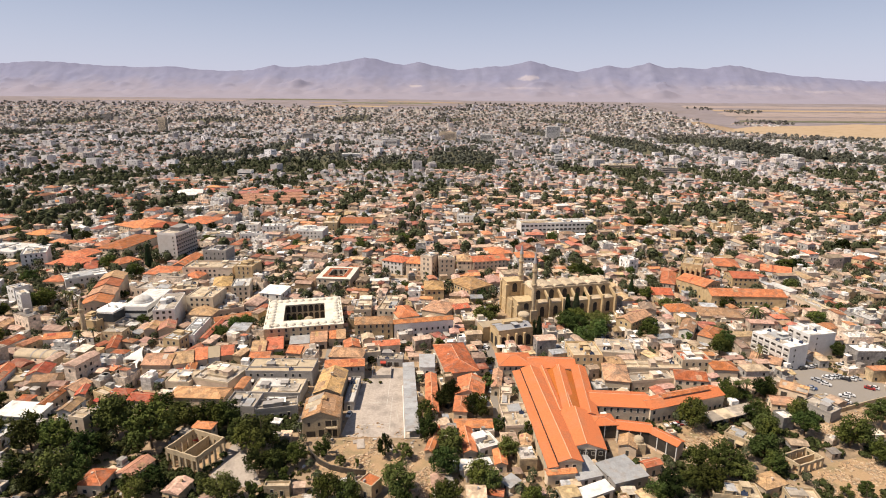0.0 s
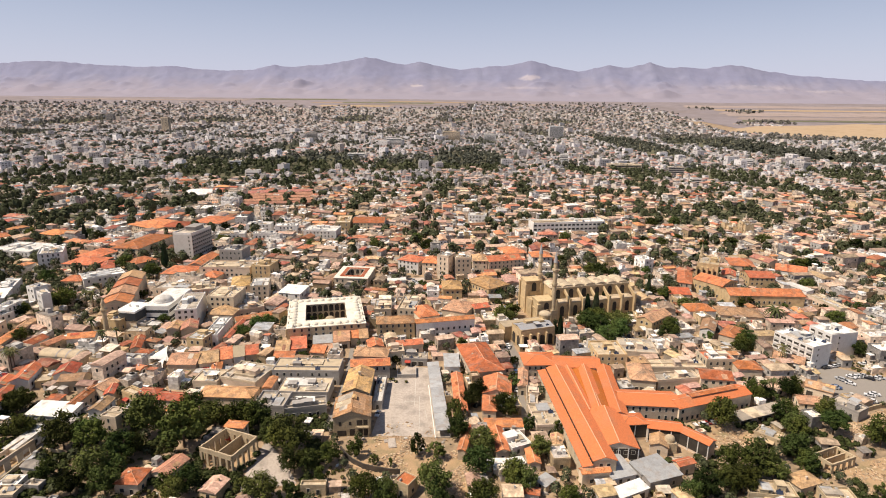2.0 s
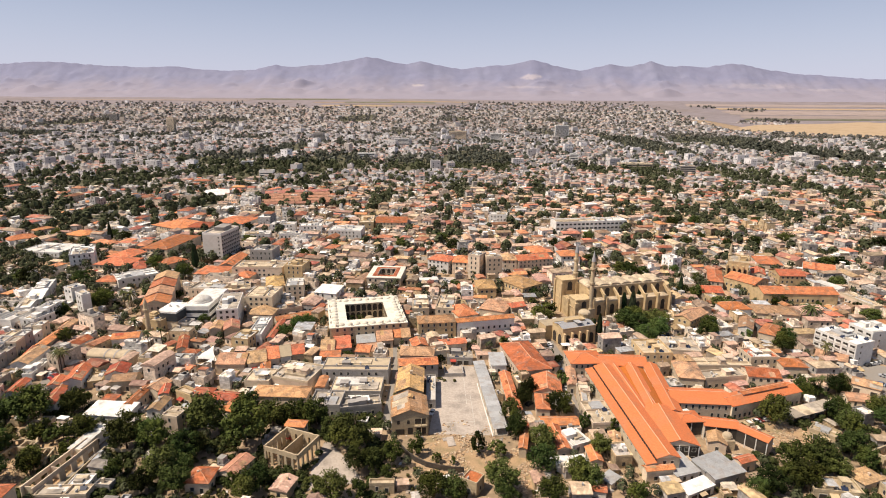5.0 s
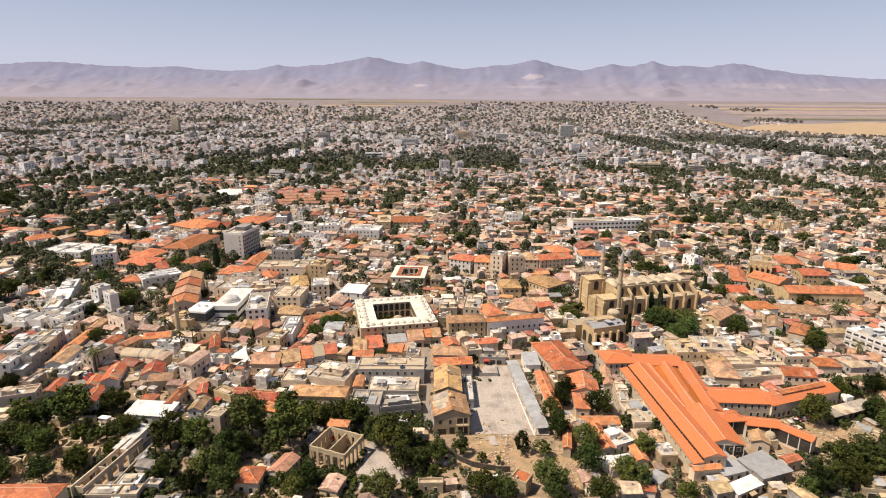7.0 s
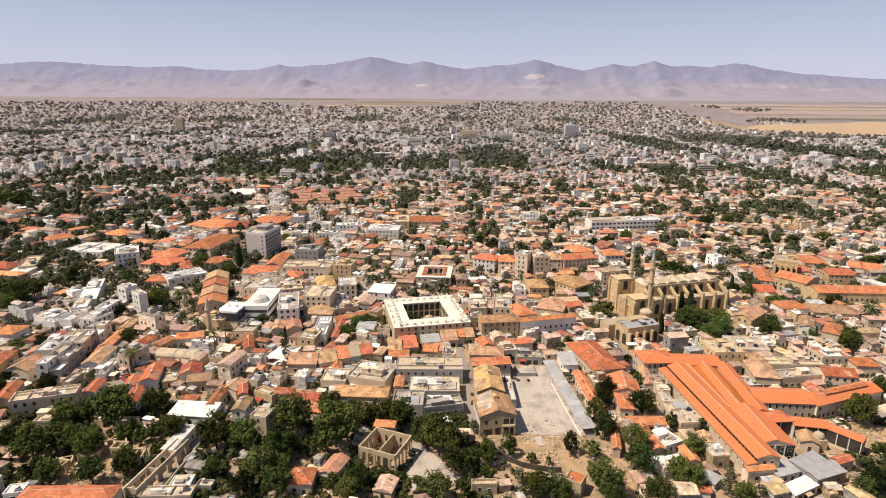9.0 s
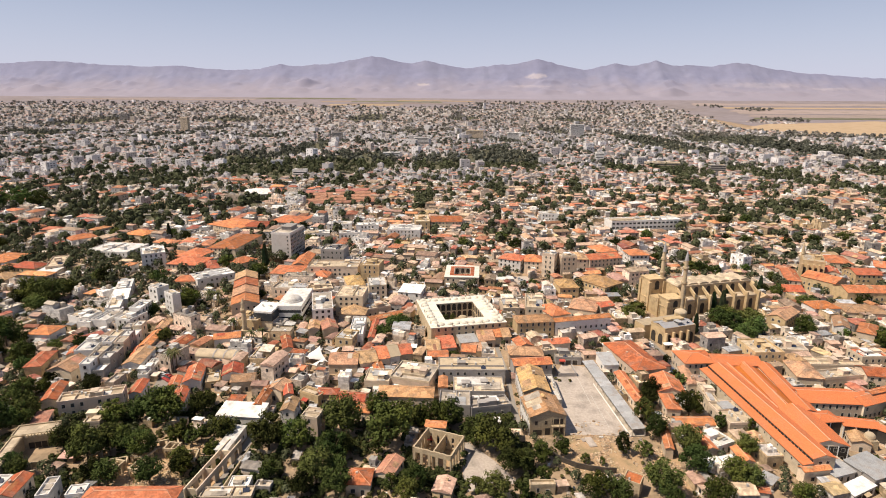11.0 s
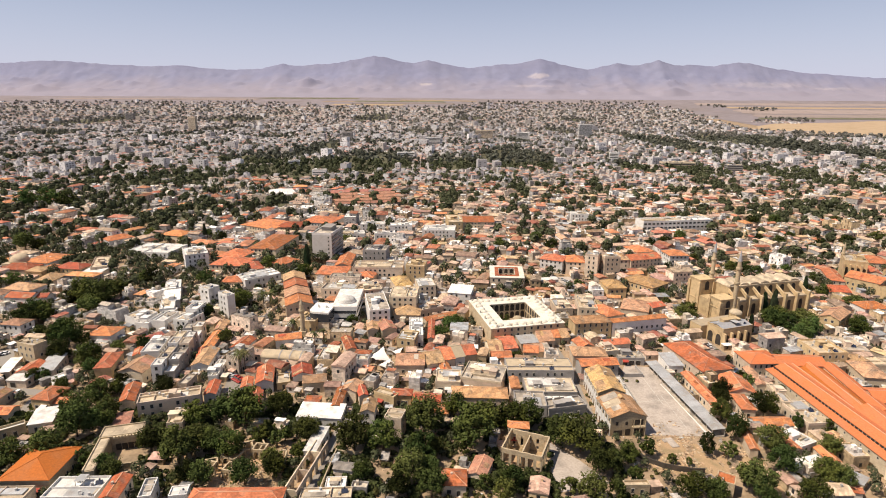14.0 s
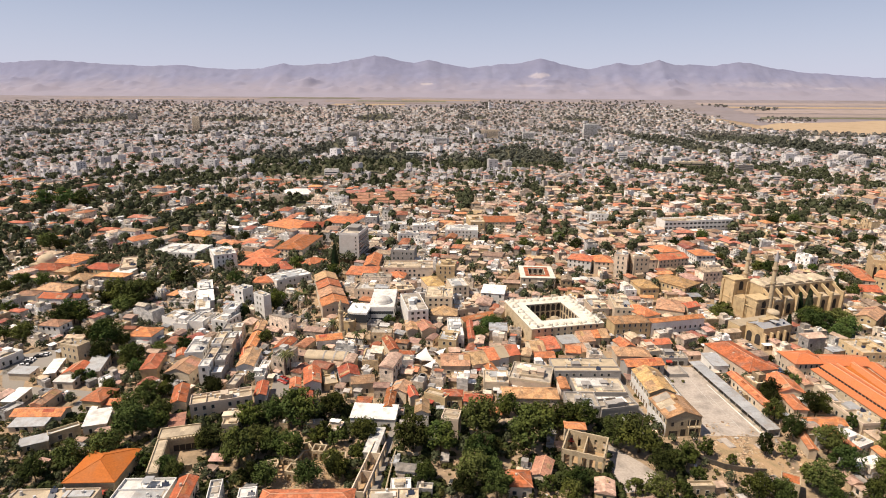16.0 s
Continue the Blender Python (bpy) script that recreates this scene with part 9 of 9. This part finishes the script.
def tree_clumps(trees, name, label, colour, rng):
    rows = np.repeat(np.array(trees), np.array([t[5] for t in trees], int), axis=0)
    k = len(rows)
    d = rng.normal(size=(k, 3))
    d /= np.linalg.norm(d, axis=1, keepdims=True)
    d[:, 2] = np.where(rng.random(k) < 0.7, abs(d[:, 2]), d[:, 2] * 0.7)
    r, h, n = rows[:, 3:4], rows[:, 4:5], rows[:, 5:6]
    c = rows[:, :3] + np.hstack((0 * h, 0 * h, h * 0.5)) + d * np.hstack((r * 0.8, r * 0.8, h * 0.46)) * rng.uniform(0.7, 1.1, (k, 1))
    a = np.cross(d, rng.normal(size=(k, 3)))
    a /= np.linalg.norm(a, axis=1, keepdims=True)
    b = np.cross(d, a)
    s = r * np.where(n > 100, 0.2, np.where(n > 40, 0.32, np.where(n > 20, 0.5, 0.7))) * rng.uniform(0.6, 1.2, (k, 1))
    v = np.stack((c + a * s - b * s * 0.5 - d * s * 0.3, c + b * s + d * s * 0.1, c - a * s - b * s * 0.4 - d * s * 0.3), 1).reshape(-1, 3)
    ob = bpy.data.meshes.new(name)
    ob.vertices.add(3 * k)
    ob.vertices.foreach_set("co", v.astype(np.float32).ravel())
    ob.loops.add(3 * k)
    ob.loops.foreach_set("vertex_index", np.arange(3 * k, dtype=np.int32))
    ob.polygons.add(k)
    ob.polygons.foreach_set("loop_start", np.arange(0, 3 * k, 3, dtype=np.int32))
    ob.update(calc_edges=True)
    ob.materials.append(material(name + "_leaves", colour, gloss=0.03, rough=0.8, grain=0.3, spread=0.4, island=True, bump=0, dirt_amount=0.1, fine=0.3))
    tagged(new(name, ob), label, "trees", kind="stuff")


def scatter_boxes(name, label, category, mats, count, seed, size, area, keep):
    """Small tilted blocks strewn over the open ground."""
    rng = random.Random(seed)
    b = Build()
    for _ in range(count):
        if WASTE and size < 0.4 and rng.random() < 0.3:
            # stones lie thick on the bare lots
            x, y, w = rng.choice(WASTE)
            a, r = rng.uniform(0, 6.28), rng.uniform(0, w)
            x, y = x + r * math.cos(a), y + r * math.sin(a)
            if noise.noise(Vector((x / 6, y / 6, 8))) < -0.1:
                continue
        else:
            x, y = rng.uniform(*area[:2]), rng.uniform(*area[2:])
            if not keep(x, y, rng) or not is_free(x, y, 0.8, 0.8, 0, 0.0):
                continue
        a, s = rng.uniform(0, 3.1), size * rng.uniform(0.5, 1.6)
        c, d, h, t = math.cos(a) * s, math.sin(a) * s, s * rng.uniform(0.25, 0.8), rng.uniform(0.35, 0.9)
        z = gz(x, y)
        v = [(x + i * c - j * t * d, y + i * d + j * t * c, z - 0.1) for i, j in ((-1, -1), (1, -1), (1, 1), (-1, 1))]
        v += [(x + 0.85 * i * c - 0.8 * j * t * d, y + 0.85 * i * d + 0.8 * j * t * c, z + h * rng.uniform(0.6, 1.3)) for i, j in ((-1, -1), (1, -1), (1, 1), (-1, 1))]
        b.add(v, [(0, 1, 5, 4), (1, 2, 6, 5), (2, 3, 7, 6), (3, 0, 4, 7), (4, 5, 6, 7)], rng.randrange(len(mats)))
    tagged(new(name, b.mesh(name, *mats)), label, category, kind="stuff")


def scrub():
    """Dry bushes and weeds on waste ground and in yards."""
    rng = np.random.default_rng(8)
    bushes = []
    for _ in range(30000):
        x, y = rng.uniform(-330, 230), rng.uniform(118, 330)
        thick = -0.5 if x < -110 and y < 200 else -0.1 if y < 175 else 0.2
        if noise.noise(Vector((x / 14, y / 14, 3))) > thick and is_free(x, y, 1.2, 1.2, 0, 0.0):
            r = rng.uniform(0.35, 1.15) * (1.5 if thick < -0.3 else 1)
            bushes.append((x, y, gz(x, y) - 0.2, r, r * rng.uniform(0.9, 1.7), 45))
    tree_clumps(bushes, "scrub", "dry green weeds and bushes on waste ground", (0.095, 0.09, 0.032), rng)


def undergrowth():
    """Thickets of dark shrubs between the big trees, the ruins and the garden walls near the lane."""
    rng = np.random.default_rng(21)
    bushes = []
    for _ in range(16000):
        x, y = (rng.uniform(-290, -60), rng.uniform(146, 205)) if rng.random() < 0.78 else (rng.uniform(58, 165), rng.uniform(150, 215))
        if noise.noise(Vector((x / 16, y / 16, 5))) > -0.12 and is_free(x, y, 1.6, 1.6, 0, 0.1):
            r = rng.uniform(0.8, 2.0)
            bushes.append((x, y, gz(x, y) - 0.2, r, r * rng.uniform(1.0, 1.7), 52))
    bushes = bushes[:2600]
    tree_clumps(bushes, "undergrowth", "dark green thickets between trees and ruined walls", (0.052, 0.064, 0.022), rng)


far_trees()
old_town()
undergrowth()
scrub()
RUBBLE = dict(island=True, spread=0.35, bump=0, fine=1.5, scale=0.6, grain=0.4)
scatter_boxes("rubble", "pale broken stone and tile rubble on waste ground", "rubble", [material("rubble_stone", (0.50, 0.38, 0.25), **RUBBLE), material("rubble_tile", (0.46, 0.31, 0.19), **RUBBLE)],
              30000, 4, 0.36, (-330, 230, 118, 300), lambda x, y, rng: noise.noise(Vector((x / 11, y / 11, 8))) > (0.0 if y < 180 else 0.3))
scatter_boxes("yard_clutter", "crates, sheds and odds and ends in back yards", "clutter", [FAR_ROOF["white"], FAR_ROOF["concrete"], FAR_ROOF["tan"], FAR_WALL["cream"], GLASS],
              14000, 6, 0.62, (-330, 260, 150, 460), lambda x, y, rng: rng.random() < 0.6)


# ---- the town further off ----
# tones drawn close together and paled: distance haze is in these colours
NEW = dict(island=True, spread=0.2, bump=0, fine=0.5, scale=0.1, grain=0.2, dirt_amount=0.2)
HAZED_ROOF = {
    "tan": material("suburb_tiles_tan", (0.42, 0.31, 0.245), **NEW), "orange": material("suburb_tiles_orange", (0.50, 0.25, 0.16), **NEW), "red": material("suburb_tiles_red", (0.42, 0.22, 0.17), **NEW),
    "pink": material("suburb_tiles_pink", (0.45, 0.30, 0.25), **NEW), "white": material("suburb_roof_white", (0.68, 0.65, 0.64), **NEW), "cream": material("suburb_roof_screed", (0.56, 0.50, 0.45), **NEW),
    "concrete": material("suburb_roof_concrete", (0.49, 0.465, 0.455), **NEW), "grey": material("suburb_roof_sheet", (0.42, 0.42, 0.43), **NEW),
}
HAZED_WALL = {"cream": material("suburb_wall_cream", (0.62, 0.55, 0.49), **NEW), "white": material("suburb_wall_white", (0.78, 0.755, 0.745), **NEW), "concrete": material("suburb_wall_concrete", (0.53, 0.50, 0.49), **NEW)}


def far_town():
    rng = random.Random(9)
    q = Quarter()
    spots = []
    y = 800.0
    while y < 4000:
        step = 10.5 + (y - 800) * 0.0042
        x = -0.86 * y - 190
        while x < 0.86 * y + 60:
            spots.append((x + rng.uniform(-0.35, 0.35) * step, y + rng.uniform(-0.3, 0.3) * step, step))
            x += step * rng.uniform(1.0, 1.5)
        y += step
    for x, y, step in spots:
        zone = far_zone(x, y)
        if zone in (0, 3) or rng.random() < (0.2 if zone == 1 else 0.28 + 0.3 * noise.noise(Vector((x / 90, y / 130, 6))) + max(0, y - 2500) * 0.0003):
            continue
        w, d = step * rng.uniform(0.55, 0.95), step * rng.uniform(0.5, 0.85)
        rot = district_turn(x * 0.6, y * 0.6) * 1.5 + rng.choice((0, 90))
        if zone == 1:
            h = rng.choice((4, 5, 6, 7, 8))
            rc = rng.choice(("tan", "tan", "tan", "orange", "red", "pink", "cream", "cream", "white", "concrete"))
            wc = rng.choice(("cream", "cream", "white"))
        else:
            # past 2300 m lower houses and duller tones, standing in for haze
            h = rng.choice((3.5, 4, 5, 6, 6, 7, 9) if y < 2300 else (3, 3, 3.5, 4, 5, 6)) if rng.random() > 0.016 else rng.uniform(12, 20)
            rc = rng.choice(("white", "cream", "concrete", "tan", "pink", "red", "pink") if y < 1500 else ("white", "cream", "concrete", "tan", "pink", "cream")) if h < 8 else rng.choice(("white", "cream", "concrete"))
            wc = rng.choice(("white", "white", "cream", "concrete") if y < 2300 else ("white", "cream", "cream", "concrete"))
            if h > 14:
                w, d = rng.uniform(14, 24), rng.uniform(11, 16)
        q.house(rng, x, y, w, d, rot, h, rng.choice(("gable", "hip")) if rc in ("tan", "orange", "red", "pink") else "flat", rc, wc, y < 2100)
    q.finish("modern town further off", HAZED_ROOF, HAZED_WALL)


far_town()
